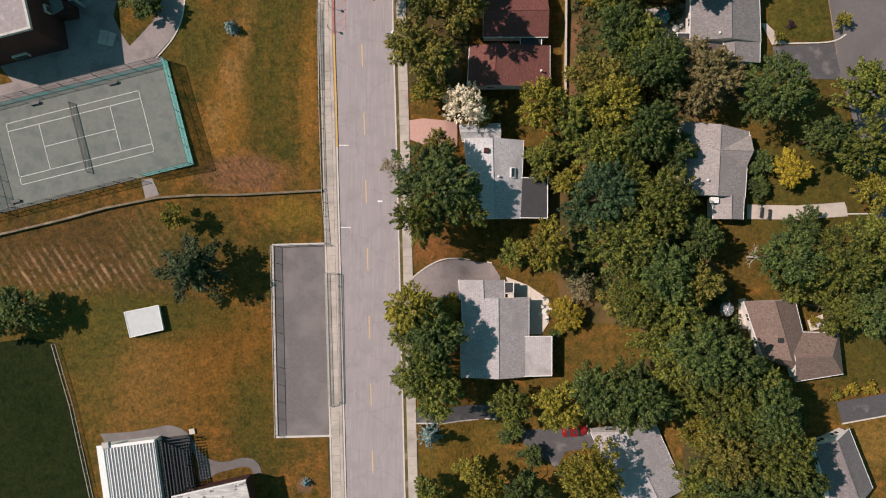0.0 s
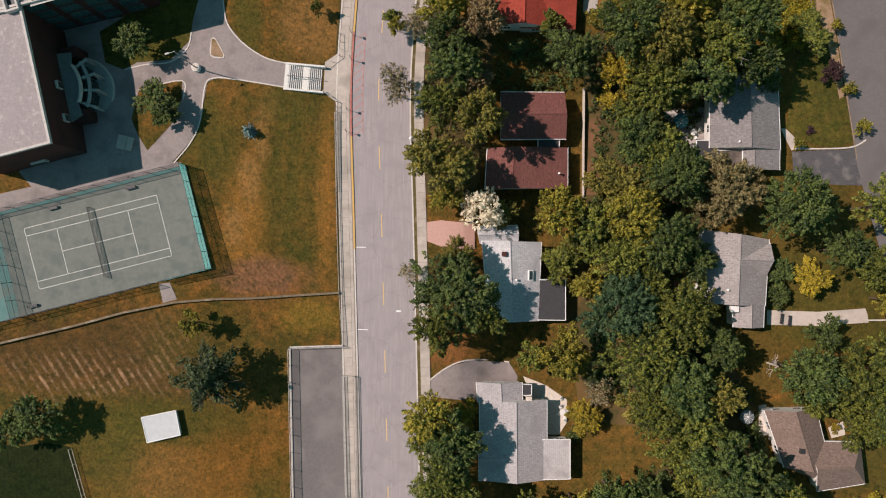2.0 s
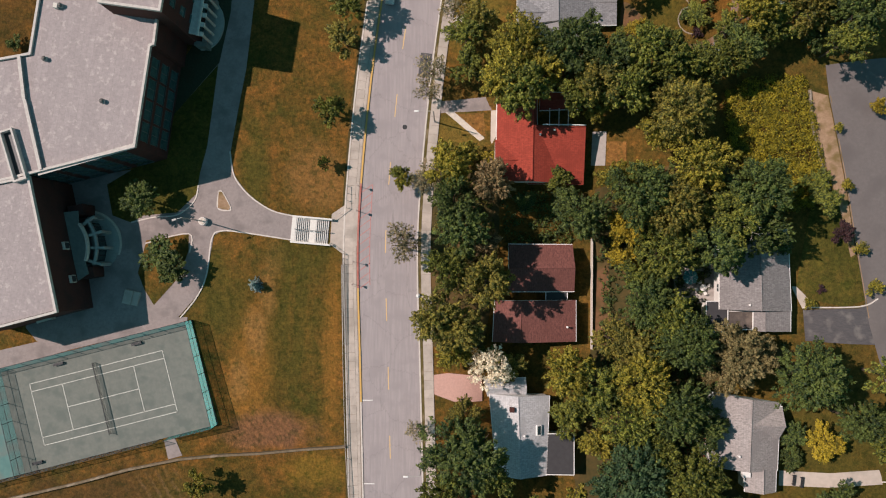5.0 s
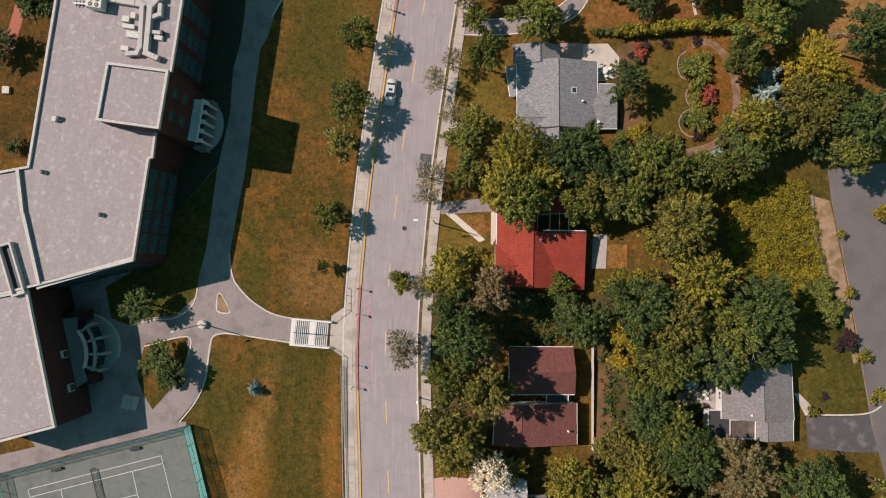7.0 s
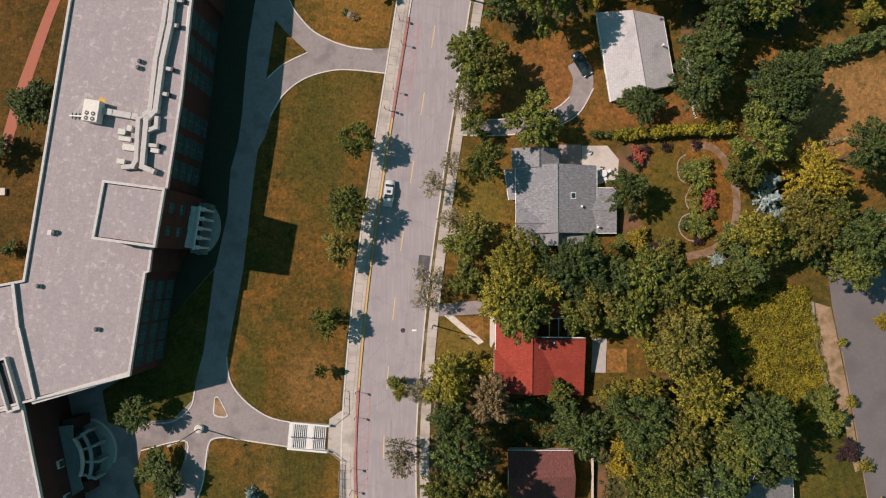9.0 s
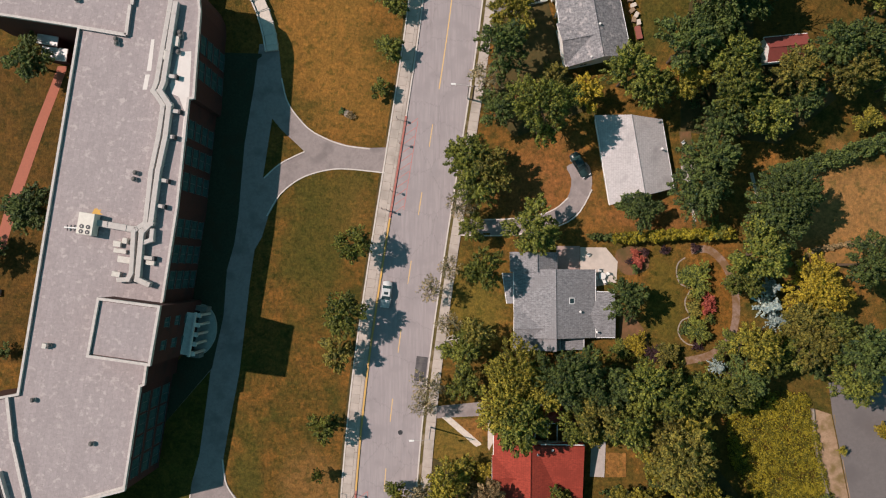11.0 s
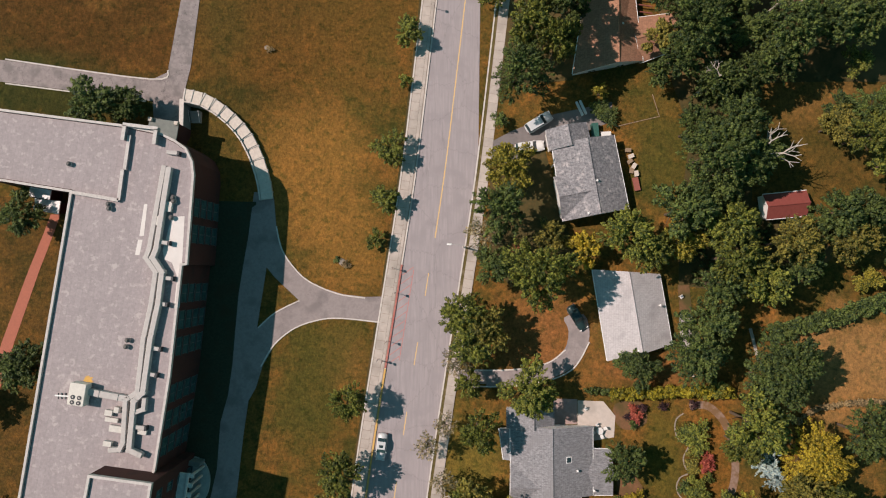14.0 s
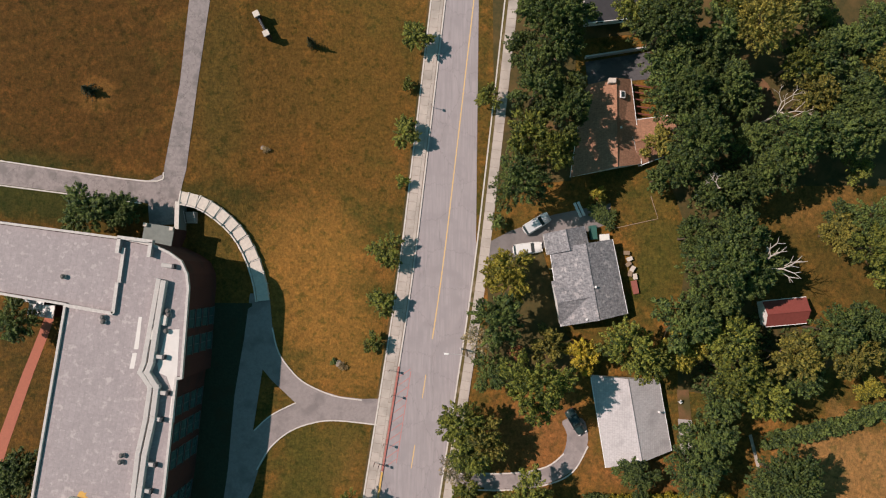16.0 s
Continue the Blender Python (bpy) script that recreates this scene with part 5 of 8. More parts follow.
def house_grey():
    t = house("broad house with a grey shingle roof and skylight", 20, 88, 1.0)
    roof_section(t, [(10.4, 96.3), (24.2, 96.4), (24.3, 84.9), (10.7, 84.7)], 3.9, 2.3, "ns", SHINGLE_GREY, SIDING_WHITE, f=0.49)
    roof_section(t, [(22.7, 92.6), (27.5, 92.6), (27.7, 85.0), (22.7, 84.9)], 3.7, 0.5, "ew", SHINGLE_GREY, SIDING_WHITE, f=0.5)
    roof_section(t, [(9.7, 99.2), (17.8, 99.2), (17.8, 95.9), (9.8, 95.8)], 3.88, 1.75, "ns", SHINGLE_GREY, SIDING_WHITE, f=0.55, gutter=False)
    roof_section(t, [(10.5, 90.2), (17.0, 90.3), (17.0, 82.6), (10.4, 82.5)], 3.92, 1.55, "ew", SHINGLE_GREY, SIDING_WHITE, f=0.5, gutter=False)
    roof_section(t, [(14.0, 86.0), (18.4, 86.0), (18.4, 82.7), (14.0, 82.6)], 3.86, 1.9, "ns", SHINGLE_GREY, SIDING_WHITE, f=0.78, windows=False)
    roof_section(t, [(18.3, 85.4), (22.4, 85.2), (22.4, 82.8), (18.3, 82.7)], 3.5, 0.4, "ns", SHINGLE_GREY, SIDING_WHITE, windows=False, f=0.1)
    roof_section(t, [(8.6, 95.6), (10.9, 95.7), (10.9, 90.5), (9.4, 90.4)], 3.2, 0.7, "ns", SHINGLE_GREY, SIDING_WHITE, windows=False, f=0.95)
    skylight(t, 20, 91.1, 5.2, 0, (1.0, 1.1), (0, 17))
    for (x, y), z in zip([(21.5, 89.3), (24.4, 85.9)], (4.9, 4.3)):
        vent(t, x, y, z)


def house_pale():
    t = house("house with a whitish shingle roof beside a curved drive", 30, 114, 1.7)
    a, b = roof_section(t, [(23.9, 122.6), (35.2, 122), (37.3, 110.3), (26.5, 107.3)], 4.2, 2.0, "ns", SHINGLE_WHITE, SIDING_WHITE, f=0.5)
    for (x, y), z in zip([(35, 116.8), (31.3, 109.3)], (5.0, 5.6)):
        vent(t, x, y, z)


def house_slate():
    t = house("house with a mottled grey shingle roof", 25, 138, 1.5)
    roof_section(t, [(16.9, 143.4), (27.3, 145.3), (29.9, 132.9), (18.9, 130.6)], 4.6, 2.2, "ns", SHINGLE_SLATE, SIDING_WHITE, f=0.53)
    roof_section(t, [(15.7, 146.0), (22.7, 147.5), (23.5, 144.0), (16.4, 142.5)], 4.55, 1.75, "ns", SHINGLE_SLATE, SIDING_WHITE, gutter=False)
    roof_section(t, [(17.2, 138.1), (22.9, 139.2), (24.3, 132.2), (18.6, 131.0)], 4.62, 1.75, "ew", SHINGLE_SLATE, SIDING_WHITE, windows=False, gutter=False)
    vent(t, 24.1, 137.3, 6.6)
    vent(t, 22.8, 131.9, 6.0)
    for x, y in ((17.0, 142.9), (17.5, 140.2), (18.0, 137.6)):
        fixture(t, "porch_post", x - 0.25, y, 1.6, 0.18, 0.18, 2.9, METAL_WHITE, 10, "white porch post")


def house_tan():
    t = house("house with an orange-brown shingle roof under trees", 28, 162, 2.0)
    roof_section(t, [(22.6, 171.3), (30.4, 172.5), (32.2, 158.1), (20.3, 155.7)], 4.3, 2.2, "ns", SHINGLE_TAN, SIDING_WHITE, f=0.62)
    roof_section(t, [(29.9, 165.4), (37.0, 166.4), (39.6, 160.8), (31.8, 157.8)], 4.0, 1.2, "ew", SHINGLE_TAN, SIDING_WHITE)
    x, y = (28.6, 169.4)
    skylight(t, x, y, 6.0, 0, (0.9, 1.2), (0, 17))
    x, y = (26.7, 171.5)
    fixture(t, "chimney", x, y, 5.4, 1.2, 0.8, 1.6, STONE)
    x, y = (28.4, 163.9)
    vent(t, x, y, 5.6)
    for k in range(5):
        x, y = (30.6, 171.7)
        part("deck_beam", box(0, 3.4, 0, 0.2, 0, 0.2, pose(x - 28, y - 162 - 1.2 * k, 1.4, 0, 0, -8)), POST_RED, t, "red-brown deck beam")


def house_hill():
    t = house("grey-roofed hillside house with a flat dark annex", 52, 42, 4.0)
    roof_section(t, [(44.2, 48.6), (55.4, 50.2), (56.1, 36.6), (44.3, 36.7)], 7.3, 1.9, "ns", SHINGLE_HILL, SIDING_WHITE, f=0.52)
    roof_section(t, [(49.9, 37.4), (56.0, 37.4), (56.0, 33.2), (49.9, 33.2)], 7.28, 0.9, "ns", SHINGLE_HILL, SIDING_WHITE, f=0.25)
    roof_section(t, [(45.6, 36.4), (50.0, 36.5), (50.0, 33.4), (45.6, 33.3)], 6.7, 0.1, "ns", DECK_DARK, SIDING_WHITE, windows=False)
    roof_section(t, [(42.2, 38.0), (45.8, 38.0), (45.8, 33.0), (42.2, 32.9)], 6.9, 0.1, "ns", ROOF_BLACK, SIDING_WHITE, windows=False)
    vent(t, 48.6, 37.6, 8.6)


def house_long():
    t = house("long house with a pale grey-brown shingle roof", 50, 14, 4.0)
    roof_section(t, [(43.2, 23.1), (54.3, 21.6), (53.8, 10.5), (43, 10.9)], 7.6, 2.1, "ns", SHINGLE_STONE, SIDING_WHITE, f=0.5)
    roof_section(t, [(48.5, 10.8), (53.7, 10.9), (53.6, 6.9), (48.6, 6.9)], 7.5, 1.2, "ns", SHINGLE_STONE, SIDING_WHITE)
    roof_section(t, [(48.1, 21.1), (54.6, 20.9), (53.9, 15.4), (48.2, 15.3)], 7.62, 1.95, "ew", SHINGLE_STONE, SIDING_WHITE, windows=False)
    x, y = (46.8, 13.2)
    vent(t, x, y, 9.3)
    x, y = (48.5, 10)
    fixture(t, "roof_unit", x, y, 7.6, 1.3, 1.0, 0.8, METAL_WHITE)


def house_brown():
    t = house("house with brown hipped shingle roofs", 63, -12, 4.4)
    roof_section(t, [(53.9, -6.8), (62.4, -6.3), (65.9, -19.3), (57.3, -16.2)], 7.7, 1.9, "ns", SHINGLE_BROWN, SIDING_WHITE, hips=(0, 1.5))
    roof_section(t, [(60.8, -11.8), (69.9, -11.9), (70.8, -18.7), (62.8, -20.1)], 7.7, 1.9, "ew", SHINGLE_BROWN, SIDING_WHITE, hips=(2.5, 0))
    x, y = (59.4, -13)
    fixture(t, "chimney", x, y, 8.7, 0.8, 0.8, 0.9, METAL_DARK)


def house_south():
    t = house("house with a pale shingle roof dappled by tree shade", 33, -37, -0.6)
    roof_section(t, [(29.7, -30.4), (41, -28.9), (46.3, -40.1), (36.3, -43.6)], 3.0, 2.0, "ns", SHINGLE_PALE, SIDING_WHITE)


def house_corner():
    t = house("house with a grey-brown shingle roof beside a lawn", 71, -36, 4.4)
    roof_section(t, [(65.9, -30.8), (71.9, -27.9), (76.1, -37.9), (69.7, -41.7)], 7.8, 1.9, "ns", SHINGLE_DUSK, SIDING_WHITE)


def house_dark():
    t = house("house with a dark roof half hidden by trees", 33, 180, 2.4)
    roof_section(t, [(21.8, 189.4), (31.3, 190.5), (31.9, 182.8), (22.4, 181.7)], 5.4, 0.9, "ew", ROOF_BLACK, SIDING_WHITE)


for make in (house_blue, house_white, house_maroon, house_red, house_grey, house_pale, house_slate, house_tan, house_hill, house_long, house_brown, house_south, house_corner, house_dark):
    make()


def shed(label, corners, eave, rise, axis, roof, wall, base):
    x, y = sum(c[0] for c in corners) / 4, sum(c[1] for c in corners) / 4
    t = thing("shed", x, y, base, label, "shed")
    roof_section(t, corners, eave, rise, axis, roof, wall, windows=False, over=0.15)
    o = t.matrix_world.translation
    part("door", box(-0.8, 0.8, -0.04, 0.04, 0.05, 1.95, pose(0, -math.dist(corners[0], corners[3]) / 2 + 0.12, 0)), METAL_WHITE, t)
    return t


shed("garden shed with a dull red roof and white walls", [(51.3, 135.3), (58.5, 136.1), (58.6, 131.9), (51.9, 131.2)], 6.6, 1.3, "ew", mat("dull red roofing", (0.23, 0.06, 0.05), (0.19, 0.05, 0.04), 0.5, 0.8), SIDING_WHITE, 4.3)
shed("white metal-roofed field shed", [(-51.4, -10.6), (-45.5, -9.3), (-44.6, -13.5), (-50.3, -14.9)], 3.3, 0.2, "ns", mat("cool white sheet roofing", (0.52, 0.545, 0.56), (0.46, 0.48, 0.495), 0.9, 0.6), SIDING_WHITE, 1.2)


# ---- trees ----
def leaf_cloud(centres, radii, count, size, seed, flat=0.8, up=0.45, jitter=0.46, axes=None, stretch=1.0):
    """Leaves as small bent quads over many clumps, one mesh. axes: the way each clump's twig grows; the clump is drawn out along it and its leaves follow it."""
    rng = np.random.default_rng(seed)
    w = np.array(radii) ** 2
    pick = rng.choice(len(centres), count, p=w / w.sum())
    d = rng.normal(size=(count, 3))
    d[:, 2] = d[:, 2] * 0.9 + up
    d /= np.linalg.norm(d, axis=1)[:, None]
    r = (np.array(radii)[pick] * rng.uniform(0.72, 1.12, count))[:, None]
    side = rng.normal(size=(count, 3))
    if axes is None:
        c = np.array(centres)[pick] + d * r * np.array([1, 1, flat])
    else:
        g = np.array(axes)[pick]
        u = rng.uniform(-1, 1, count)[:, None]
        c = np.array(centres)[pick] + g * u * r * stretch + d * r * (0.95 - 0.55 * np.maximum(u, 0)) * np.array([1, 1, flat])
        side = g + rng.normal(scale=0.55, size=(count, 3))
    n = d + rng.normal(scale=jitter, size=(count, 3))
    n[:, 2] += 0.25
    n /= np.linalg.norm(n, axis=1)[:, None]
    b = np.cross(n, side)
    b /= np.linalg.norm(b, axis=1)[:, None]
    a = np.cross(b, n)
    s = size * rng.uniform(0.55, 1.45, count)[:, None]
    v = np.stack([c - a * s * 0.64, c - b * s * 0.40 - n * s * 0.1, c + a * s * 0.64, c + b * s * 0.40 - n * s * 0.1], 1).reshape(-1, 3)
    f = np.arange(count * 4).reshape(-1, 4)
    me = bpy.data.meshes.new("crown")
    me.from_pydata(v.tolist(), [], f.tolist())
    return me


def dome(R, H, seed, clumps, leaves, size, low=0.30, clump=0.95, stretch=1.2):
    """A broad crown: some large boughs over a dome, each of many small drawn-out sprays with gaps between them."""
    rng = random.Random(seed)
    cs, rs, ax = [], [], []
    zc, rz = H * (low + 1) / 2, H * (1 - low) / 2
    boughs = max(5, int(4 + R * 1.6))
    per = max(3, clumps // boughs)
    for i in range(boughs):
        u = (i + 0.35) / boughs
        ph = i * 2.39996 + rng.uniform(-0.4, 0.4)
        el = math.asin(max(-0.35, min(0.98, 1 - 1.25 * u + rng.uniform(-0.1, 0.1))))
        k = rng.uniform(0.46, 0.78)
        wob = 1 + 0.16 * math.sin(3 * ph + seed) + 0.10 * math.sin(5 * ph + 2 * seed)
        bx, by, bz = R * k * wob * math.cos(el) * math.cos(ph), R * k * wob * math.cos(el) * math.sin(ph), zc + rz * 0.72 * math.sin(el)
        br = R * rng.uniform(0.22, 0.44)
        out = Vector((bx, by, 0.35 * (bz - zc) + 0.15 * R))
        for j in range(per):
            a = j * 2.39996 + rng.uniform(-0.5, 0.5)
            s = math.asin(max(-0.5, min(0.99, 1 - 1.35 * (j + 0.4) / per)))
            q = br * rng.uniform(0.70, 1.12)
            p = Vector((q * math.cos(s) * math.cos(a), q * math.cos(s) * math.sin(a), q * 0.8 * math.sin(s)))
            cs.append((bx + p.x, by + p.y, bz + p.z))
            rs.append(clump * rng.uniform(0.30, 0.60))
            ax.append(tuple((out.normalized() * 0.8 + p.normalized() * 0.7 + Vector((0, 0, -0.2))).normalized()))
    return leaf_cloud(cs, rs, leaves, size, seed, axes=ax, stretch=stretch)


def spire(R, H, seed, tiers, leaves, size):
    """A conifer: whorls of separate branches that shorten upwards."""
    rng = random.Random(seed)
    cs, rs = [], []
    for k in range(tiers):
        u = k / (tiers - 1)
        rad = R * (1 - u) ** 0.8 + 0.12
        n = max(3, int(7 * (1 - u)) + 2)
        for j in range(n):
            ph = 2 * math.pi * j / n + k * 0.9 + rng.uniform(-0.25, 0.25)
            ln = rad * rng.uniform(0.6, 1.15)
            for s in (0.2, 0.4, 0.6, 0.8, 1.0):
                cs.append((ln * s * math.cos(ph), ln * s * math.sin(ph), H * (0.12 + 0.86 * u) - ln * s * 0.22))
                rs.append(R * 0.085 * (1.3 - 0.7 * s) + 0.04)
    return leaf_cloud(cs, rs, leaves, size, seed, 0.6, 0.5)


def pine(R, H, seed, boughs, leaves, size):
    """A spreading pine: long separate boughs at several heights, each a feather of sprays, with gaps between."""
    rng = random.Random(seed)
    cs, rs, ax = [], [], []
    for k in range(boughs):
        u = k / (boughs - 1)
        ph = k * 2.39996 + rng.uniform(-0.35, 0.35)
        ln = R * (1.05 - 0.72 * u ** 1.5) * rng.uniform(0.62, 1.08)
        d = Vector((math.cos(ph), math.sin(ph), 0.0))
        side = Vector((-d.y, d.x, 0.0))
        for j in range(9):
            q = 0.18 + 0.82 * j / 8
            for m in (-1, 0, 1):
                off = side * (m * ln * 0.17 * (1.15 - 0.7 * q) + rng.uniform(-0.12, 0.12))
                p = d * (ln * q - abs(m) * 0.35) + off
                cs.append((p.x, p.y, H * (0.36 + 0.58 * u) - 0.10 * ln * q + rng.uniform(-0.25, 0.25)))
                rs.append(rng.uniform(0.26, 0.46))
                ax.append(tuple((d + side * 0.7 * m).normalized()))
    return leaf_cloud(cs, rs, leaves, size, seed, 0.6, 0.5, 0.5, ax, 1.6)


def trunk_mesh(R, H, seed, limbs=7, thick=0.035):
    bm = bmesh.new()
    rng = random.Random(seed)
    r = H * thick * 0.5 + 0.05
    add_rod(bm, (0, 0, -0.3), (0, 0, H * 0.38), r, r * 0.75, 8)
    add_rod(bm, (0, 0, H * 0.38), (0, 0, H * 0.8), r * 0.75, r * 0.2, 6)
    for i in range(limbs):
        ph = i * 2.4 + rng.uniform(-0.3, 0.3)
        z = H * rng.uniform(0.3, 0.55)
        e1 = (R * 0.42 * math.cos(ph), R * 0.42 * math.sin(ph), z + H * 0.16)
        e2 = (R * 0.78 * math.cos(ph + 0.2), R * 0.78 * math.sin(ph + 0.2), z + H * 0.24)
        add_rod(bm, (0, 0, z), e1, r * 0.45, r * 0.28, 5)
        add_rod(bm, e1, e2, r * 0.28, r * 0.08, 5)
    me = bpy.data.meshes.new("trunk")
    bm.to_mesh(me)
    bm.free()
    me.materials.append(BARK)
    return me


# size classes: radius, height, crown meshes, trunk mesh
CLASSES = {
    "shrub": (1.1, 1.9, [dome(1.1, 1.9, s, 30, 900, 0.18, 0.02, 0.6) for s in (1, 2, 21)], trunk_mesh(1.1, 1.9, 1, 4)),
    "small": (2.4, 5.6, [dome(2.4, 5.6, s, 84, 3200, 0.245, 0.25, 0.8) for s in (3, 4, 5)], trunk_mesh(2.4, 5.6, 2)),
    "mid": (4.0, 10.0, [dome(4.0, 10.0, s, 180, 7600, 0.265, 0.28, 0.95) for s in (6, 7, 8, 22)], trunk_mesh(4.0, 10.0, 3)),
    "big": (6.0, 14.5, [dome(6.0, 14.5, s, 360, 14500, 0.28, 0.28, 1.1) for s in (9, 10, 11, 12)], trunk_mesh(6.0, 14.5, 4, 10)),
    "thin": (3.0, 7.0, [dome(3.0, 7.0, s, 70, 1100, 0.26) for s in (13, 14)], trunk_mesh(3.0, 7.0, 5, 11)),
    "conifer": (3.6, 11.0, [spire(3.6, 11.0, s, 11, 4200, 0.36) for s in (15, 16)], trunk_mesh(1.2, 11.0, 6, 5)),
    "pine": (6.0, 10.0, [pine(6.0, 10.0, 19, 17, 7600, 0.34)], trunk_mesh(6.0, 10.0, 8, 12)),
    "spruce": (1.4, 3.2, [spire(1.4, 3.2, s, 8, 1500, 0.22) for s in (17, 18)], trunk_mesh(0.5, 3.2, 7, 3)),
}
for cl in CLASSES.values():
    for me in cl[2]:
        me.materials.append(LEAF["g"])

WORDS = {
    "g": "leafy green", "dk": "dense dark green", "yg": "yellow-green", "yel": "yellowing", "ol": "olive green", "br": "brown-green, half withered",
    "pale": "thinly leaved grey-green", "bl": "blue-green", "spr": "pale blue-green", "con": "dark green", "pin": "dark green", "red": "red-leaved", "pur": "dark purple-leaved",
    "wht": "white blossoming", "ltb": "pale blue-grey", "hb": "clipped yellow-green", "tan": "dry olive-tan", "rust": "rust-brown",
}
tree_count = [0]


def plant(kind, x, y, r, h):
    tree_count[0] += 1
    k = tree_count[0]
    if kind == "con":
        cl = "conifer"
    elif kind == "pin":
        cl = "pine"
    elif kind in ("spr", "ltb"):
        cl = "spruce"
    elif kind == "wht":
        cl = "thin"
    elif kind == "pale" and r > 1.4:
        cl = "thin"
    else:
        cl = "shrub" if r < 1.6 else "small" if r < 3.1 else "mid" if r < 4.9 else "big"
    R, H, crowns, stem = CLASSES[cl]
    if r >= 3.6 and x > -4:   # the grown trees east of the road are tall for their width
        x, h = x * 0.985, h * 1.16
    what = "shrub" if cl == "shrub" else "conifer" if cl in ("conifer", "pine", "spruce") else "tree"
    size = {"shrub": "low", "small": "small", "mid": "middle-sized", "big": "tall", "thin": "slender", "conifer": "tall", "pine": "spreading", "spruce": "young"}[cl]
    t = new(what)
    t.matrix_world = pose(x, y, land(x, y), 0, 0, (k * 137.5) % 360) @ Matrix.Diagonal((r / R, r / R, h / H, 1))
    tagged(t, "%s %s %s %s" % (size, WORDS[kind], what, "with a broad uneven crown" if what == "tree" else "with dense needles" if what == "conifer" else "of dense leaves"), what)
    s = new("trunk", stem)
    s.parent = t
    c = new("crown", crowns[k % len(crowns)])
    c.parent = t
    c.material_slots[0].link = "OBJECT"
    c.material_slots[0].material = LEAF[kind]


ROADSIDE = [
    ("yg", -0.9, 59.3, 3.8, 9.9),
    ("br", 6.5, 56.8, 3.6, 12.0),
    ("dk", 0.2, 54.0, 4.2, 11.2),
    ("dk", 1.6, 48.9, 4.7, 12.0),
    ("br", 5.0, 46.3, 3.2, 12.0),
    ("g", -0.6, 43.1, 4.2, 11.2),
    ("ol", 5.8, 40.9, 4.6, 13.5),
    ("ol", -2.4, 34.5, 4.4, 11.4),
    ("ol", 1.4, 32.7, 4.2, 11.2),
    ("yg", 0.6, 28.0, 2.9, 7.5),
    ("ol", 2.6, 18.5, 3.2, 8.4),
    ("dk", 2.2, 12.0, 7.4, 10.5),
    ("g", 7.1, 8.8, 3.9, 9.9),
    ("g", -1.0, 6.4, 4.2, 11.2),
    ("pale", -5.5, 15.2, 2.1, 5.5),
    ("pale", -7.9, 46.1, 2.9, 7.5),
    ("pale", -5.2, 57.5, 2.1, 5.5),
    ("g", -9.3, 59.0, 1.6, 5.0),
    ("pale", -4.5, 73.0, 2.3, 6.0),
]
BLOSSOM = [
    ("wht", 6.9, 25.9, 4.1, 8.0),
    ("wht", 4.5, 27.0, 2.1, 6.0),
    ("wht", 8.6, 25.0, 2.6, 7.0),
    ("g", 7.4, 26.8, 2.6, 5.0),
    ("ol", 10.1, 25.5, 2.6, 6.0),
]
WOOD_A = [
    ("yg", 27.6, 57.6, 3.5, 8.9),
    ("dk", 22.2, 51.9, 4.6, 10.0),
    ("yel", 29.1, 50.0, 3.5, 8.9),
    ("yel", 29.5, 44.8, 2.9, 7.5),
    ("g", 32.1, 42.8, 4.0, 10.4),
    ("dk", 30.2, 55.1, 5.5, 14.9),
    ("ol", 35.6, 53.3, 5.5, 14.9),
    ("yg", 39.0, 59.5, 5.0, 13.7),
    ("ol", 36.0, 67.5, 5.4, 14.9),
    ("g", 28.6, 71.8, 4.2, 11.9),
    ("g", 20.6, 71.6, 3.7, 9.9),
    ("g", 11.1, 71.6, 4.8, 12.9),
    ("dk", 47.3, 55.6, 5.5, 15.4),
    ("g", 44.5, 51.5, 5.0, 13.7),
    ("dk", 49.6, 49.0, 3.8, 12.0),
    ("g", 35.6, 46.3, 5.1, 13.7),
    ("dk", 32.5, 37.9, 4.9, 12.9),
]
WOOD_B = [
    ("g", 36.0, 35.1, 4.7, 12.4),
    ("dk", 38.2, 31.4, 5.3, 14.4),
    ("yg", 19.9, 25.8, 4.6, 11.9),
    ("g", 25.5, 23.6, 4.8, 12.4),
    ("yg", 31.4, 24.8, 5.6, 14.9),
    ("dk", 36.5, 21.3, 5.5, 14.9),
    ("g", 29.9, 18.1, 5.2, 13.7),
    ("ol", 31.1, 29.4, 4.3, 11.2),
    ("tan", 46.0, 29.8, 5.8, 12.0),
    ("dk", 56.3, 26.8, 5.9, 13.0),
    ("g", 18.0, 58.2, 2.3, 5.0),
    ("dk", 42.3, 46.8, 4.7, 14.0),
]
WOOD_C = [
    ("bl", 30.3, 10.2, 6.8, 15.5),
    ("g", 38.7, 9.3, 6.3, 14.0),
    ("g", 33.9, 2.7, 6.5, 15.5),
    ("dk", 39.1, -1.8, 5.7, 15.4),
    ("ol", 45.3, -3.6, 4.2, 11.2),
    ("g", 36.2, -6.7, 4.9, 12.9),
    ("g", 42.3, -8.4, 4.5, 11.9),
    ("yg", 21.1, 1.5, 4.5, 11.4),
    ("g", 15.6, 0.2, 2.6, 6.5),
    ("pale", 27.2, -5.1, 2.8, 7.0),
    ("yel", 25.4, -10.0, 3.4, 5.0),
    ("ol", 33.4, -7.6, 3.0, 7.5),
    ("dk", 45.0, -14.4, 5.6, 15.4),
    ("g", 41.8, -16.9, 4.2, 11.2),
    ("dk", 50.6, -16.2, 4.7, 12.9),
    ("dk", 30.0, -22.0, 5.7, 14.9),
    ("dk", 36.0, -22.4, 5.8, 15.4),
]
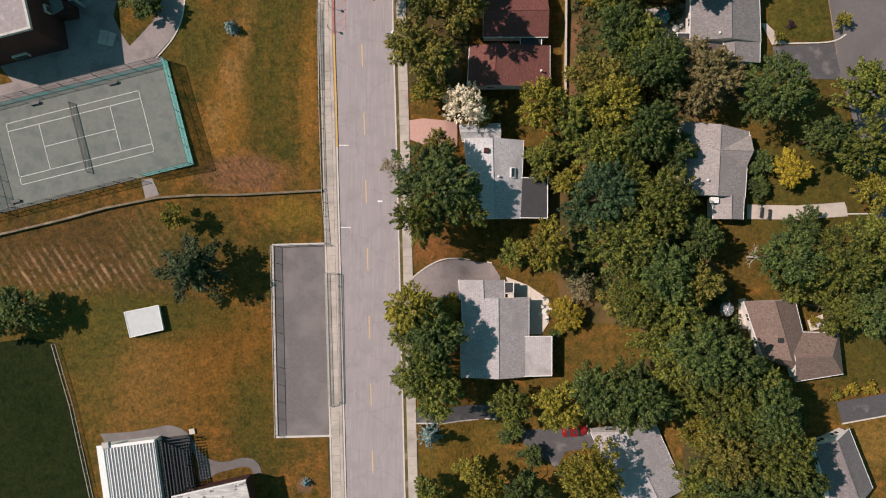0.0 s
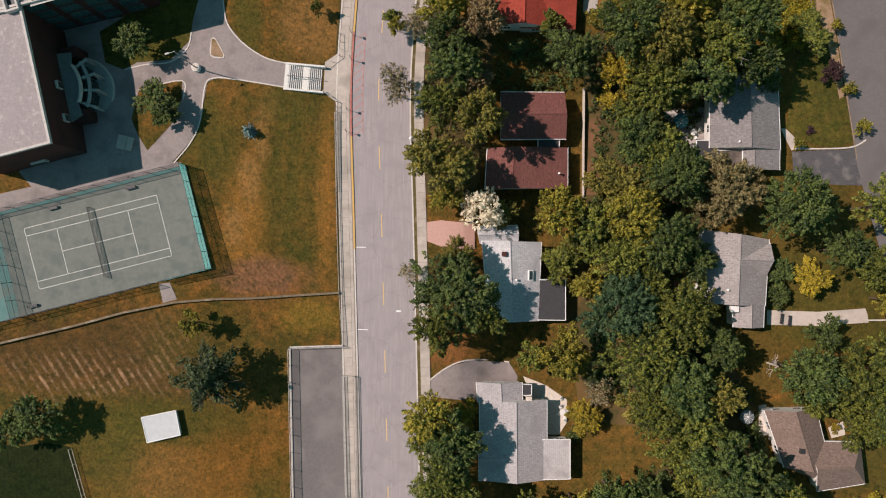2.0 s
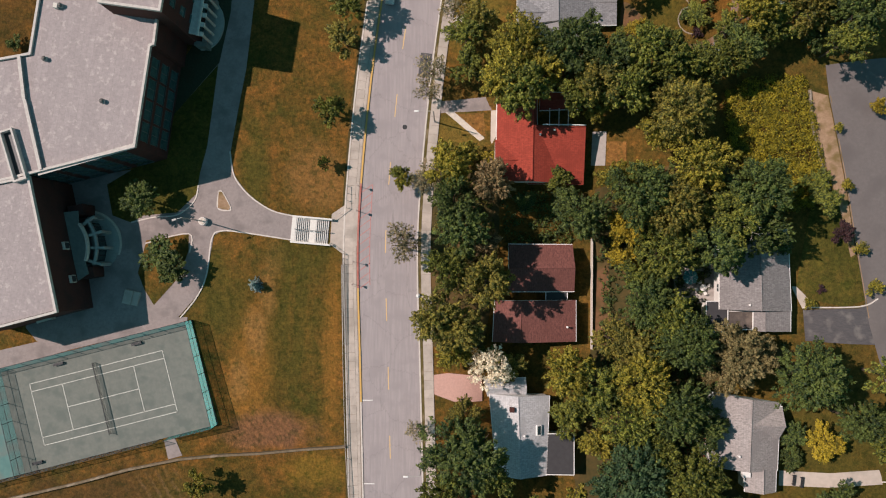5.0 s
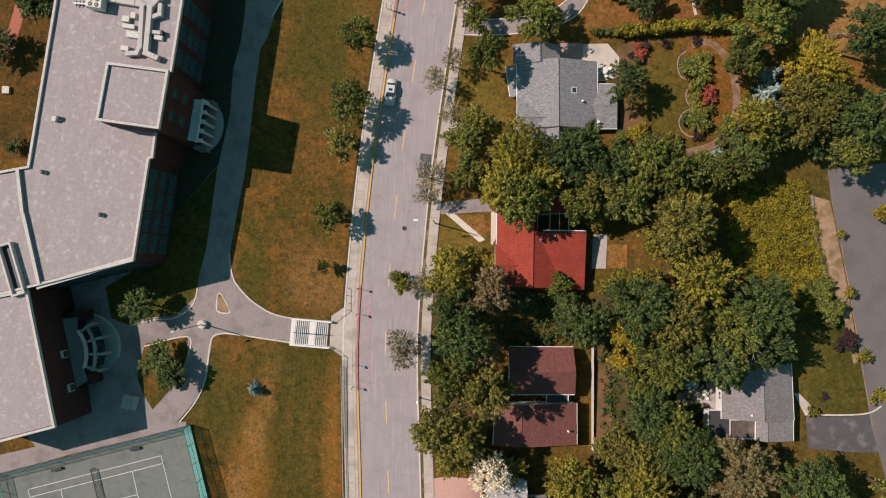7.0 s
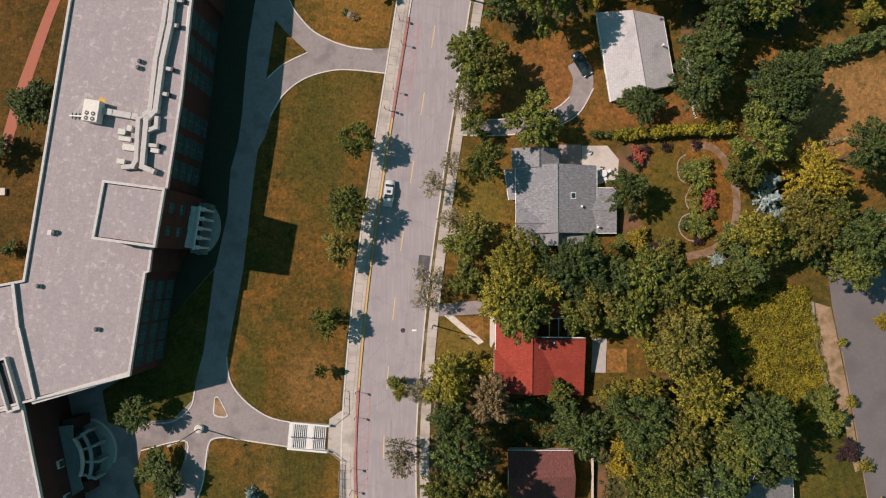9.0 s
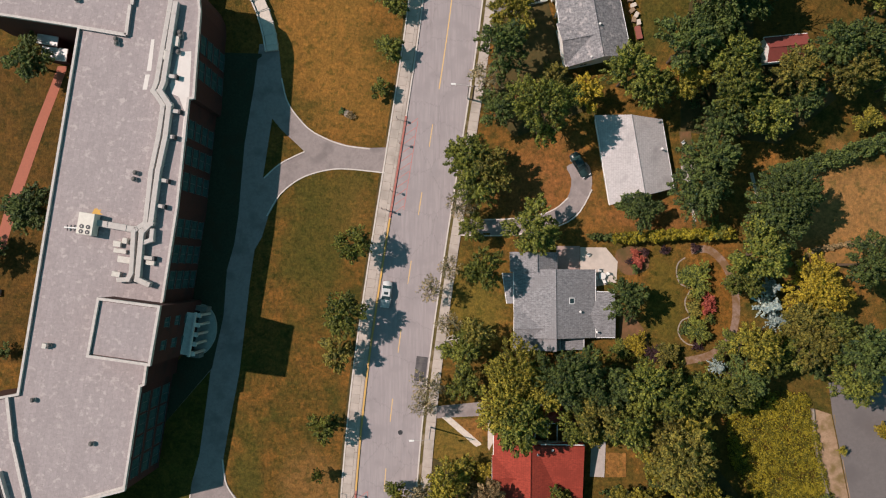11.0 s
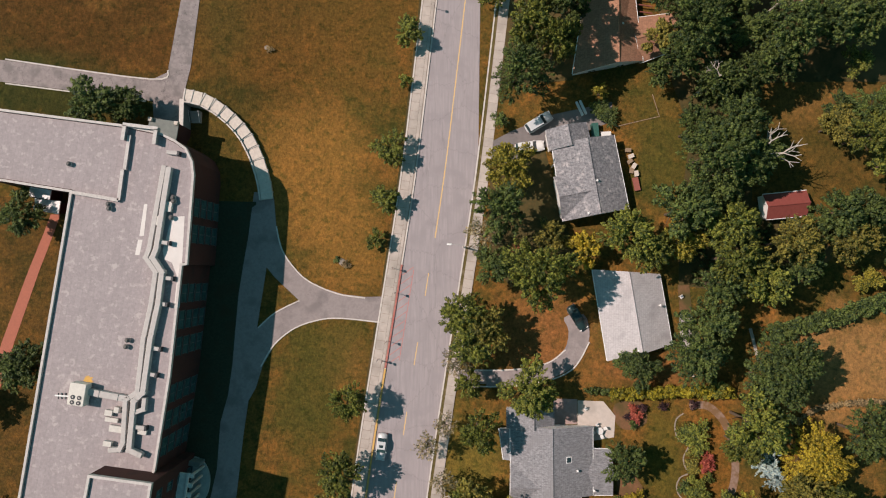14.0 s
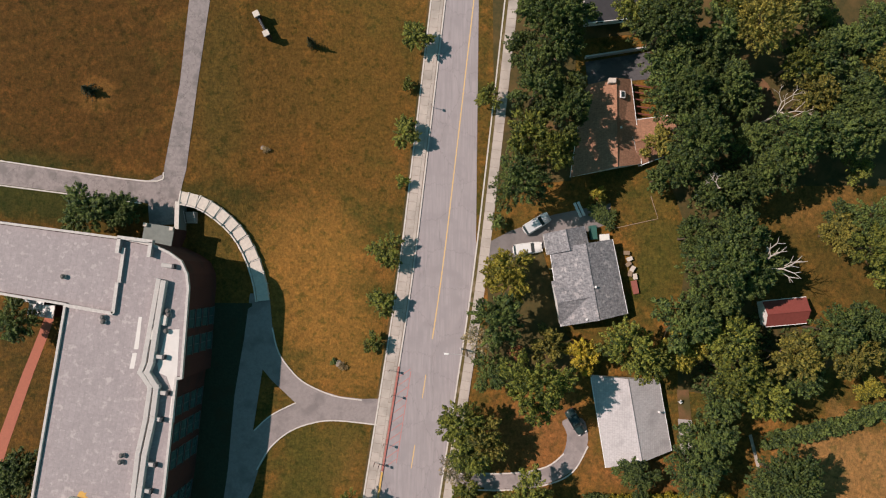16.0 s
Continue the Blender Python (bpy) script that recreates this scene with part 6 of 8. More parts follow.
WOOD_D = [
    ("yg", 23.9, -24.8, 4.6, 11.9),
    ("g", 15.8, -25.7, 3.9, 9.9),
    ("dk", 16.1, -31.7, 2.4, 4.0),
    ("dk", 19.9, -35.4, 2.2, 4.0),
    ("spr", 1.6, -31.7, 2.2, 5.0),
    ("yg", 28.4, -35.9, 5.9, 15.0),
    ("yg", 11.6, -40.9, 4.1, 10.4),
    ("g", 1.5, -40.2, 2.5, 6.5),
    ("dk", 18.3, -40.3, 4.7, 11.9),
    ("g", 49.5, -23.3, 5.2, 14.4),
]
WOOD_F = [
    ("dk", 54.4, -23.4, 5.5, 15.4),
    ("g", 56.2, -29.6, 6.2, 15.5),
    ("ol", 48.7, -30.5, 5.4, 14.9),
    ("dk", 52.0, -36.0, 6.2, 15.5),
    ("g", 45.9, -36.6, 4.8, 12.9),
    ("dk", 60.7, -34.1, 4.5, 12.4),
    ("g", 55.9, -20.7, 4.2, 11.4),
    ("yel", 73.2, -21.6, 1.2, 1.6),
    ("yel", 76.3, -21.3, 1.3, 1.7),
    ("yg", 70.6, -22.7, 1.1, 1.4),
    ("yel", 66.7, -10.0, 0.9, 1.2),
]
WOOD_E = [
    ("dk", 57.6, 0.8, 5.3, 14.9),
    ("g", 65.1, -0.4, 5.5, 15.4),
    ("g", 70.9, 3.2, 4.7, 12.9),
    ("dk", 71.2, -7.0, 5.0, 13.9),
    ("g", 66.7, -7.3, 4.2, 11.4),
    ("yel", 61.2, 15.0, 3.2, 5.0),
    ("yel", 60.7, 14.3, 1.5, 3.0),
    ("dk", 64.7, 20.0, 3.8, 10.4),
    ("g", 69.5, 18.1, 4.5, 12.4),
    ("yg", 72.6, 12.0, 3.5, 9.4),
    ("g", 70.0, 27.0, 4.7, 12.9),
    ("dk", 56.5, 16.3, 2.5, 4.0),
    ("dk", 56.8, 12.1, 1.9, 3.0),
    ("g", 60.5, -3.3, 3.7, 9.9),
    ("g", 22.9, 19.4, 2.6, 5.0),
]
FRONT = [
    ("yg", -2.0, -8.8, 4.6, 10.0),
    ("dk", 1.8, -12.1, 4.8, 10.0),
    ("g", -2.5, -12.8, 3.3, 8.0),
    ("g", 0.1, -19.2, 4.9, 11.0),
    ("g", 3.0, -23.1, 4.6, 10.0),
    ("yel", 4.2, -9.1, 2.4, 4.0),
    ("dk", 2.4, -15.9, 4.3, 10.0),
    ("dk", 23.8, -13.8, 1.4, 2.0),
]
WEST_TREES = [
    ("yg", -42.0, 5.9, 2.3, 5.5),
    ("pin", -38.1, -2.7, 6.7, 11.0),
    ("dk", -67.3, -9.7, 4.3, 8.0),
    ("dk", -72.0, -12.1, 3.8, 8.0),
    ("spr", -33.8, 39.0, 1.1, 2.4),
    ("spr", -20.2, -40.7, 0.9, 1.8),
    ("dk", -47.1, 41.9, 2.7, 5.0),
]
LAWN_TREES = [
    ("g", -16.7, 100.1, 3.3, 8.5),
    ("g", -17.9, 88.4, 4.1, 8.6),
    ("ol", -19.1, 81.9, 3.0, 6.5),
    ("g", -20.8, 69.4, 2.5, 7.0),
    ("g", -22.3, 60.8, 1.2, 4.0),
    ("dk", -52.9, 53.7, 3.4, 6.5),
    ("dk", -49.5, 44.6, 3.0, 4.5),
    ("spr", -34.2, 39.4, 1.2, 2.6),
    ("yg", -8.5, 57.7, 1.6, 5.0),
    ("pale", -8.5, 48.2, 2.9, 8.0),
    ("pale", -4.1, 57.9, 2.9, 7.0),
    ("dk", -71.6, 105.1, 4.0, 8.0),
    ("dk", -79.4, 98.3, 3.8, 5.0),
    ("dk", -77.1, 80.9, 1.4, 2.0),
]
LAWN_NORTH = [
    ("g", -6.2, 179.7, 2.7, 4.8),
    ("g", -7.5, 172.0, 1.3, 2.4),
    ("g", -7.8, 163.2, 2.8, 4.3),
    ("g", -8.3, 155.0, 1.3, 2.4),
    ("g", -10.7, 142.5, 2.9, 4.5),
    ("g", -11.3, 134.0, 2.6, 4.3),
    ("g", -12.7, 127.2, 1.8, 3.2),
    ("con", -61.8, 169.6, 1.5, 3.4),
    ("con", -24.5, 179.0, 1.1, 4.5),
    ("dk", -59.0, 148.9, 4.6, 8.5),
    ("dk", -54.0, 148.8, 3.3, 7.0),
    ("dk", -56.4, 148.0, 2.0, 2.4),
    ("dk", -71.5, 130.2, 3.9, 8.0),
    ("dk", -69.7, 105.2, 4.1, 8.0),
]
NORTH_A = [
    ("br", -18.2, 123.0, 0.8, 0.7),
    ("dk", -19.7, 123.7, 0.7, 0.6),
    ("br", -32.0, 160.3, 0.7, 0.6),
    ("dk", 16.0, 180.0, 5.2, 14.4),
    ("dk", 11.9, 176.6, 3.4, 8.9),
    ("g", 6.2, 169.4, 2.1, 5.5),
    ("dk", 14.0, 168.7, 4.7, 12.9),
    ("g", 13.1, 161.3, 4.7, 13.0),
    ("dk", 11.3, 154.3, 5.0, 13.7),
    ("dk", 8.2, 148.0, 1.5, 3.0),
    ("yg", 9.7, 139.7, 4.3, 9.0),
    ("dk", 8.0, 132.4, 4.6, 12.4),
    ("pale", 5.2, 128.4, 3.0, 8.0),
    ("ol", 16.5, 127.7, 3.0, 8.0),
    ("dk", 7.3, 122.9, 3.4, 8.9),
    ("g", 14.1, 121.9, 5.6, 15.4),
    ("yel", 22.1, 126.1, 3.0, 7.0),
    ("g", 2.3, 115.0, 4.1, 9.0),
    ("ol", 6.0, 112.7, 3.8, 9.0),
    ("rust", 11.6, 125.9, 1.3, 3.0),
]
NORTH_B = [
    ("g", 28.6, 128.2, 4.4, 11.9),
    ("g", 32.4, 125.5, 3.7, 9.9),
    ("dk", 37.1, 132.1, 4.7, 12.9),
    ("yg", 37.8, 127.2, 3.5, 9.4),
    ("dk", 40.5, 135.2, 4.1, 11.2),
    ("g", 44.2, 129.5, 4.3, 11.9),
    ("g", 44.8, 124.7, 4.6, 12.9),
    ("ol", 53.4, 127.2, 4.4, 12.4),
    ("g", 49.3, 120.8, 4.1, 11.4),
    ("dk", 43.6, 120.5, 3.8, 10.4),
    ("dk", 41.6, 114.2, 4.4, 10.0),
    ("dk", 29.9, 107.5, 2.3, 5.0),
    ("dk", 52.9, 108.4, 5.2, 12.0),
    ("dk", 59.7, 131.2, 4.2, 11.9),
    ("ol", 62.4, 128.0, 4.2, 10.5),
    ("dk", 64.4, 132.5, 3.7, 10.4),
    ("yg", 67.7, 121.5, 2.4, 4.0),
    ("dk", 70.6, 126.8, 3.4, 8.0),
    ("g", 71.0, 140.0, 3.8, 9.0),
    ("dk", 68.0, 148.6, 3.6, 8.5),
]
NORTH_C = [
    ("dk", 41.7, 141.0, 5.5, 15.4),
    ("dk", 44.8, 145.5, 4.6, 12.9),
    ("dk", 47.6, 140.2, 4.3, 11.9),
    ("dk", 39.4, 145.5, 3.8, 10.4),
    ("dk", 42.9, 152.8, 3.8, 10.4),
    ("dk", 36.6, 156.6, 3.8, 11.4),
    ("dk", 38.3, 160.4, 5.5, 15.4),
    ("dk", 36.9, 167.8, 5.0, 13.9),
    ("dk", 34.0, 178.4, 5.7, 15.5),
    ("dk", 40.1, 173.7, 4.1, 11.2),
    ("ol", 48.1, 178.1, 5.4, 15.4),
    ("g", 44.7, 182.6, 3.8, 10.4),
    ("dk", 53.1, 160.5, 4.9, 13.9),
    ("dk", 59.6, 161.6, 4.2, 11.9),
    ("dk", 63.3, 167.0, 4.6, 11.0),
    ("dk", 66.0, 177.9, 3.9, 10.9),
]
NORTH_D = [
    ("g", 66.2, 156.9, 2.4, 5.0),
    ("dk", 63.0, 149.6, 2.6, 5.0),
    ("g", 65.8, 144.0, 3.7, 10.4),
    ("ol", 61.5, 146.2, 3.4, 8.0),
    ("dk", 34.2, 155.2, 2.4, 7.0),
    ("yg", 25.1, 152.8, 1.4, 4.0),
    ("dk", 65.7, 162.5, 4.1, 11.4),
    ("dk", 48.2, 153.7, 3.6, 9.9),
    ("dk", 25.2, 150.2, 1.7, 1.8),
    ("dk", 26.6, 149.0, 1.7, 1.8),
]
MID_A = [
    ("g", 13.1, 102.7, 4.7, 9.0),
    ("g", 5.0, 96.0, 3.5, 12.5),
    ("g", 4.0, 110.8, 4.4, 9.0),
    ("pale", 1.4, 106.8, 2.9, 7.0),
    ("dk", 31.5, 106.6, 3.2, 6.0),
    ("dk", 28.8, 92.1, 3.6, 8.0),
    ("dk", 39.8, 109.4, 5.1, 10.0),
    ("dk", 51.0, 105.7, 5.6, 11.0),
    ("g", 47.9, 99.1, 4.7, 12.9),
    ("g", 46.3, 95.1, 3.5, 9.4),
    ("yel", 57.6, 94.1, 5.0, 9.0),
    ("yg", 48.0, 84.8, 4.0, 10.9),
    ("ol", 55.6, 89.0, 3.6, 9.9),
    ("ol", 57.2, 85.3, 3.8, 10.4),
    ("g", 54.8, 84.0, 3.5, 8.4),
    ("g", 50.2, 82.4, 3.5, 9.4),
    ("dk", 46.6, 79.2, 3.5, 9.9),
]
MID_B = [
    ("dk", 65.2, 97.7, 4.3, 11.9),
    ("dk", 63.9, 84.2, 4.6, 12.9),
    ("g", 62.7, 79.5, 3.8, 10.4),
    ("g", 40.6, 95.6, 2.6, 2.8),
    ("ol", 39.1, 95.9, 1.3, 1.6),
    ("g", 41.0, 86.3, 2.2, 2.6),
    ("dk", 39.2, 86.7, 1.2, 2.0),
    ("red", 43.0, 91.2, 1.3, 1.8),
    ("red", 43.0, 90.1, 1.2, 1.6),
    ("red", 31.0, 99.3, 0.9, 1.4),
    ("pur", 32.7, 99.4, 0.8, 1.3),
    ("red", 31.7, 97.8, 1.2, 1.5),
    ("pur", 30.3, 97.8, 0.8, 1.2),
]
GARDEN_SHRUBS = [
    ("dk", 31.2, 96.6, 0.9, 1.4),
    ("g", 41.4, 92.5, 1.2, 1.5),
    ("ol", 40.9, 90.1, 1.3, 1.2),
    ("g", 43.4, 88.3, 1.0, 1.4),
    ("pur", 41.4, 83.8, 1.0, 1.2),
    ("pur", 36.0, 99.9, 0.9, 1.2),
    ("pur", 41.0, 100.3, 0.9, 1.2),
    ("yel", 30.9, 84.3, 1.9, 2.6),
    ("pur", 34.2, 82.6, 1.7, 2.0),
    ("ltb", 52.6, 93.8, 1.9, 5.5),
    ("ltb", 52.4, 90.7, 2.2, 6.0),
    ("ltb", 54.1, 88.3, 1.8, 5.0),
    ("ltb", 44.6, 80.4, 1.6, 3.2),
    ("ol", 51.2, 97.9, 1.3, 2.0),
]
MID_C = [
    ("yg", 10.9, 79.7, 5.2, 11.0),
    ("yg", 9.0, 74.0, 5.4, 12.0),
    ("yg", 14.7, 76.0, 4.3, 10.0),
    ("dk", 19.0, 79.2, 5.7, 12.0),
    ("dk", 24.6, 77.4, 4.8, 11.0),
    ("g", 30.7, 78.3, 4.4, 11.9),
    ("g", 35.2, 76.6, 4.2, 11.4),
    ("g", 40.0, 77.1, 3.5, 9.4),
    ("ol", 23.7, 73.2, 4.2, 11.4),
    ("ol", 4.3, 85.5, 3.0, 8.0),
    ("g", 2.0, 82.6, 3.4, 8.0),
    ("pale", -0.4, 87.0, 2.5, 6.5),
    ("pale", -3.7, 76.3, 2.9, 7.5),
    ("pale", -3.4, 92.8, 2.5, 6.5),
    ("yg", 34.0, 66.4, 3.9, 9.0),
    ("yg", 37.5, 70.7, 4.8, 9.0),
    ("g", 44.3, 77.1, 3.7, 9.9),
]
EDGE = [
    ("g", 60.0, 57.4, 2.4, 3.6),
    ("g", 61.4, 54.8, 2.8, 4.0),
    ("pur", 64.7, 49.6, 1.9, 3.0),
    ("yg", 67.9, 47.0, 1.3, 2.2),
    ("yg", 70.2, 40.7, 1.4, 2.4),
    ("pur", 62.0, 40.2, 0.8, 0.8),
    ("yg", 1.8, 62.0, 2.9, 5.0),
    ("yel", 5.8, 61.5, 2.0, 3.0),
    ("br", 6.6, 58.8, 2.9, 7.0),
    ("yg", 64.2, 67.3, 0.8, 2.0),
    ("yel", 70.7, 70.9, 1.5, 2.5),
    ("yg", 65.5, 57.6, 1.1, 2.5),
    ("yg", 59.8, 37.9, 1.1, 2.0),
]
FILL_A = [
    ("dk", 18.4, 164.8, 4.2, 14.0),
    ("g", 17.1, 158.9, 3.8, 14.0),
    ("dk", 19.0, 169.3, 3.3, 12.0),
    ("dk", 17.1, 175.7, 4.2, 13.0),
    ("dk", 19.3, 180.3, 3.6, 13.0),
    ("dk", 14.0, 183.1, 4.2, 11.4),
    ("dk", 35.4, 168.9, 4.7, 12.9),
    ("dk", 44.5, 170.0, 4.0, 10.9),
    ("dk", 48.3, 160.6, 3.4, 9.4),
    ("dk", 58.0, 173.3, 4.2, 11.9),
    ("dk", 62.3, 163.9, 4.1, 11.4),
    ("dk", 55.6, 182.0, 4.1, 11.4),
    ("dk", 43.5, 178.2, 4.1, 11.4),
]
FILL_E = [
    ("dk", 31.2, 180.7, 2.4, 6.0),
    ("ol", 34.2, 160.9, 2.8, 7.5),
    ("dk", 34.6, 172.7, 4.5, 12.4),
    ("dk", 46.7, 167.6, 3.8, 9.0),
    ("ol", 57.4, 167.6, 3.9, 10.9),
    ("dk", 63.0, 175.2, 3.9, 10.9),
    ("dk", 44.5, 136.6, 3.8, 10.4),
    ("g", 55.6, 173.4, 4.1, 11.4),
    ("g", 30.2, 182.1, 4.3, 11.9),
    ("g", 61.1, 181.1, 2.8, 5.0),
    ("dk", 51.4, 156.4, 3.9, 10.9),
    ("ol", 67.7, 171.6, 3.9, 10.9),
    ("dk", 55.7, 124.3, 3.6, 9.9),
]
FILL_B = [
    ("yg", 31.6, 58.6, 3.2, 8.0),
    ("yg", 24.2, 70.0, 2.6, 7.4),
    ("dk", 44.9, 49.2, 3.2, 8.4),
    ("dk", 53.4, 48.0, 2.2, 6.0),
    ("g", 42.0, 53.6, 4.0, 10.9),
    ("ol", 27.6, 31.3, 3.9, 9.9),
    ("g", 20.6, 17.2, 3.0, 6.0),
    ("g", 33.6, 13.5, 4.9, 12.9),
    ("dk", 41.7, 17.5, 3.7, 9.9),
    ("yg", 25.4, 13.5, 3.0, 7.0),
]
FILL_C = [
    ("dk", 45.9, 3.8, 3.7, 9.9),
    ("g", 44.0, -21.4, 4.1, 10.9),
    ("g", 39.4, -12.4, 3.8, 9.9),
    ("yg", 46.0, -28.3, 3.4, 8.0),
    ("yg", 8.7, -38.2, 2.6, 4.0),
    ("dk", 62.8, 5.9, 2.8, 6.0),
    ("g", 74.5, -1.3, 3.6, 9.9),
]
FILL_D = [
    ("g", 45.8, 84.0, 2.5, 4.0),
    ("g", 44.1, 103.1, 2.1, 3.0),
    ("g", 60.7, 87.2, 3.6, 9.9),
    ("dk", 58.8, 82.2, 2.6, 6.5),
    ("dk", 13.2, 54.7, 1.8, 3.0),
    ("dk", 19.1, 54.9, 2.5, 6.0),
    ("dk", 16.6, 48.4, 1.2, 2.0),
    ("g", 2.6, 77.4, 2.9, 7.0),
    ("g", 28.6, 83.1, 1.7, 2.0),
    ("ol", 35.9, 82.6, 2.1, 3.0),
    ("yel", 60.8, 92.0, 3.7, 7.0),
    ("pale", -0.6, 96.3, 2.3, 6.0),
    ("g", 3.2, 103.2, 2.5, 6.0),
    ("ol", 35.4, 69.7, 4.0, 10.9),
]
for row in WOOD_F + GARDEN_SHRUBS + FILL_E + FILL_A + FILL_B + FILL_C + FILL_D + ROADSIDE + BLOSSOM + WOOD_A + WOOD_B + WOOD_C + WOOD_D + WOOD_E + FRONT + WEST_TREES + LAWN_TREES + LAWN_NORTH + NORTH_A + NORTH_B + NORTH_C + NORTH_D + MID_A + MID_B + MID_C + EDGE:
    plant(*row)


# ---- on the school roof ----
def on_roof(name, label, category, x, y, z=ROOF_Z + 0.12, turn=0.0):
    return thing(name, x, y, z, label, category, turn=turn)


def duct(label, line, wide, tall, z=ROOF_Z + 0.35):
    """A square sheet-metal duct on short feet, in flanged lengths."""
    x0, y0 = line[0]
    t = thing("roof_duct", x0, y0, z - 0.25, label, "duct")
    for i, ((ax, ay), (bx, by)) in enumerate(zip(line, line[1:])):
        length = math.dist((ax, ay), (bx, by))
        ang = math.degrees(math.atan2(by - ay, bx - ax))
        m = pose(ax - x0, ay - y0, 0.25, 0, 0, ang)
        part("duct_length", box(-wide / 2, length + wide / 2, -wide / 2, wide / 2, 0, tall + 0.02 * (i % 3), m, 0.06), METAL, t)
        k = 1.5
        while k < length:
            part("flange", box(k - 0.04, k + 0.04, -wide / 2 - 0.05, wide / 2 + 0.05, -0.03, tall + 0.075, m), METAL, t)
            part("foot", box(k - 0.08, k + 0.08, -wide / 2, wide / 2, -0.27, 0.0, m), METAL_DARK, t)
            k += 3.0
    return t


duct("long grey sheet-metal duct on the flat roof", [(-44.7, 137.4), (-46.6, 124.8), (-47.1, 123.4), (-45.5, 121.2), (-46.1, 116.1), (-47.1, 110.9)] + [(-47.8, 102.7), (-49.6, 101.5), (-49.8, 94.9), (-50.3, 93.9), (-51.7, 93.8)], 0.75, 0.8)
duct("long grey sheet-metal duct on the flat roof", [(-43.9, 137.1), (-45.5, 124.8), (-46.0, 123.4), (-44.5, 121.2), (-45.0, 116.1), (-46.0, 110.9)] + [(-46.9, 102.7), (-48.3, 101.3), (-48.8, 93.9), (-47.2, 93.2)], 0.85, 0.9)
duct("grey branch duct from the rooftop unit", [(-55.2, 102.6), (-49.8, 101.7)], 1.0, 0.8)
duct("short bent branch duct on the roof", [(-48.1, 99.6), (-46.8, 100.1), (-46.7, 101.5)], 0.7, 0.8)
for p, q in ([(-46.6, 109.6), (-44.7, 109.3)], [(-46.8, 105.6), (-45.2, 105.3)], [(-48.6, 97.4), (-46.6, 97.2)], [(-45.4, 125.9), (-43.8, 125.7)], [(-44.9, 120.4), (-43.1, 120.2)], [(-45.4, 116.4), (-43.9, 116.2)], [(-44.4, 139.9), (-42.7, 139.7)]):
    t = on_roof("exhaust_stub", "short grey exhaust stub beside the duct", "vent", *p)
    a = math.degrees(math.atan2(q[1] - p[1], q[0] - p[0]))
    part("pipe", box(0, math.dist(p, q), -0.3, 0.3, 0.2, 0.85, pose(0, 0, 0, 0, 0, a), 0.05), METAL, t)
    part("cowl", box(math.dist(p, q) - 0.05, math.dist(p, q) + 0.35, -0.38, 0.38, 0.0, 0.95, pose(0, 0, 0, 0, 0, a), 0.05), METAL_DARK, t)


def roof_unit():
    x, y = (-56.6, 102.4)
    t = on_roof("air_conditioner", "cream rooftop air-conditioning unit with four fans", "air conditioner", x, y, turn=-8)
    part("casing", box(-1.25, 1.25, -1.7, 1.7, 0.25, 2.0, None, 0.06), mat("cream painted casing", (0.62, 0.60, 0.54), (0.55, 0.53, 0.48), 0.5, 0.5), t)
    part("base_frame", box(-1.15, 1.15, -1.6, 1.6, 0.0, 0.25), METAL_DARK, t)
    for dx in (-0.5, 0.5):
        for dy in (-1.25, -0.45):
            f = part("fan_ring", rod((dx, dy, 1.98), (dx, dy, 2.06), 0.34, seg=14), METAL_DARK, t)
            part("fan_grille", rod((dx, dy, 2.06), (dx, dy, 2.09), 0.13, seg=8), METAL, f)
    x, y = (-59.9, 101.8)
    t = on_roof("pipe_stand", "small white pipe manifold on the roof", "pipes", x, y)
    part("pipe", rod((-0.9, 0.1, 0.35), (1.3, 0.0, 0.35), 0.14), METAL_WHITE, t)
    for dx in (-0.4, 0.2, 0.8):
        part("valve", rod((dx, -0.4, 0.35), (dx, 0.5, 0.35), 0.09), METAL_DARK, t)


roof_unit()


FAN_GREY = mat("weathered grey-brown fan hood", (0.15, 0.14, 0.135), (0.10, 0.095, 0.09), 0.3, 0.7)
PLANT = mat("chalky cream paint", (0.60, 0.575, 0.53), (0.50, 0.48, 0.44), 0.5, 0.7)


def roof_fan(x, y, s=0.8):
    t = on_roof("roof_fan", "round grey mushroom fan on a roof kerb", "vent", x, y)
    part("kerb", box(-0.4 * s, 0.4 * s, -0.4 * s, 0.4 * s, 0, 0.35, None, 0.03), METAL, t)
    part("neck", rod((0, 0, 0.35), (0, 0, 0.6), 0.3 * s, seg=10), METAL_DARK, t)
    part("hood", rod((0, 0, 0.6), (0, 0, 0.85), 0.5 * s, 0.22 * s, seg=12), FAN_GREY, t)


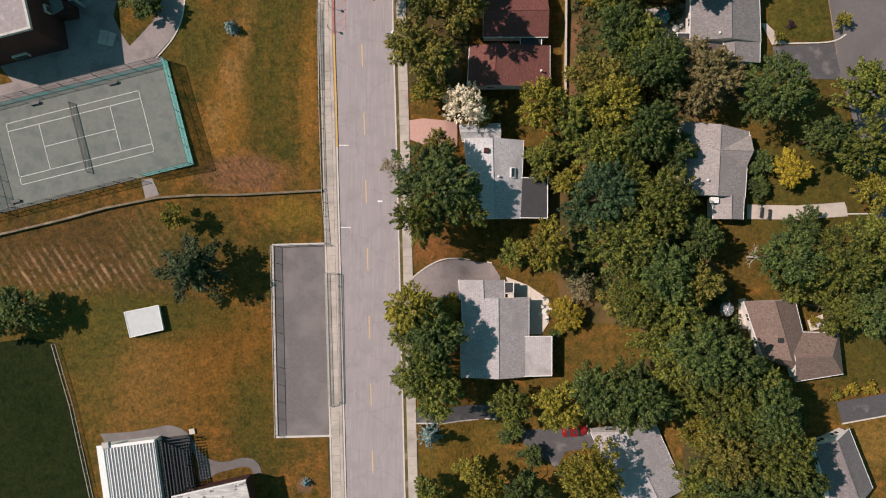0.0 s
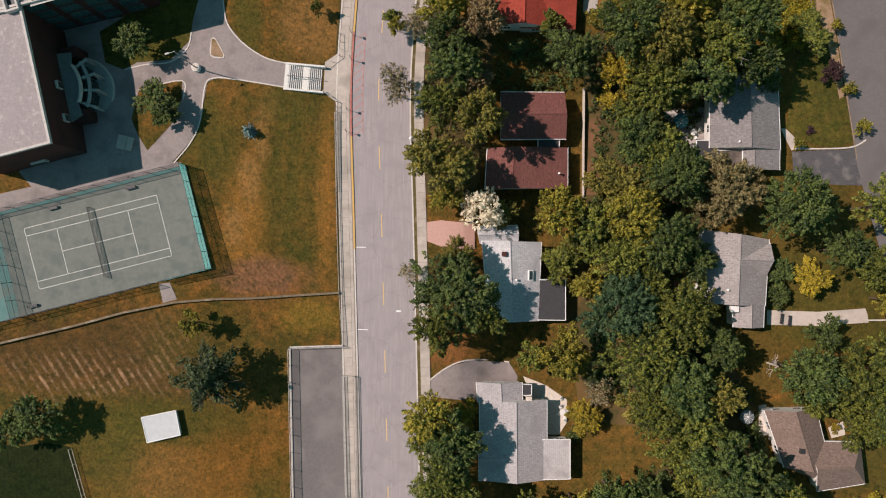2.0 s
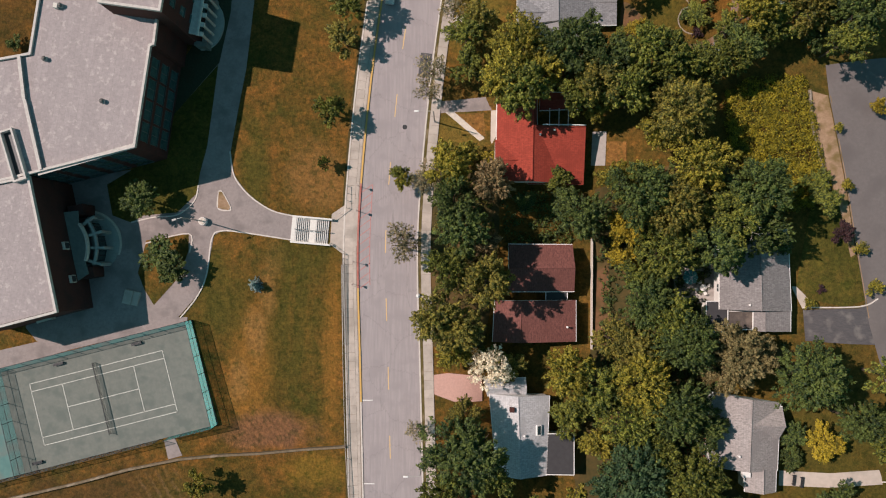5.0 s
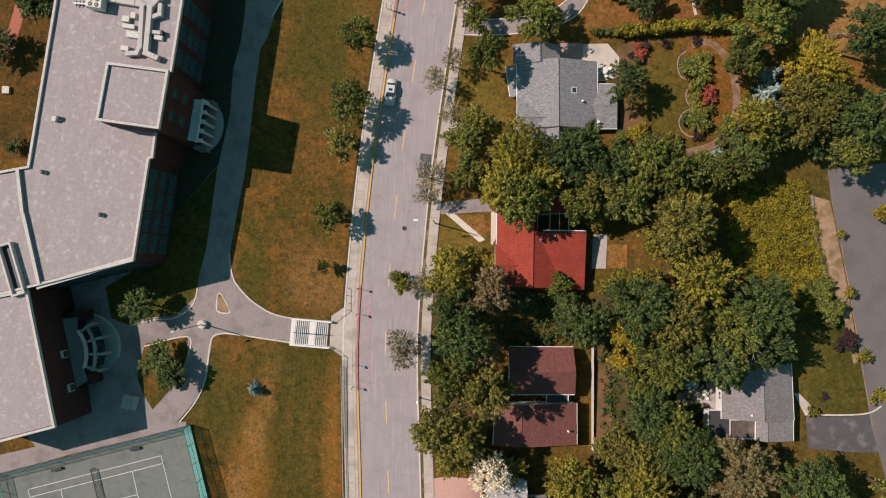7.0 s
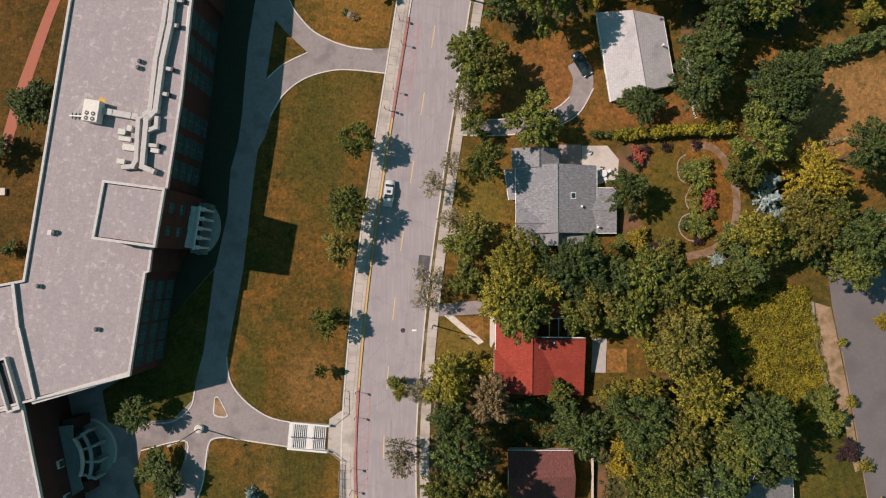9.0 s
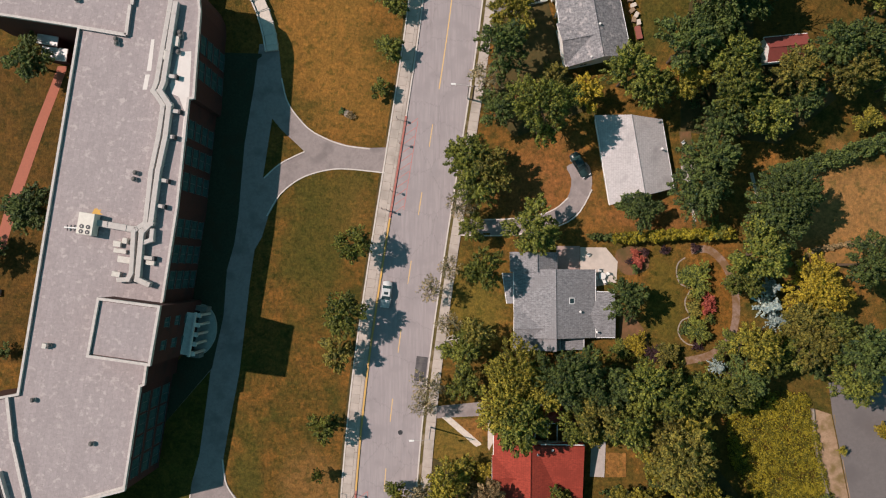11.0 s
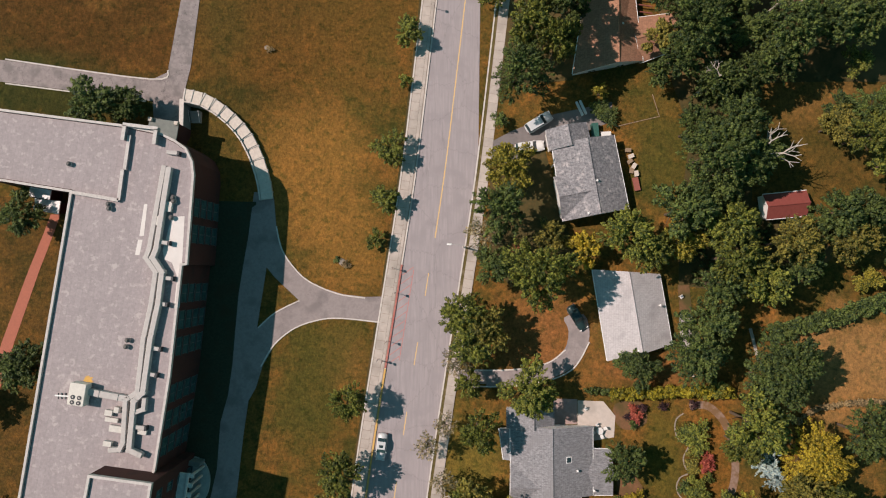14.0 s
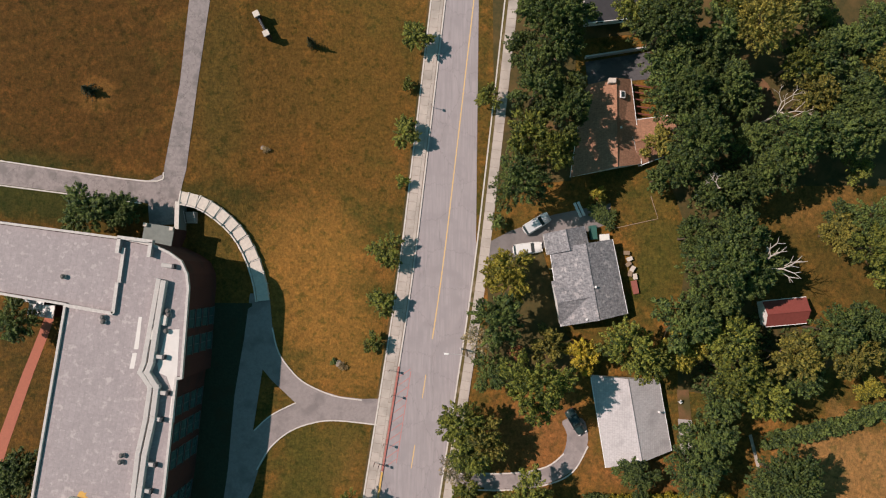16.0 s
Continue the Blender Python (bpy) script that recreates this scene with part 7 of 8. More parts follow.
for p in ((-62.6, 83.5), (-64.9, 75), (-55.6, 68.4), (-50.0, 109.6), (-53.4, 131.7), (-49.8, 110.6), (-43.3, 132.8), (-59.8, 137.9), (-53.3, 131), (-43.2, 132.2), (-43.5, 129.7)):
    roof_fan(*p)
for p, sx, sy, sz in (((-52.3, 99.4), 1.2, 0.9, 0.7), ((-51.9, 98.3), 2.0, 0.7, 0.5), ((-50.9, 96.9), 2.6, 1.0, 0.6), ((-47.1, 96.5), 1.4, 0.7, 0.6), ((-52.3, 94.7), 1.3, 0.8, 0.8), ((-51.0, 99.9), 0.8, 0.9, 0.9), ((-44.0, 131.4), 1.2, 1.6, 0.7), ((-45.5, 129.2), 0.8, 1.6, 1.0), ((-63.2, 83.4), 0.7, 0.8, 0.8)):
    t = on_roof("plant_box", "small pale sheet-metal plant box on the roof", "roof equipment", *p)
    part("casing", box(-sx / 2, sx / 2, -sy / 2, sy / 2, 0.1, sz, pose(0, 0, 0, 0, 0, -8), 0.04), PLANT, t)
    part("skid", box(-sx / 2 + 0.1, sx / 2 - 0.1, -sy / 2 + 0.1, sy / 2 - 0.1, 0, 0.1, pose(0, 0, 0, 0, 0, -8)), METAL_DARK, t)


def flat_patch(name, pts, material, label, z):
    return setting(name, prism(pts, z, z + 0.015), material, label, "roofing")


flat_patch("roof_coating", [(-43.6, 129.8), (-41.6, 130), (-41.8, 122.3), (-42.0, 115.7), (-42.9, 115.6), (-42.5, 120.4), (-43.4, 122.7), (-44.6, 123.2), (-44.9, 124.5)], ROOF_WHITE, "bright white roof coating", ROOF_Z + 0.122)
flat_patch("roof_coating_strip", [(-48.0, 131.8), (-47.5, 131.8), (-47.9, 126.8), (-48.6, 126.8)], ROOF_WHITE, "bright white roof coating strip", ROOF_Z + 0.122)
flat_patch("roof_coating_end", [(-48.8, 126.2), (-48.1, 126.2), (-48.5, 123.8), (-49.2, 123.8)], ROOF_WHITE, "bright white roof coating strip", ROOF_Z + 0.122)
for line in ([(-68.9, 75.4), (-67.9, 68.4)], [(-67.8, 68.4), (-65.0, 57.4)], [(-50.4, 142.5), (-51.0, 137.1)], [(-51.3, 137.1), (-51.8, 132.3)], [(-59.5, 133.5), (-51.8, 132.3)]):
    x0, y0 = line[0]
    t = on_roof("roof_upstand", "low pale upstand along a roof joint", "upstand", x0, y0)
    a = math.degrees(math.atan2(line[1][1] - y0, line[1][0] - x0))
    part("wall", box(0, math.dist(*line), -0.2, 0.2, 0, 0.55, pose(0, 0, 0, 0, 0, a)), ROOF_FLAT, t)
    part("capping", box(0, math.dist(*line), -0.26, 0.26, 0.55, 0.62, pose(0, 0, 0, 0, 0, a)), PARAPET, t)
well = on_roof("roof_well", "sunken dark roof well with pale rim", "roof well", *(-69.3, 59.6), turn=-72)
for x0, x1, y0, y1 in ((-4.2, 4.2, -1.1, -0.8), (-4.2, 4.2, 0.8, 1.1), (-4.2, -3.9, -0.8, 0.8), (3.9, 4.2, -0.8, 0.8)):
    part("rim", box(x0, x1, y0, y1, 0, 0.9), PARAPET, well)
part("floor", box(-3.9, 3.9, -0.8, 0.8, 0, 0.05), METAL_DARK, well)
hatch = on_roof("roof_parapet", "raised pale parapet round a sunken roof bay", "parapet", -48.6, 142.5, turn=-6.5)
for x0, x1, y0, y1 in ((-2.7, 2.7, 1.1, 1.5), (-2.7, -2.25, -1.1, 1.1), (2.25, 2.7, -1.1, 1.1)):
    part("wall", box(x0, x1, y0, y1, 0, 1.1), ROOF_FLAT, hatch)
    part("capping", box(x0 - 0.06, x1 + 0.06, y0 - 0.06, y1 + 0.06, 1.1, 1.2), PARAPET, hatch)
flat_patch("roof_stain", [(-56.7, 104.2), (-56.3, 104.9), (-55.9, 105.0), (-55.6, 104.7), (-55.2, 104.8), (-55.4, 104.3), (-55.0, 104.0), (-55.8, 103.8)], mat("orange spill on roofing", (0.62, 0.36, 0.07), (0.50, 0.32, 0.12), 0.3, 0.8), "small orange spill on the roofing", ROOF_Z + 0.122)
flat_patch("bond_beam", [(-65.8, 57.3), (-50.5, 61.9), (-50.3, 61.1), (-65.6, 56.5)], PARAPET, "pale roof edge", ROOF_Z + 0.13)


# ---- school entrances ----
def arc(cx, cy, r, a0, a1, n=16):
    return [(cx + r * math.cos(radians(a0 + (a1 - a0) * i / n)), cy + r * math.sin(radians(a0 + (a1 - a0) * i / n))) for i in range(n + 1)]


def ring_piece(cx, cy, r0, r1, a0, a1, z0, z1, n=6):
    return prism(arc(cx, cy, r0, a0, a1, n) + arc(cx, cy, r1, a1, a0, n), z0, z1)


# STONE_SHADE is the terrace tone darkened, so shade sits in the colour.
STONE_SHADE = mat("grey-green stone in shade tone", (0.20, 0.22, 0.205), (0.155, 0.175, 0.165), 0.8, 0.85, 0.003)
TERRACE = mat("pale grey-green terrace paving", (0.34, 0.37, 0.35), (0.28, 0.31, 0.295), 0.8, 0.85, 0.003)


def entrance():
    x, y = (-62.6, 46.2)
    z = land(x, y)
    t = thing("entrance_portico", x, y, z, "curved stone entrance portico on a half-round terrace", "portico", turn=11)
    part("terrace", prism(arc(-1.2, 0, 5.6, -82, 82, 28), -0.4, 0.40), TERRACE, t)
    part("step", prism(arc(-1.2, 0, 5.95, -82, 82, 28), -0.4, 0.24), STONE, t)
    part("canopy", prism([(-2.6, -6.6), (0.2, -5.4)] + arc(-5.6, 0, 6.4, -30, 30, 14) + [(0.2, 5.4), (-2.6, 5.6)], 4.1, 4.4), STONE_SHADE, t, "grey-green canopy roof with shade in its colour")
    part("fascia", ring_piece(-5.6, 0, 6.4, 6.75, -29, 29, 4.1, 4.8, 14), STONE, t, "pale curved fascia beam")
    part("outer_beam", ring_piece(-5.6, 0, 7.55, 7.95, -31, 29, 3.5, 4.0, 14), TERRACE, t)
    for a in (-28, -9.5, 8.5, 26.5):
        m = pose(-5.6, 0, 0, 0, 0, a)
        part("cross_beam", box(6.7, 9.1, -0.2, 0.2, 3.55, 3.95, m), TERRACE, t)
        part("pier", box(8.6, 9.05, -0.25, 0.25, 0.3, 3.55, m, 0.03), TERRACE, t)
    for a in (-19, -0.5, 17.5):
        m = pose(-5.6, 0, 0, 0, 0, a)
        door = part("door", box(7.55, 7.7, -0.95, 0.95, 0.4, 3.2, m), METAL_DARK, t, "dark double door under the arch")
        for s in (-0.48, 0.48):
            part("pane", box(7.68, 7.74, s - 0.36, s + 0.36, 0.7, 2.9, m), GLASS, door)
    for s, deep in ((-1, 5.2), (1, 5.6)):
        part("brick_pier", box(-1.6, 1.0, s * deep - 0.9, s * deep + 0.9, 0, 4.1), BRICK, t)
    for wx, wy, wide, tall, wz, face in ((-68.9, 33.25, 2.6, 1.4, 3.0, -74), (-67.0, 51.4, 0.7, 0.7, 6.4, 13), (-64.6, 45.5, 1.3, 1.5, 5.6, 13), (-63.3, 40.0, 1.3, 1.5, 5.6, 13)):
        h = thing("wall_vent", wx, wy, 1.0 + wz, "small pale-framed vent on the brick wall", "vent", turn=face)
        part("frame", box(-0.3, 0.55, -wide / 2, wide / 2, 0, tall, None, 0.04), STONE, h)
        part("louvre", box(0.5, 0.58, -wide / 2 + 0.14, wide / 2 - 0.14, 0.14, tall - 0.14), METAL_DARK, h)
    x, y = (-44.25, 85.0)
    z = land(x, y)
    t = thing("side_porch", x, y, z, "pale stone side porch with a curved apron", "porch", turn=-8)
    part("apron", prism([(3.5 * math.cos(radians(a)), 4.6 * math.sin(radians(a))) for a in range(-88, 89, 8)], -0.3, 0.35), TERRACE, t)
    cornice = mat("pale stone cornice", (0.66, 0.66, 0.62), (0.50, 0.51, 0.48), 0.6, 0.8)
    part("porch_roof", box(-0.3, 1.5, -3.5, 3.5, 5.6, 6.0, None, 0.05), cornice, t)
    part("cornice", box(1.3, 1.7, -3.7, 3.7, 5.9, 6.25, None, 0.04), cornice, t)
    for k in range(5):
        dy = -3.2 + 1.6 * k
        part("column", rod((1.9, dy, 0.35), (1.9, dy, 5.5), 0.26, 0.22, 10), STONE, t)
        part("bracket", box(1.55, 2.3, dy - 0.34, dy + 0.34, 5.4, 5.8), cornice, t)
    for s in (-1, 1):
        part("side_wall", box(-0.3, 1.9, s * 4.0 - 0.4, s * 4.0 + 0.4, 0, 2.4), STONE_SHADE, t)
    x, y = (-48.3, 145.0)
    t = thing("north_porch", x, y, slope(x, y), "flat-roofed grey porch beside the curved wall", "porch", turn=-8)
    part("porch_wall", box(-2.3, 2.3, -1.6, 1.4, -3.0, 3.6), BRICK, t)
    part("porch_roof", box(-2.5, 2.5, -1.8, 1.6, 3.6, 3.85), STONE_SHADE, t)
    for sx in (-2.2, 2.2):
        part("post", box(sx - 0.3, sx + 0.3, 1.0, 1.6, 3.85, 4.4), STONE, t)
    x, y = (-55.3, 36.8)
    t = thing("loading_step", x, y, land(x, y), "small concrete platform beside the drive", "platform", turn=-12)
    part("slab", box(-1.3, 1.3, -1.2, 1.2, -0.2, 0.55, None, 0.03), CONCRETE, t)
    part("upper_slab", box(-1.3, 0.2, -1.2, 1.2, 0.55, 0.8, None, 0.03), CONCRETE, t)
    x, y = (-68.5, 132.1)
    t = thing("courtyard_porch", x, y, land(x, y), "small white-roofed courtyard porch", "porch", turn=-8)
    part("porch_wall", box(-2.0, 2.0, -0.9, 0.9, -0.2, 3.0), BRICK, t)
    part("porch_roof", box(-2.2, 2.2, -1.1, 1.1, 3.0, 3.25), METAL_WHITE, t)
    part("upper_wall", box(-2.6, 0.6, 1.0, 2.7, -0.2, 3.9), BRICK, t)
    part("upper_roof", box(-2.8, 0.8, 1.1, 2.9, 3.9, 4.15), METAL_WHITE, t)


entrance()


def curved_wall():
    """A long curved seat wall in cast segments with raised ribs."""
    line = smooth_line(list(CRESCENT), 8)
    x0, y0 = line[len(line) // 2]
    t = thing("curved_wall", x0, y0, slope(x0, y0), "curved cream concrete seat wall in segments", "wall")
    step = (len(line) - 1) / 13
    pts = []
    for i in range(14):
        k = i * step
        a = int(min(k, len(line) - 2))
        f = k - a
        pts.append((line[a][0] * (1 - f) + line[a + 1][0] * f, line[a][1] * (1 - f) + line[a + 1][1] * f))
    for p, q in zip(pts, pts[1:]):
        d = Vector((q[0] - p[0], q[1] - p[1]))
        ang = math.degrees(math.atan2(d.y, d.x))
        z = slope(*p) - slope(x0, y0)
        m = pose(p[0] - x0, p[1] - y0, z, 0, 0, ang)
        part("segment", box(0.06, d.length - 0.06, -0.95, 1.1, -3.2, 0.55, m, 0.03), STONE, t)
        part("rib", box(-0.12, 0.12, -1.05, 1.2, -0.5, 0.66, m, 0.02), KERB, t)
        part("coping", box(0.0, d.length, -1.25, -1.0, -3.2, 0.85, m, 0.02), KERB, t)


curved_wall()


def area_wall():
    """The straight retaining wall between the paved forecourt and the sunken garden, with a rail down its steps."""
    x, y = -46.3, 148.6
    t = thing("retaining_wall", x, y, slope(x, y), "grey concrete retaining wall above a sunken garden", "wall")
    part("wall_body", box(-0.3, 0.35, -2.6, 2.2, -3.2, 0.95, None, 0.03), STONE_SHADE, t)
    part("coping", box(-0.36, 0.41, -2.6, 2.2, 0.95, 1.06, None, 0.02), KERB, t)
    x, y = -44.9, 148.3
    t = thing("area_steps", x, y, land(x, y), "concrete steps with a white rail in a sunken garden", "steps")
    for i in range(6):
        part("step", box(-0.9, 0.9, 1.0 - 0.32 * (i + 1), 1.0 - 0.32 * i, -0.1, 1.08 - 0.18 * i, None, 0.01), CONCRETE, t)
    for sx in (-0.85, 0.85):
        part("rail", rod((sx, 1.0, 2.0), (sx, -1.0, 0.95), 0.03, 0.03, 6), METAL_WHITE, t, "white metal rail")
        for py, pz in ((0.9, 1.95), (-0.9, 1.0)):
            part("post", rod((sx, py, -0.05), (sx, py, pz), 0.03, 0.03, 6), METAL_WHITE, t)


area_wall()


def steps():
    """Two short flights between drive and pavement, with white side walls and a middle rail."""
    a, b = [(-27.9, 49.2), (-21.2, 48.7)]
    length = math.dist(a, b)
    ang = math.degrees(math.atan2(b[1] - a[1], b[0] - a[0]))
    t = thing("entrance_steps", *a, 0.0, "white concrete steps with dark nosings and railings", "steps", turn=ang)
    z = 1.05
    run = [("flight", 0.45), ("landing", 2.75), ("flight", 3.85), ("end", 6.2)]
    pale = mat("white-painted concrete", (0.70, 0.69, 0.66), (0.62, 0.61, 0.58), 0.5, 0.8)
    part("top_landing", box(-0.3, 0.45, -2.1, 2.1, 0, z, None), pale, t)
    for i in range(14):
        x = 0.45 + (i % 7) * 0.33 + (3.4 if i >= 7 else 0)
        h = z - 0.06 * (i + 1)
        part("tread", box(x, x + 0.33, -2.1, 2.1, 0, h), pale, t)
        part("nosing", box(x + 0.20, x + 0.32, -2.0, 2.0, h, h + 0.02), METAL_DARK, t, "dark step nosing")
    part("middle_landing", box(0.45 + 7 * 0.33, 3.85, -2.1, 2.1, 0, z - 0.44), pale, t)
    for s in (-1, 1):
        part("side_wall", box(-0.3, length, s * 2.25 - 0.16, s * 2.25 + 0.16, 0, z + 0.15, None, 0.03), pale, t)
    bm = bmesh.new()
    add_rod(bm, (0.4, 0, z + 0.9), (length - 0.3, 0, z), 0.04)
    part("handrail", bm, METAL_DARK, t)
    for x in (0.4, 2.7, 3.9, length - 0.3):
        part("rail_post", rod((x, 0, z - 0.9), (x, 0, z + 0.9 - 0.9 * x / length), 0.035), METAL_DARK, t)


steps()


# ---- lamps, posts, signs ----
def street_lamp(head, foot, tall, label):
    x, y = foot
    z = land(x, y)
    t = thing("street_lamp", x, y, z + 0.1, label, "street lamp")
    dx, dy = head[0] - x, head[1] - y
    part("pole", rod((0, 0, 0), (0, 0, tall - 0.3), 0.13, 0.08, 10), METAL, t)
    part("arm", rod((0, 0, tall - 0.4), (dx, dy, tall), 0.05, 0.04, 8), METAL, t)
    d = Vector((dx, dy, 0)).normalized()
    part("lamp_head", box(-0.1, 0.7, -0.15, 0.15, -0.1, 0.1, pose(dx, dy, tall, 0, 0, math.degrees(math.atan2(d.y, d.x))), 0.05), METAL_WHITE, t)
    part("base_plate", rod((0, 0, -0.1), (0, 0, 0.12), 0.25, seg=10), METAL, t)


for head, foot in (((-5.9, 68.5), (-3.4, 68.6)), ((-6.7, 8.9), (-4.7, 8.9)), ((0.1, 126.3), (2.3, 126.2))):
    street_lamp(head, foot, 9.0, "grey street lamp with an arm over the road")


def mast_lamp(x, y, tall, label):
    t = thing("lamp_post", x, y, land(x, y) + 0.05, label, "lamp post")
    part("pole", rod((0, 0, 0), (0, 0, tall), 0.10, 0.07, 10), METAL_DARK, t)
    part("base", rod((0, 0, -0.1), (0, 0, 0.4), 0.2, seg=10), METAL_DARK, t)
    part("globe", rod((0, 0, tall), (0, 0, tall + 0.45), 0.38, 0.26, 12), METAL_WHITE, t)
    part("finial", rod((0, 0, tall + 0.5), (0, 0, tall + 0.7), 0.22, 0.05, 10), METAL_WHITE, t)


def drive_lamp(x, y, tall):
    """A slender pole on a broad white concrete drum that keeps cars off."""
    t = thing("lamp_post", x, y, land(x, y) + 0.05, "slender grey lamp post on a white concrete drum", "lamp post")
    drum = part("drum", rod((0, 0, -0.1), (0, 0, 0.95), 0.72, 0.68, 24), METAL_WHITE, t, "white-painted concrete drum")
    part("drum_cap", rod((0, 0, 0.95), (0, 0, 1.02), 0.62, 0.5, 24), STONE, drum)
    part("pole", rod((0, 0, 1.0), (0, 0, tall), 0.11, 0.07, 10), METAL, t)
    part("arm", rod((0, 0, tall - 0.1), (-0.9, -0.3, tall), 0.05, 0.04, 8), METAL, t)
    part("lamp_head", box(-0.35, 0.35, -0.16, 0.16, -0.08, 0.08, pose(-1.1, -0.36, tall, 0, 0, 18), 0.04), METAL, t)


drive_lamp(*(-43.6, 50.3), 10.4)
mast_lamp(*(-5.6, 38), 4.5, "small lamp post with a white head")
for p in ((-16.5, 56.9), (-16.6, 52.5), (-17.1, 43.6), (-17.2, 39.7), (-10, 122.4), (-9.5, 118.1), (-10.8, 109.7), (-11.5, 106.2), (-12.3, 106.5), (-3.3, 168.4)):
    t = thing("sign_post", *p, 0.12, "thin steel sign post beside the kerb", "sign post")
    part("pole", rod((0, 0, -0.1), (0, 0, 2.6), 0.045, seg=6), POST_RED, t)
    part("sign_plate", box(-0.02, 0.02, -0.22, 0.22, 2.0, 2.6, None, 0.01), METAL, t)


def utility_pole(x, y):
    t = thing("utility_pole", x, y, land(x, y), "brown wooden utility pole beside the kerb", "utility pole")
    part("pole", rod((0, 0, -0.3), (0, 0, 9.5), 0.16, 0.11, 8), BARK, t)
    part("crossarm", box(-1.1, 1.1, -0.06, 0.06, 8.8, 8.95), WOOD, t)
    for k in (-0.95, -0.4, 0.4, 0.95):
        part("insulator", rod((k, 0, 8.95), (k, 0, 9.15), 0.06, seg=6), METAL_WHITE, t)


utility_pole(*(3.2, 126))


# ---- vehicles ----
def car(label, x, y, turn, paint, van=False):
    z = land(x, y) + 0.06
    t = thing("car", x, y, z, label, "car", turn=turn)
    L, W = (5.1, 1.98) if van else (4.7, 1.78)
    bm = bmesh.new()
    secs = ((-L / 2, 0.60, 0.66), (-L / 2 + 0.08, 0.78, 0.82), (-L / 2 + 0.30, 0.88, 0.93), (-L / 2 + 1.0, 0.92, 1.0), (0, 0.93, 1.0), (L / 2 - 1.3, 0.90, 0.99),
            (L / 2 - 0.55, 0.82, 0.95), (L / 2 - 0.22, 0.74, 0.86), (L / 2 - 0.06, 0.64, 0.70), (L / 2, 0.55, 0.56))
    rings = []
    for px, h, w in secs:
        hw = W / 2 * w
        rings.append([bm.verts.new((px, yy, zz)) for yy, zz in ((-hw * 0.94, 0.28), (-hw, 0.55), (-hw * 0.93, h), (0, h + 0.05), (hw * 0.93, h), (hw, 0.55), (hw * 0.94, 0.28))])
    for p, q in zip(rings, rings[1:]):
        for i in range(7):
            bm.faces.new((p[i], q[i], q[(i + 1) % 7], p[(i + 1) % 7])).smooth = True
    bm.faces.new(rings[0]), bm.faces.new(rings[-1])
    bmesh.ops.recalc_face_normals(bm, faces=bm.faces)
    body = part("body", bm, paint, t)
    b0, b1, r0, r1 = (-L / 2 + 0.15, 1.25, -L / 2 + 0.5, 0.45) if van else (-L / 2 + 0.75, 1.05, -L / 2 + 1.35, 0.25)
    top = 1.62 if van else 1.40
    lo = [Vector(v) for v in ((b0, -W * 0.42, 0.88), (b1, -W * 0.42, 0.86), (b1, W * 0.42, 0.86), (b0, W * 0.42, 0.88))]
    hi = [Vector(v) for v in ((r0, -W * 0.37, top), (r1, -W * 0.37, top), (r1, W * 0.37, top), (r0, W * 0.37, top))]
    mid = Vector(((b0 + b1) / 2, 0, 0.9))
    for i, nm in enumerate(("side_window", "windshield", "side_window", "rear_window")):
        k = (i + 1) % 4
        bm = bmesh.new()
        bm.faces.new([bm.verts.new(v) for v in (lo[i], lo[k], hi[k], hi[i])])
        g = bmesh.ops.extrude_face_region(bm, geom=list(bm.faces))
        for v in g["geom"]:
            if isinstance(v, bmesh.types.BMVert):
                v.co += (mid - v.co).normalized() * 0.05
        bmesh.ops.recalc_face_normals(bm, faces=bm.faces)
        part(nm, bm, GLASS, t, "dark car window")
    part("roof_panel", box(r0 - 0.05, r1 + 0.05, -W * 0.395, W * 0.395, top - 0.02, top + 0.05, None, 0.03), paint, t)
    if not van:
        part("sunroof", box(-0.45, 0.0, -0.35, 0.35, top + 0.05, top + 0.06), GLASS, t)
    for sx in (-L * 0.31, L * 0.31):
        for sy in (-1, 1):
            w = part("wheel", rod((sx, sy * (W / 2 - 0.22), 0.3), (sx, sy * (W / 2 - 0.01), 0.3), 0.32, seg=14), METAL_DARK, t, "black tyre")
            part("rim", rod((sx, sy * (W / 2 - 0.02), 0.3), (sx, sy * (W / 2 + 0.01), 0.3), 0.2, seg=10), METAL, w)
    for sy in (-0.62, 0.62):
        part("headlight", box(L / 2 - 0.16, L / 2 - 0.02, sy - 0.18, sy + 0.18, 0.58, 0.72), METAL_WHITE, t)
        part("tail_light", box(-L / 2 + 0.0, -L / 2 + 0.1, sy - 0.18, sy + 0.18, 0.62, 0.76), POST_RED, t)
        part("mirror", box(0.75, 0.9, sy * 1.5 - 0.1, sy * 1.5 + 0.1, 0.92, 1.05, None, 0.02), paint, t)
    return t


def paintwork(name, c, rough=0.3):
    m = mat(name, c, tuple(v * 0.95 for v in c), 2.0, rough)
    m.node_tree.nodes["Principled BSDF"].inputs["Coat Weight"].default_value = 0.4
    return m


SILVER = paintwork("silver-white car paint", (0.54, 0.56, 0.57))
car("silver-white sedan driving on the road", *(-11.4, 91.6), 264, SILVER)
car("silver minivan parked on a driveway", *(15, 148), 32, SILVER, True)
car("white pickup parked beside a house", *(13.5, 143.7), 8, paintwork("white car paint", (0.70, 0.70, 0.69)), True)
car("white car parked beside trees", *(16, 172.9), 6, paintwork("plain white car paint", (0.72, 0.72, 0.71)), True)
car("dark green car parked on a curved drive", *(21.8, 114.4), -58, paintwork("dark green car paint", (0.02, 0.04, 0.04)))
car("red car parked under trees", *(27.9, -31.5), 8, paintwork("red car paint", (0.22, 0.012, 0.012)))


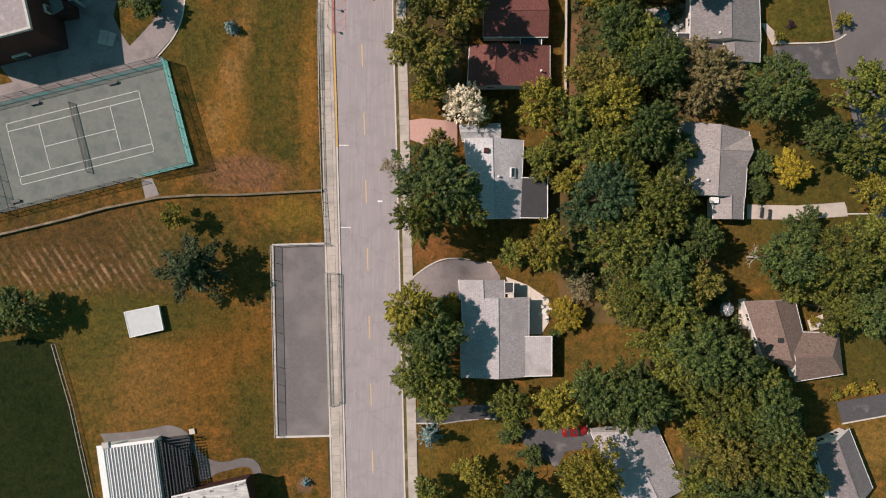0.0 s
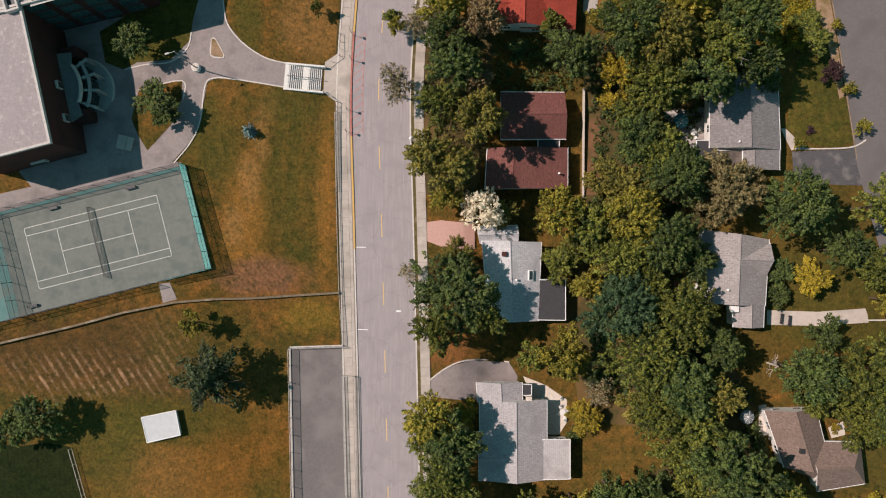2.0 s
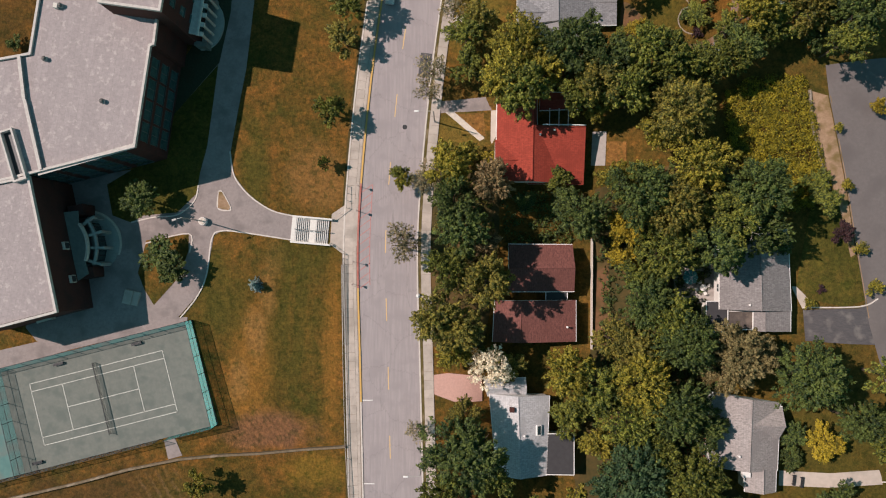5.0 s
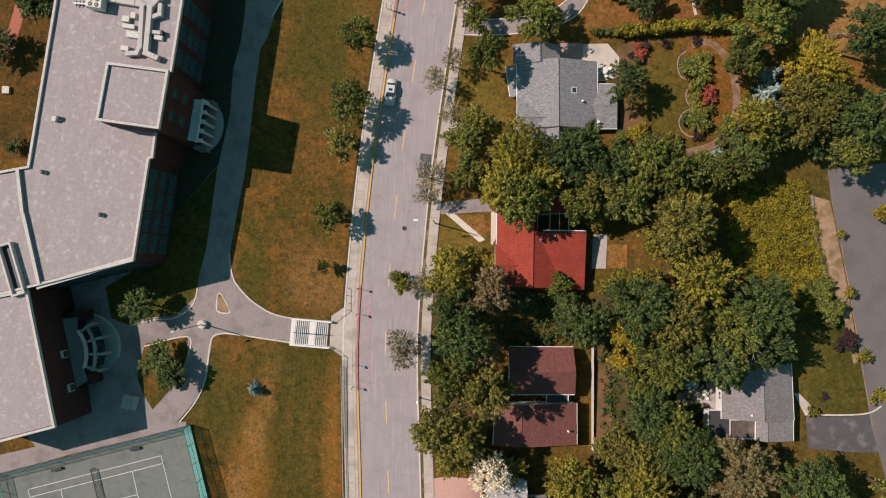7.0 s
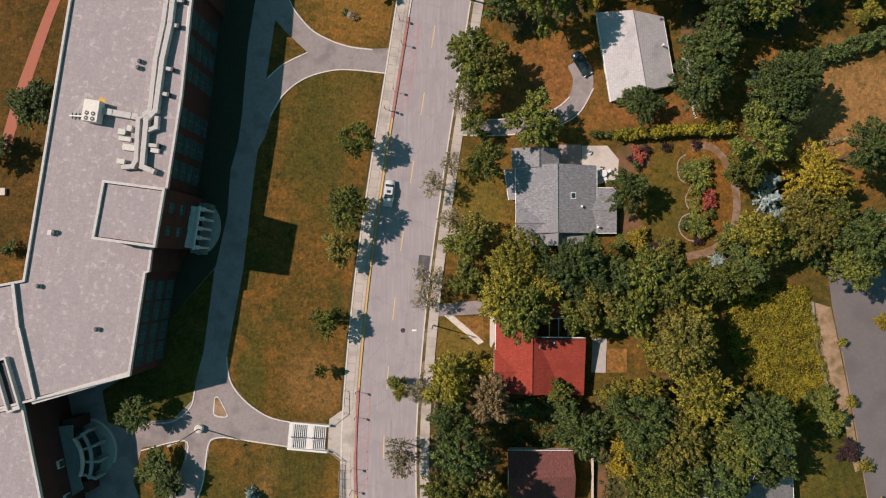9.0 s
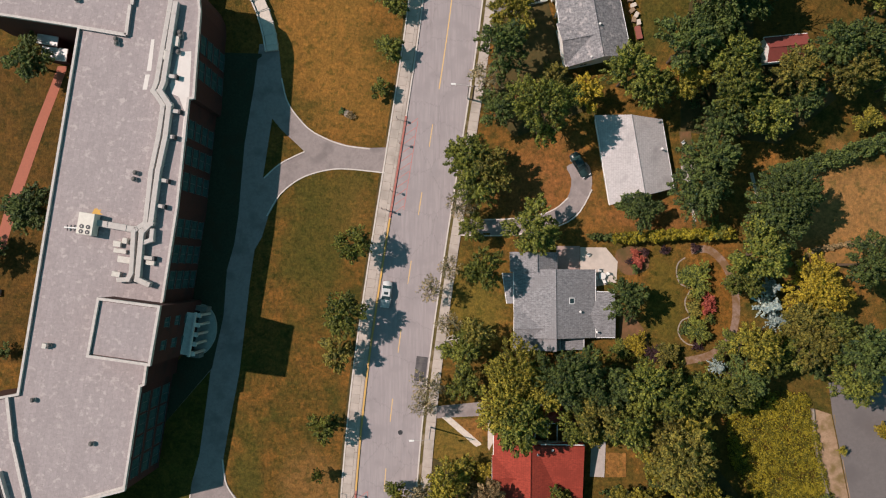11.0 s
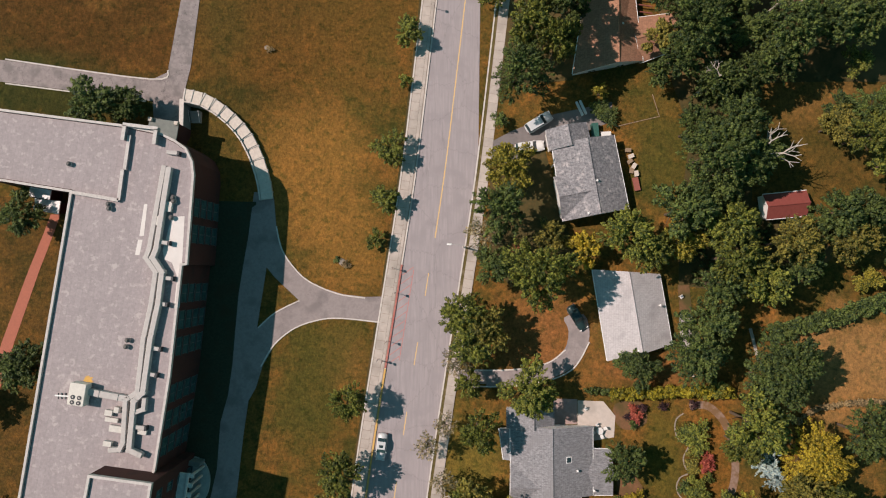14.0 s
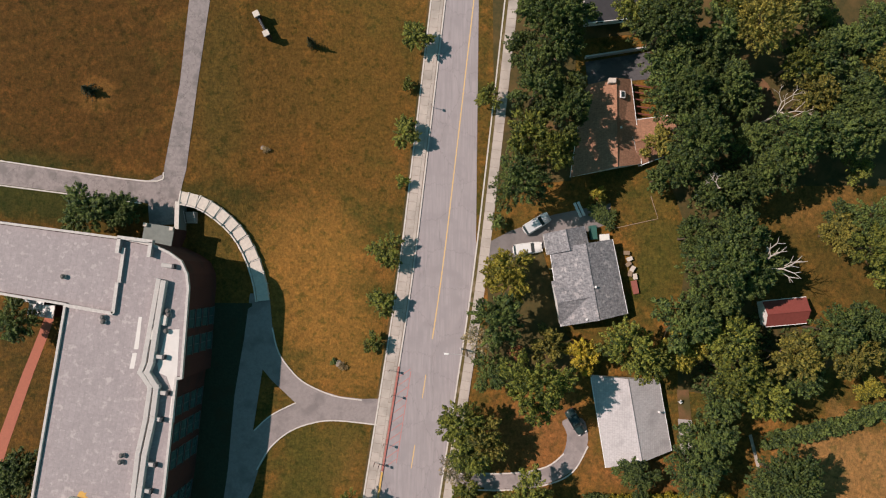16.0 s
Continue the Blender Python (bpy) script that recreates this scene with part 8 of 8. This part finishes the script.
# ---- pavilion beside the field ----
def pavilion():
    C = [(-54.4, -33.1), (-44.9, -31.7), (-43, -42.3), (-42, -47.2), (-53, -47.3)]
    cx, cy = C[0]
    o = Vector((cx, cy, 0))
    t = thing("pavilion", cx, cy, land(cx, cy), "pavilion with a white ribbed metal roof", "pavilion")
    u = Vector((C[1][0] - C[0][0], C[1][1] - C[0][1], 0))
    ang = math.degrees(math.atan2(u.y, u.x))
    w = u.length
    m = pose(0, 0, 0, 0, 0, ang)
    part("roof", box(0, w, -15.5, 0, 3.4, 3.55, m), METAL_WHITE, t)
    part("wall", box(0.3, w - 0.3, -15.2, -0.3, -0.3, 3.4, m), SIDING_WHITE, t)
    n = 15
    # Dark flat strips paint the shade that falls between the ribs.
    dark = mat("rib shade on white metal", (0.16, 0.16, 0.16), (0.13, 0.13, 0.13), 0.5, 0.7)
    for i in range(n):
        x = 1.4 + (w - 1.9) * i / (n - 1)
        for y0, y1 in ((-10.4, -0.5), (-15.0, -11.6)):
            part("rib_shade_strip", box(x - 0.13, x + 0.13, y0, y1, 3.55, 3.58, m), dark, t, "dark strip painted as shade between the roof ribs")
            part("roof_rib", box(x + 0.15, x + 0.30, y0, y1, 3.55, 3.72, m), METAL_WHITE, t)
    part("fascia", box(-0.1, 1.0, -15.5, 0.15, 3.55, 3.75, m), METAL_WHITE, t)
    part("vent_box", box(0.9, 2.0, -0.4, 0.6, 3.0, 3.9, m), METAL, t)
    for i in range(9):
        x = w + 0.3 + 4.2 * i / 8
        part("trellis_rafter", box(x - 0.09, x + 0.09, -11.0 + i * 0.25, -0.3 - i * 0.35, 2.9 - 0.12 * i, 3.05 - 0.12 * i, m), METAL_DARK, t, "dark trellis rafter")
    for j in range(20):
        y = -0.8 - j * 0.53
        part("trellis_batten", box(w, w + 4.8, y - 0.07, y + 0.07, 1.75, 1.87, m), METAL_DARK, t, "dark trellis batten")
    part("shade_floor", box(w, w + 4.6, -11, -0.8, -0.1, 0.08, m), ROOF_BLACK, t)
    for y in (-1.0, -5.5, -10.5):
        part("post", rod(m @ Vector((w + 4.4, y, -0.2)), m @ Vector((w + 4.4, y, 2.5)), 0.08), METAL_DARK, t)
    D = [(-41.8, -41.5), (-29.4, -38.5), (-27.9, -44.5), (-40, -48.1)]
    dx, dy = D[0]
    t2 = thing("field_house", dx, dy, land(dx, dy), "low field house with a flaking white roof", "building")
    u = Vector((D[1][0] - dx, D[1][1] - dy, 0))
    m = pose(0, 0, 0, 0, 0, math.degrees(math.atan2(u.y, u.x)))
    flake = mat("flaking white roof paint", (0.60, 0.58, 0.56), (0.34, 0.32, 0.32), 0.9, 0.85, 0.01, (0.13, 0.12, 0.12), 1.1, 0.0, stretch=(0.5, 2.0, 1), crisp=0.04)
    part("wall", box(0.2, u.length - 0.2, -9.8, -0.2, -0.4, 3.6, m), BRICK, t2)
    part("roof", box(0, u.length, -10, 0, 3.6, 3.8, m), flake, t2)
    part("roof_trim", box(-0.1, u.length + 0.1, -0.05, 0.12, 3.5, 3.9, m), METAL_WHITE, t2)


pavilion()


# ---- hedges, ground cover, dead wood ----
def hedge(label, line, wide, tall, kind, seed, per=9.0):
    pts = smooth_line(line, 8)
    x0, y0 = pts[0]
    rng = random.Random(seed)
    cs, rs = [], []
    for (ax, ay), (bx, by) in zip(pts, pts[1:]):
        n = max(2, int(math.dist((ax, ay), (bx, by)) * per))
        for i in range(n):
            u = (i + rng.random()) / n
            x, y = ax + (bx - ax) * u + rng.uniform(-wide, wide) / 2, ay + (by - ay) * u + rng.uniform(-wide, wide) / 2
            cs.append((x - x0, y - y0, land(x, y) - land(x0, y0) + tall * rng.uniform(0.25, 0.9)))
            rs.append(rng.uniform(0.25, 0.5))
    me = leaf_cloud(cs, rs, len(cs) * 22, 0.27, seed)
    me.materials.append(LEAF[kind])
    me.name = "hedge"
    ob = new("hedge", me)
    ob.matrix_world = pose(x0, y0, land(x0, y0))
    return tagged(ob, label, "hedge")


hedge("long clipped yellow-green garden hedge", [(27.8, 101.7), (32.3, 102), (37.9, 102.5), (41.7, 102.6), (46.3, 102.8)], 1.5, 3.0, "hb", 31, 30.0)
hedge("low clipped dark hedge of small bushes", [(23.6, 102.1), (25.7, 102), (27.8, 101.9)], 0.8, 1.3, "dk", 37, 8.0)
hedge("long dark green garden hedge", [(52.4, 112.5), (58.2, 114), (64.3, 115.8), (71.5, 118.3), (78.1, 120.4)], 2.4, 3.0, "dk", 32, 30.0)
hedge("low green hedge beside a garden path", [(57.5, 97.7), (60.1, 99.8), (65.5, 101.1), (71.7, 101.5)], 0.5, 0.5, "br", 33)
hedge("trimmed dark oval hedge beside a shed", [(24.1, 150.4), (25.7, 149.6), (27.2, 148.5)], 1.6, 1.5, "g", 35, 14)
hedge("low green growth in an island bed", [(39.6, 96.3), (40.8, 93.1), (40.6, 90.8), (41.2, 88.1), (40.3, 85.2)], 1.6, 0.6, "ol", 36, 7.0)


def ground_cover(label, outline, kind, seed, per=1.1, tall=0.7, size=0.3):
    """Knee-high growth over a plan outline, too many plants to count."""
    rng = random.Random(seed)
    xs, ys = [p[0] for p in outline], [p[1] for p in outline]
    area = abs(sum(outline[i][0] * outline[(i + 1) % len(outline)][1] - outline[(i + 1) % len(outline)][0] * outline[i][1] for i in range(len(outline)))) / 2
    cs, rs = [], []
    x0, y0 = outline[0]
    want = int(area * per)
    while len(cs) < want:
        x, y = rng.uniform(min(xs), max(xs)), rng.uniform(min(ys), max(ys))
        inside = False
        for i in range(len(outline)):
            (ax, ay), (bx, by) = outline[i], outline[(i + 1) % len(outline)]
            if (ay > y) != (by > y) and x < (bx - ax) * (y - ay) / (by - ay) + ax:
                inside = not inside
        if inside:
            cs.append((x - x0, y - y0, land(x, y) - land(x0, y0) + tall * rng.uniform(0.15, 0.9) * (0.5 + noise.noise((x * 0.15, y * 0.15, 0)) + 0.5)))
            rs.append(rng.uniform(0.4, 0.75))
    me = leaf_cloud(cs, rs, len(cs) * 20, size, seed)
    me.materials.append(LEAF[kind])
    ob = new("ground_cover", me)
    ob.matrix_world = pose(x0, y0, land(x0, y0))
    return tagged(ob, label, "undergrowth", kind="stuff")


ground_cover("dense yellow-green vines over a hillside", [(46.3, 73.7), (51.4, 76.1), (59.1, 76.2), (60.4, 71), (61.3, 65.3), (63.6, 57.8), (60.4, 54), (55.9, 53.4), (51.4, 57.5), (46.8, 65)], "hb", 41, 6.5, 0.8, 0.23)
ground_cover("dark undergrowth beneath the trees", [(25.8, 58.8), (42.9, 63.6), (56.1, 47.1), (44.4, 43.2), (43.6, 30.5), (56.2, 30.7), (43.7, 21.7), (42.9, 12.9), (36, -7.5), (26.6, -3.4), (27.2, 25.1)], "dk", 42, 0.9, 0.9, 0.34)
ground_cover("dark undergrowth beneath the trees", [(26.5, 14.9), (43.4, 14.7), (48.1, 1.9), (53.8, -7.7), (56.8, -18.3), (65.4, -26.8), (66.6, -40.4), (48.8, -41.2), (44.9, -25.8), (32.1, -24.9), (43, -15), (25.8, -4.6)], "dk", 43, 0.9, 0.9, 0.34)
ground_cover("dark undergrowth beneath the trees", [(37.9, 172), (49, 174.8), (50.8, 154.6), (48.9, 134.6), (60.5, 129.2), (55.1, 119.7), (40.7, 120.2), (39.7, 132.5), (40.7, 145.9)], "dk", 44, 0.9, 0.9, 0.34)
ground_cover("olive undergrowth among roadside trees", [(-3.9, 63.8), (6.2, 56.9), (8.5, 47.2), (5.1, 28.9), (-2.4, 28.8)], "ol", 45, 0.6, 0.9, 0.3)
ground_cover("dark undergrowth between two houses", [(8.4, 55.9), (20.6, 56.2), (24.2, 48.4), (16.3, 47.1), (9.2, 48.1)], "dk", 47, 1.2, 0.9, 0.3)
ground_cover("green undergrowth behind the red house", [(6.6, 82.2), (25.1, 83.2), (45.8, 80.4), (42.1, 74.6), (25.2, 72.5), (7.7, 73.2)], "g", 46, 1.0, 0.9, 0.3)


def dead_tree(x, y, tall, spread, seed, lean=0.0, thick=0.12, fan=0.9, limbs=4):
    rng = random.Random(seed)
    t = thing("dead_tree", x, y, land(x, y), "bare bleached dead tree limbs among foliage", "tree")
    part("trunk", rod((0, 0, -0.3), (0, 0, tall * 0.75), 0.20, 0.13, 7), BARK_PALE, t)

    def limb(bm, p, d, ln, r, depth):
        q = p + d * ln
        add_rod(bm, p, q, r, r * 0.6, 5)
        if depth:
            for k in range(2):
                turn = rng.uniform(0.3, 0.8) * (1 if k else -1)
                nd = (Matrix.Rotation(turn, 3, "Z") @ d + Vector((0, 0, rng.uniform(-0.15, 0.15)))).normalized()
                limb(bm, q, nd, ln * rng.uniform(0.5, 0.8), r * 0.6, depth - 1)
    for i in range(limbs):
        a = lean + rng.uniform(-fan, fan)
        bm = bmesh.new()
        limb(bm, Vector((0, 0, tall * rng.uniform(0.6, 0.74))), Vector((math.cos(a), math.sin(a), rng.uniform(0.3, 0.6))).normalized(), spread * rng.uniform(0.3, 0.5), thick, 3)
        part("branch", bm, BARK_PALE, t)


dead_tree(*(44.2, 138.6), 13.5, 12.0, 61, 0.5, 0.27, 0.25, 3)
dead_tree(*(50.6, 164.4), 15.0, 5.5, 52, 0.5)
dead_tree(*(41.5, 152.9), 14.5, 2.5, 53, 2.0)
dead_tree(*(43.5, 51.2), 17.5, 4.0, 54, -0.5)
dead_tree(*(65.1, 85), 9.0, 3.5, 55, 1.2)
dead_tree(*(-0.8, 84.2), 8.0, 2.2, 56, 0.2)
dead_tree(*(-2.8, 55.2), 8.0, 2.2, 57, 5.4)
dead_tree(*(73.6, 23.7), 12.0, 2.5, 58, 3.6)
dead_tree(*(55.8, 0.6), 5.0, 2.5, 59, 3.0)


# ---- small things in the grounds ----
def boulder(x, y, r, label="weathered grey boulder in the grass", material=ROCK):
    bm = bmesh.new()
    bmesh.ops.create_icosphere(bm, subdivisions=2, radius=r)
    for v in bm.verts:
        k = 1 + 0.35 * noise.noise(v.co * (1.7 / r) + Vector((x, y, 0)))
        v.co = Vector((v.co.x * k, v.co.y * k, max(v.co.z * k * 0.7, -0.2 * r)))
    ob = part("boulder", bm, material)
    ob.matrix_world = pose(x, y, land(x, y) + 0.1 * r)
    return tagged(ob, label, "rock")


for (x, y), r in (((-18.9, 123.3), 0.65), ((-32.6, 160.6), 0.4)):
    boulder(x, y, r)


def monument():
    x, y = (-32.8, 181.7)
    t = thing("entrance_sign", x, y, land(x, y), "dark sign wall between two white-capped pillars", "sign", turn=-62)
    part("sign_wall", box(-2.6, 2.6, -0.18, 0.18, -0.1, 1.9, None, 0.03), METAL_DARK, t)
    for sx in (-1.9, 1.9):
        part("pillar", box(sx - 0.4, sx + 0.4, -0.4, 0.4, -0.1, 2.2, None, 0.03), BRICK, t)
        part("pillar_cap", box(sx - 0.55, sx + 0.55, -0.55, 0.55, 2.2, 2.4, None, 0.05), STONE, t, "white stone pillar cap")
    for k in range(3):
        part("lettering_bar", box(-1.2, 1.2, -0.22, -0.18, 1.4 - 0.4 * k, 1.55 - 0.4 * k), STONE, t)


monument()


def bench(x, y, z, turn, label="plain dark bench beside the court"):
    t = thing("bench", x, y, z, label, "bench", turn=turn)
    for dy in (-0.17, 0.0, 0.17):
        part("slat", box(-0.9, 0.9, dy - 0.07, dy + 0.07, 0.42, 0.46), METAL_DARK, t)
    for dx in (-0.7, 0.7):
        part("leg", box(dx - 0.04, dx + 0.04, -0.2, 0.2, 0, 0.42), METAL_DARK, t)


for lx, ly in ((-6.0, 7.6), (7.9, 7.7), (-13.5, -8.0)):
    p = court_pose @ Vector((lx, ly, 0))
    bench(p.x, p.y, COURT_Z, 15.1)
for x, y in ((57.8, 8.2), (59.1, 7.9)):
    bench(x, y, land(x, y) + 0.06, 85, "small dark bench on a concrete drive")


def umbrella(x, y, r, label, material):
    t = thing("parasol", x, y, land(x, y), label, "parasol")
    part("pole", rod((0, 0, 0), (0, 0, 2.3), 0.03, seg=6), METAL_WHITE, t)
    part("base", rod((0, 0, 0), (0, 0, 0.12), 0.3, seg=10), METAL_DARK, t)
    part("canopy", rod((0, 0, 2.1), (0, 0, 2.5), r, 0.08, 8), material, t)
    for k in range(8):
        a = k * math.pi / 4
        part("rib", rod((r * 0.98 * math.cos(a + 0.39), r * 0.98 * math.sin(a + 0.39), 2.12), (0, 0, 2.53), 0.025, seg=5), METAL_WHITE, t)


umbrella(*(51.7, -8.3), 1.25, "octagonal grey striped garden parasol", mat("grey parasol cloth", (0.20, 0.22, 0.23), (0.16, 0.18, 0.19), 0.3, 0.8))
TURQ = mat("turquoise cloth", (0.06, 0.24, 0.25), (0.05, 0.20, 0.22), 0.4, 0.8)
umbrella(*(40.8, 41.9), 1.3, "turquoise garden parasol on a patio", TURQ)
WHITE_PLASTIC = mat("white garden plastic", (0.70, 0.70, 0.68), (0.64, 0.64, 0.62), 0.5, 0.5)


def garden_chair(x, y, turn):
    t = thing("garden_chair", x, y, land(x, y) + 0.07, "white garden chair on a patio", "chair", "garden chairs", turn)
    part("seat", box(-0.27, 0.27, -0.27, 0.27, 0.40, 0.45, None, 0.02), WHITE_PLASTIC, t)
    part("backrest", box(-0.27, 0.27, 0.24, 0.30, 0.45, 0.95, None, 0.02), WHITE_PLASTIC, t)
    for sx in (-0.23, 0.23):
        for sy in (-0.23, 0.23):
            part("leg", rod((sx, sy, 0), (sx, sy, 0.41), 0.025, seg=6), WHITE_PLASTIC, t)


def garden_table(x, y, r, turn=0.0):
    t = thing("garden_table", x, y, land(x, y) + 0.07, "round white garden table on a patio", "table", turn=turn)
    part("tabletop", rod((0, 0, 0.70), (0, 0, 0.75), r, seg=16), WHITE_PLASTIC, t)
    part("pedestal", rod((0, 0, 0), (0, 0, 0.7), 0.05, seg=8), WHITE_PLASTIC, t)
    part("foot", rod((0, 0, 0), (0, 0, 0.04), 0.3, seg=10), WHITE_PLASTIC, t)


for p in ((25.7, 95.3), (22.2, -10), (43.2, 40.1), (42.9, 12.8)):
    garden_table(*p, 0.6)
    for k in range(4):
        a = k * 1.57 + 0.4
        garden_chair(p[0] + 1.0 * math.cos(a), p[1] + 1.0 * math.sin(a), math.degrees(a) - 90)
for p in ((21.9, -7.6), (22.6, -11.5), (55.3, -9.6), (39.1, 118.2), (23.4, 98.9)):
    garden_chair(*p, 40)


def planter(x, y, s, material, label, tall=0.5, turn=0.0, name="planter", category="planter"):
    t = thing(name, x, y, land(x, y) + 0.05, label, category, turn=turn)
    part("box", box(-s[0] / 2, s[0] / 2, -s[1] / 2, s[1] / 2, 0, tall, None, 0.03), material, t)
    part("lid", box(-s[0] / 2 - 0.04, s[0] / 2 + 0.04, -s[1] / 2 - 0.04, s[1] / 2 + 0.04, tall, tall + 0.05, None, 0.02), material, t)


planter(*(41.2, 109.6), (1.0, 0.7), TURQ, "turquoise plastic bin on a patio", 0.9, 10, "storage_bin", "bin")
planter(*(24.5, 146.5), (1.1, 2.3), mat("dark green plastic", (0.04, 0.12, 0.10), (0.03, 0.10, 0.08), 0.4, 0.5), "dark green garden storage box", 1.3, 5, "storage_box", "box")
planter(*(26.4, 145.7), (1.6, 1.0), WHITE_PLASTIC, "white storage box beside the house", 1.0, 5, "storage_box", "box")
for i, p in enumerate([(30.2, 143.1), (30.7, 142.1), (30.5, 141.2), (31.2, 140.4), (30.8, 139.6), (31.6, 139.1)]):
    planter(*p, (0.9, 0.6), STONE if i % 2 else WOOD, "pale garden box along a house wall", 0.6, 20 * i, "garden_box", "box")
planter(*(31.6, 137.3), (0.9, 2.2), mat("red painted wood", (0.30, 0.10, 0.08), (0.24, 0.09, 0.07), 0.4, 0.7), "long red garden box on the lawn", 0.5, 12, "garden_box", "box")
for p, turn in (((22.6, 150.6), 25), ((22, 150.4), 25)):
    planter(*p, (0.35, 2.6), WHITE_PLASTIC, "white ladder rail lying by the drive", 0.35, turn, "ladder", "ladder")
planter(*(-39.9, -31.4), (0.9, 0.9), STONE, "small pale square slab beside a path", 0.15, 10, "access_slab", "slab")
planter(*(-79.2, 91), (1.2, 1.2), STONE, "small pale stone garden plinth", 0.5, 0, "plinth", "plinth")


GRAVEL = mat("pinkish gravel", (0.27, 0.185, 0.14), (0.20, 0.135, 0.10), 0.35, 0.95, 0.02, (0.17, 0.10, 0.05), 1.4, 0.4)


def low_edge(label, line, wide, tall, material, name="garden_edge"):
    ob = part(name, band(line, wide, tall, tall + 0.2), material)
    return tagged(ob, label, "edging")


low_edge("narrow timber edging round a lawn", [(28.3, 147.3), (35.5, 149), (34.3, 152.9)], 0.12, 0.12, WOOD)
low_edge("pale worn edge line of the side street", [(63.5, 72.9), (66, 59.7), (68.3, 45.7), (70.1, 35.5)], 0.14, 0.09, SAND, "street_edge")
low_edge("low pale retaining wall beside bare soil", [(25, 48.4), (25.3, 28.6)], 0.26, 0.7, STONE, "garden_wall")
low_edge("low pale wall beside the side street", [(60, 73.8), (60.4, 68.1), (61.5, 62.5), (63.3, 56.9)], 0.3, 0.6, ROCK, "garden_wall")
low_edge("curved pinkish gravel garden path", smooth_line([(40.6, 99.8), (43.4, 100), (45.9, 97.8), (47.4, 94.4), (48, 90.5), (47.6, 86.7), (46.2, 84.1), (43.5, 82.1), (39.8, 81.1)], 6), 1.25, 0.06, GRAVEL, "garden_path")
low_edge("curved pale garden edging", smooth_line([(39.6, 98.6), (38.5, 97.7), (38.2, 96.1), (38.8, 94.2), (40.4, 93.4), (40, 92.2), (39.6, 91.2), (39.8, 89.9), (40.4, 88.7), (39.1, 87.9), (38.5, 86.4), (38.9, 85), (40, 84), (41.5, 83.7)], 5), 0.2, 0.08, ROCK)
low_edge("straight pale garden path edge", [(50.4, 113.1), (51.7, 107.6)], 0.5, 0.1, CONCRETE, "garden_path")
low_edge("pale stone garden edge", [(40.3, 108.8), (41.2, 104.8)], 0.4, 0.15, STONE)
low_edge("patio wall of grey boards", [(23.1, 176.8), (34.1, 178.4)], 0.25, 1.3, METAL, "garden_wall")
SCHOOL_EDGES = ([(-39.3, 62.7), (-38.4, 58.3), (-35.6, 54.9), (-31.7, 52.4), (-27.9, 51.5)], [(-27.6, 47.2), (-35.5, 48.3), (-40.2, 48.7), (-42.1, 47.4), (-42.7, 41.2), (-44.1, 37.2), (-46.8, 33.5)], [(-56.4, 49.9), (-52.4, 50.9), (-48.3, 51.4), (-45.4, 53.8), (-44.7, 56.7)], [(-53.7, 46.3), (-46.2, 48.1), (-45.9, 44.8)], [(-30.5, 129.4), (-29.5, 125.5), (-27.6, 122.6), (-24.7, 119.9), (-19.7, 117.8), (-14.8, 117.1)], [(-12, 112.9), (-18.7, 113.5), (-22.6, 113.2), (-26.9, 111.7), (-30.4, 108.8), (-32.6, 105)], [(-26.2, 116.5), (-30.4, 114.3), (-33.2, 111.7)], [(-77.3, 157.5), (-52.1, 154.3), (-49, 155.9)])
DRIVE_EDGES = ([(-77.2, 153.3), (-52.8, 150.5)], [(72.3, 8.2), (76.8, 8.3)], [(-41.1, 55.6), (-40.5, 55.5), (-39, 52.9), (-39.3, 52.3), (-41.2, 52.7), (-41.1, 55.6)], [(1.3, 104.8), (10.7, 105.1), (16.9, 106.4), (20, 108.8)], [(1.3, 102.1), (9.8, 102.2), (16.9, 103.4), (21.4, 105.7), (24, 110.2)], [(-2.5, -4.6), (1.1, -1.8), (5.1, -0.5), (12.5, -1.3)], [(-2.5, -30), (14, -30)], [(59.3, 37.1), (68.5, 37.4), (71.6, 38.8)], [(72.2, -27.7), (79.8, -26.2)])
for line in SCHOOL_EDGES + DRIVE_EDGES:
    low_edge("narrow pale concrete edging along paving", smooth_line(line, 5), 0.22, 0.13, KERB, "path_kerb")

# ---- pavement slabs ----
def slabs(owner, off, wide, y0, y1, long):
    me = bpy.data.meshes.new("slab")
    bm = box(-wide / 2, wide / 2, -long / 2 + 0.02, long / 2 - 0.02, 0, 0.045, None, 0.012)
    bm.to_mesh(me)
    bm.free()
    me.materials.append(CONCRETE)
    y = y0
    while y < y1:
        o = new("slab", me)
        o.parent = owner
        slope = (road_x(y + 1) - road_x(y - 1)) / 2
        o.matrix_basis = pose(road_x(y) + off, y, land(road_x(y) + off, y) + 0.11, 0, 0, -math.degrees(math.atan(slope)))
        y += long


slabs(pavement_west, -HALF - 1.66, 1.42, -46, 190, 1.55)
slabs(pavement_west, -HALF - 0.66, 0.50, -46, 190, 3.10)
setting("pavement_edge", band(along(Y0, Y1, -HALF - 2.62), 0.26, 0.17), KERB, "pale concrete edging beside the pavement", "kerb")
slabs(pavement_east, HALF + 1.62, 1.68, -46, 190, 1.55)
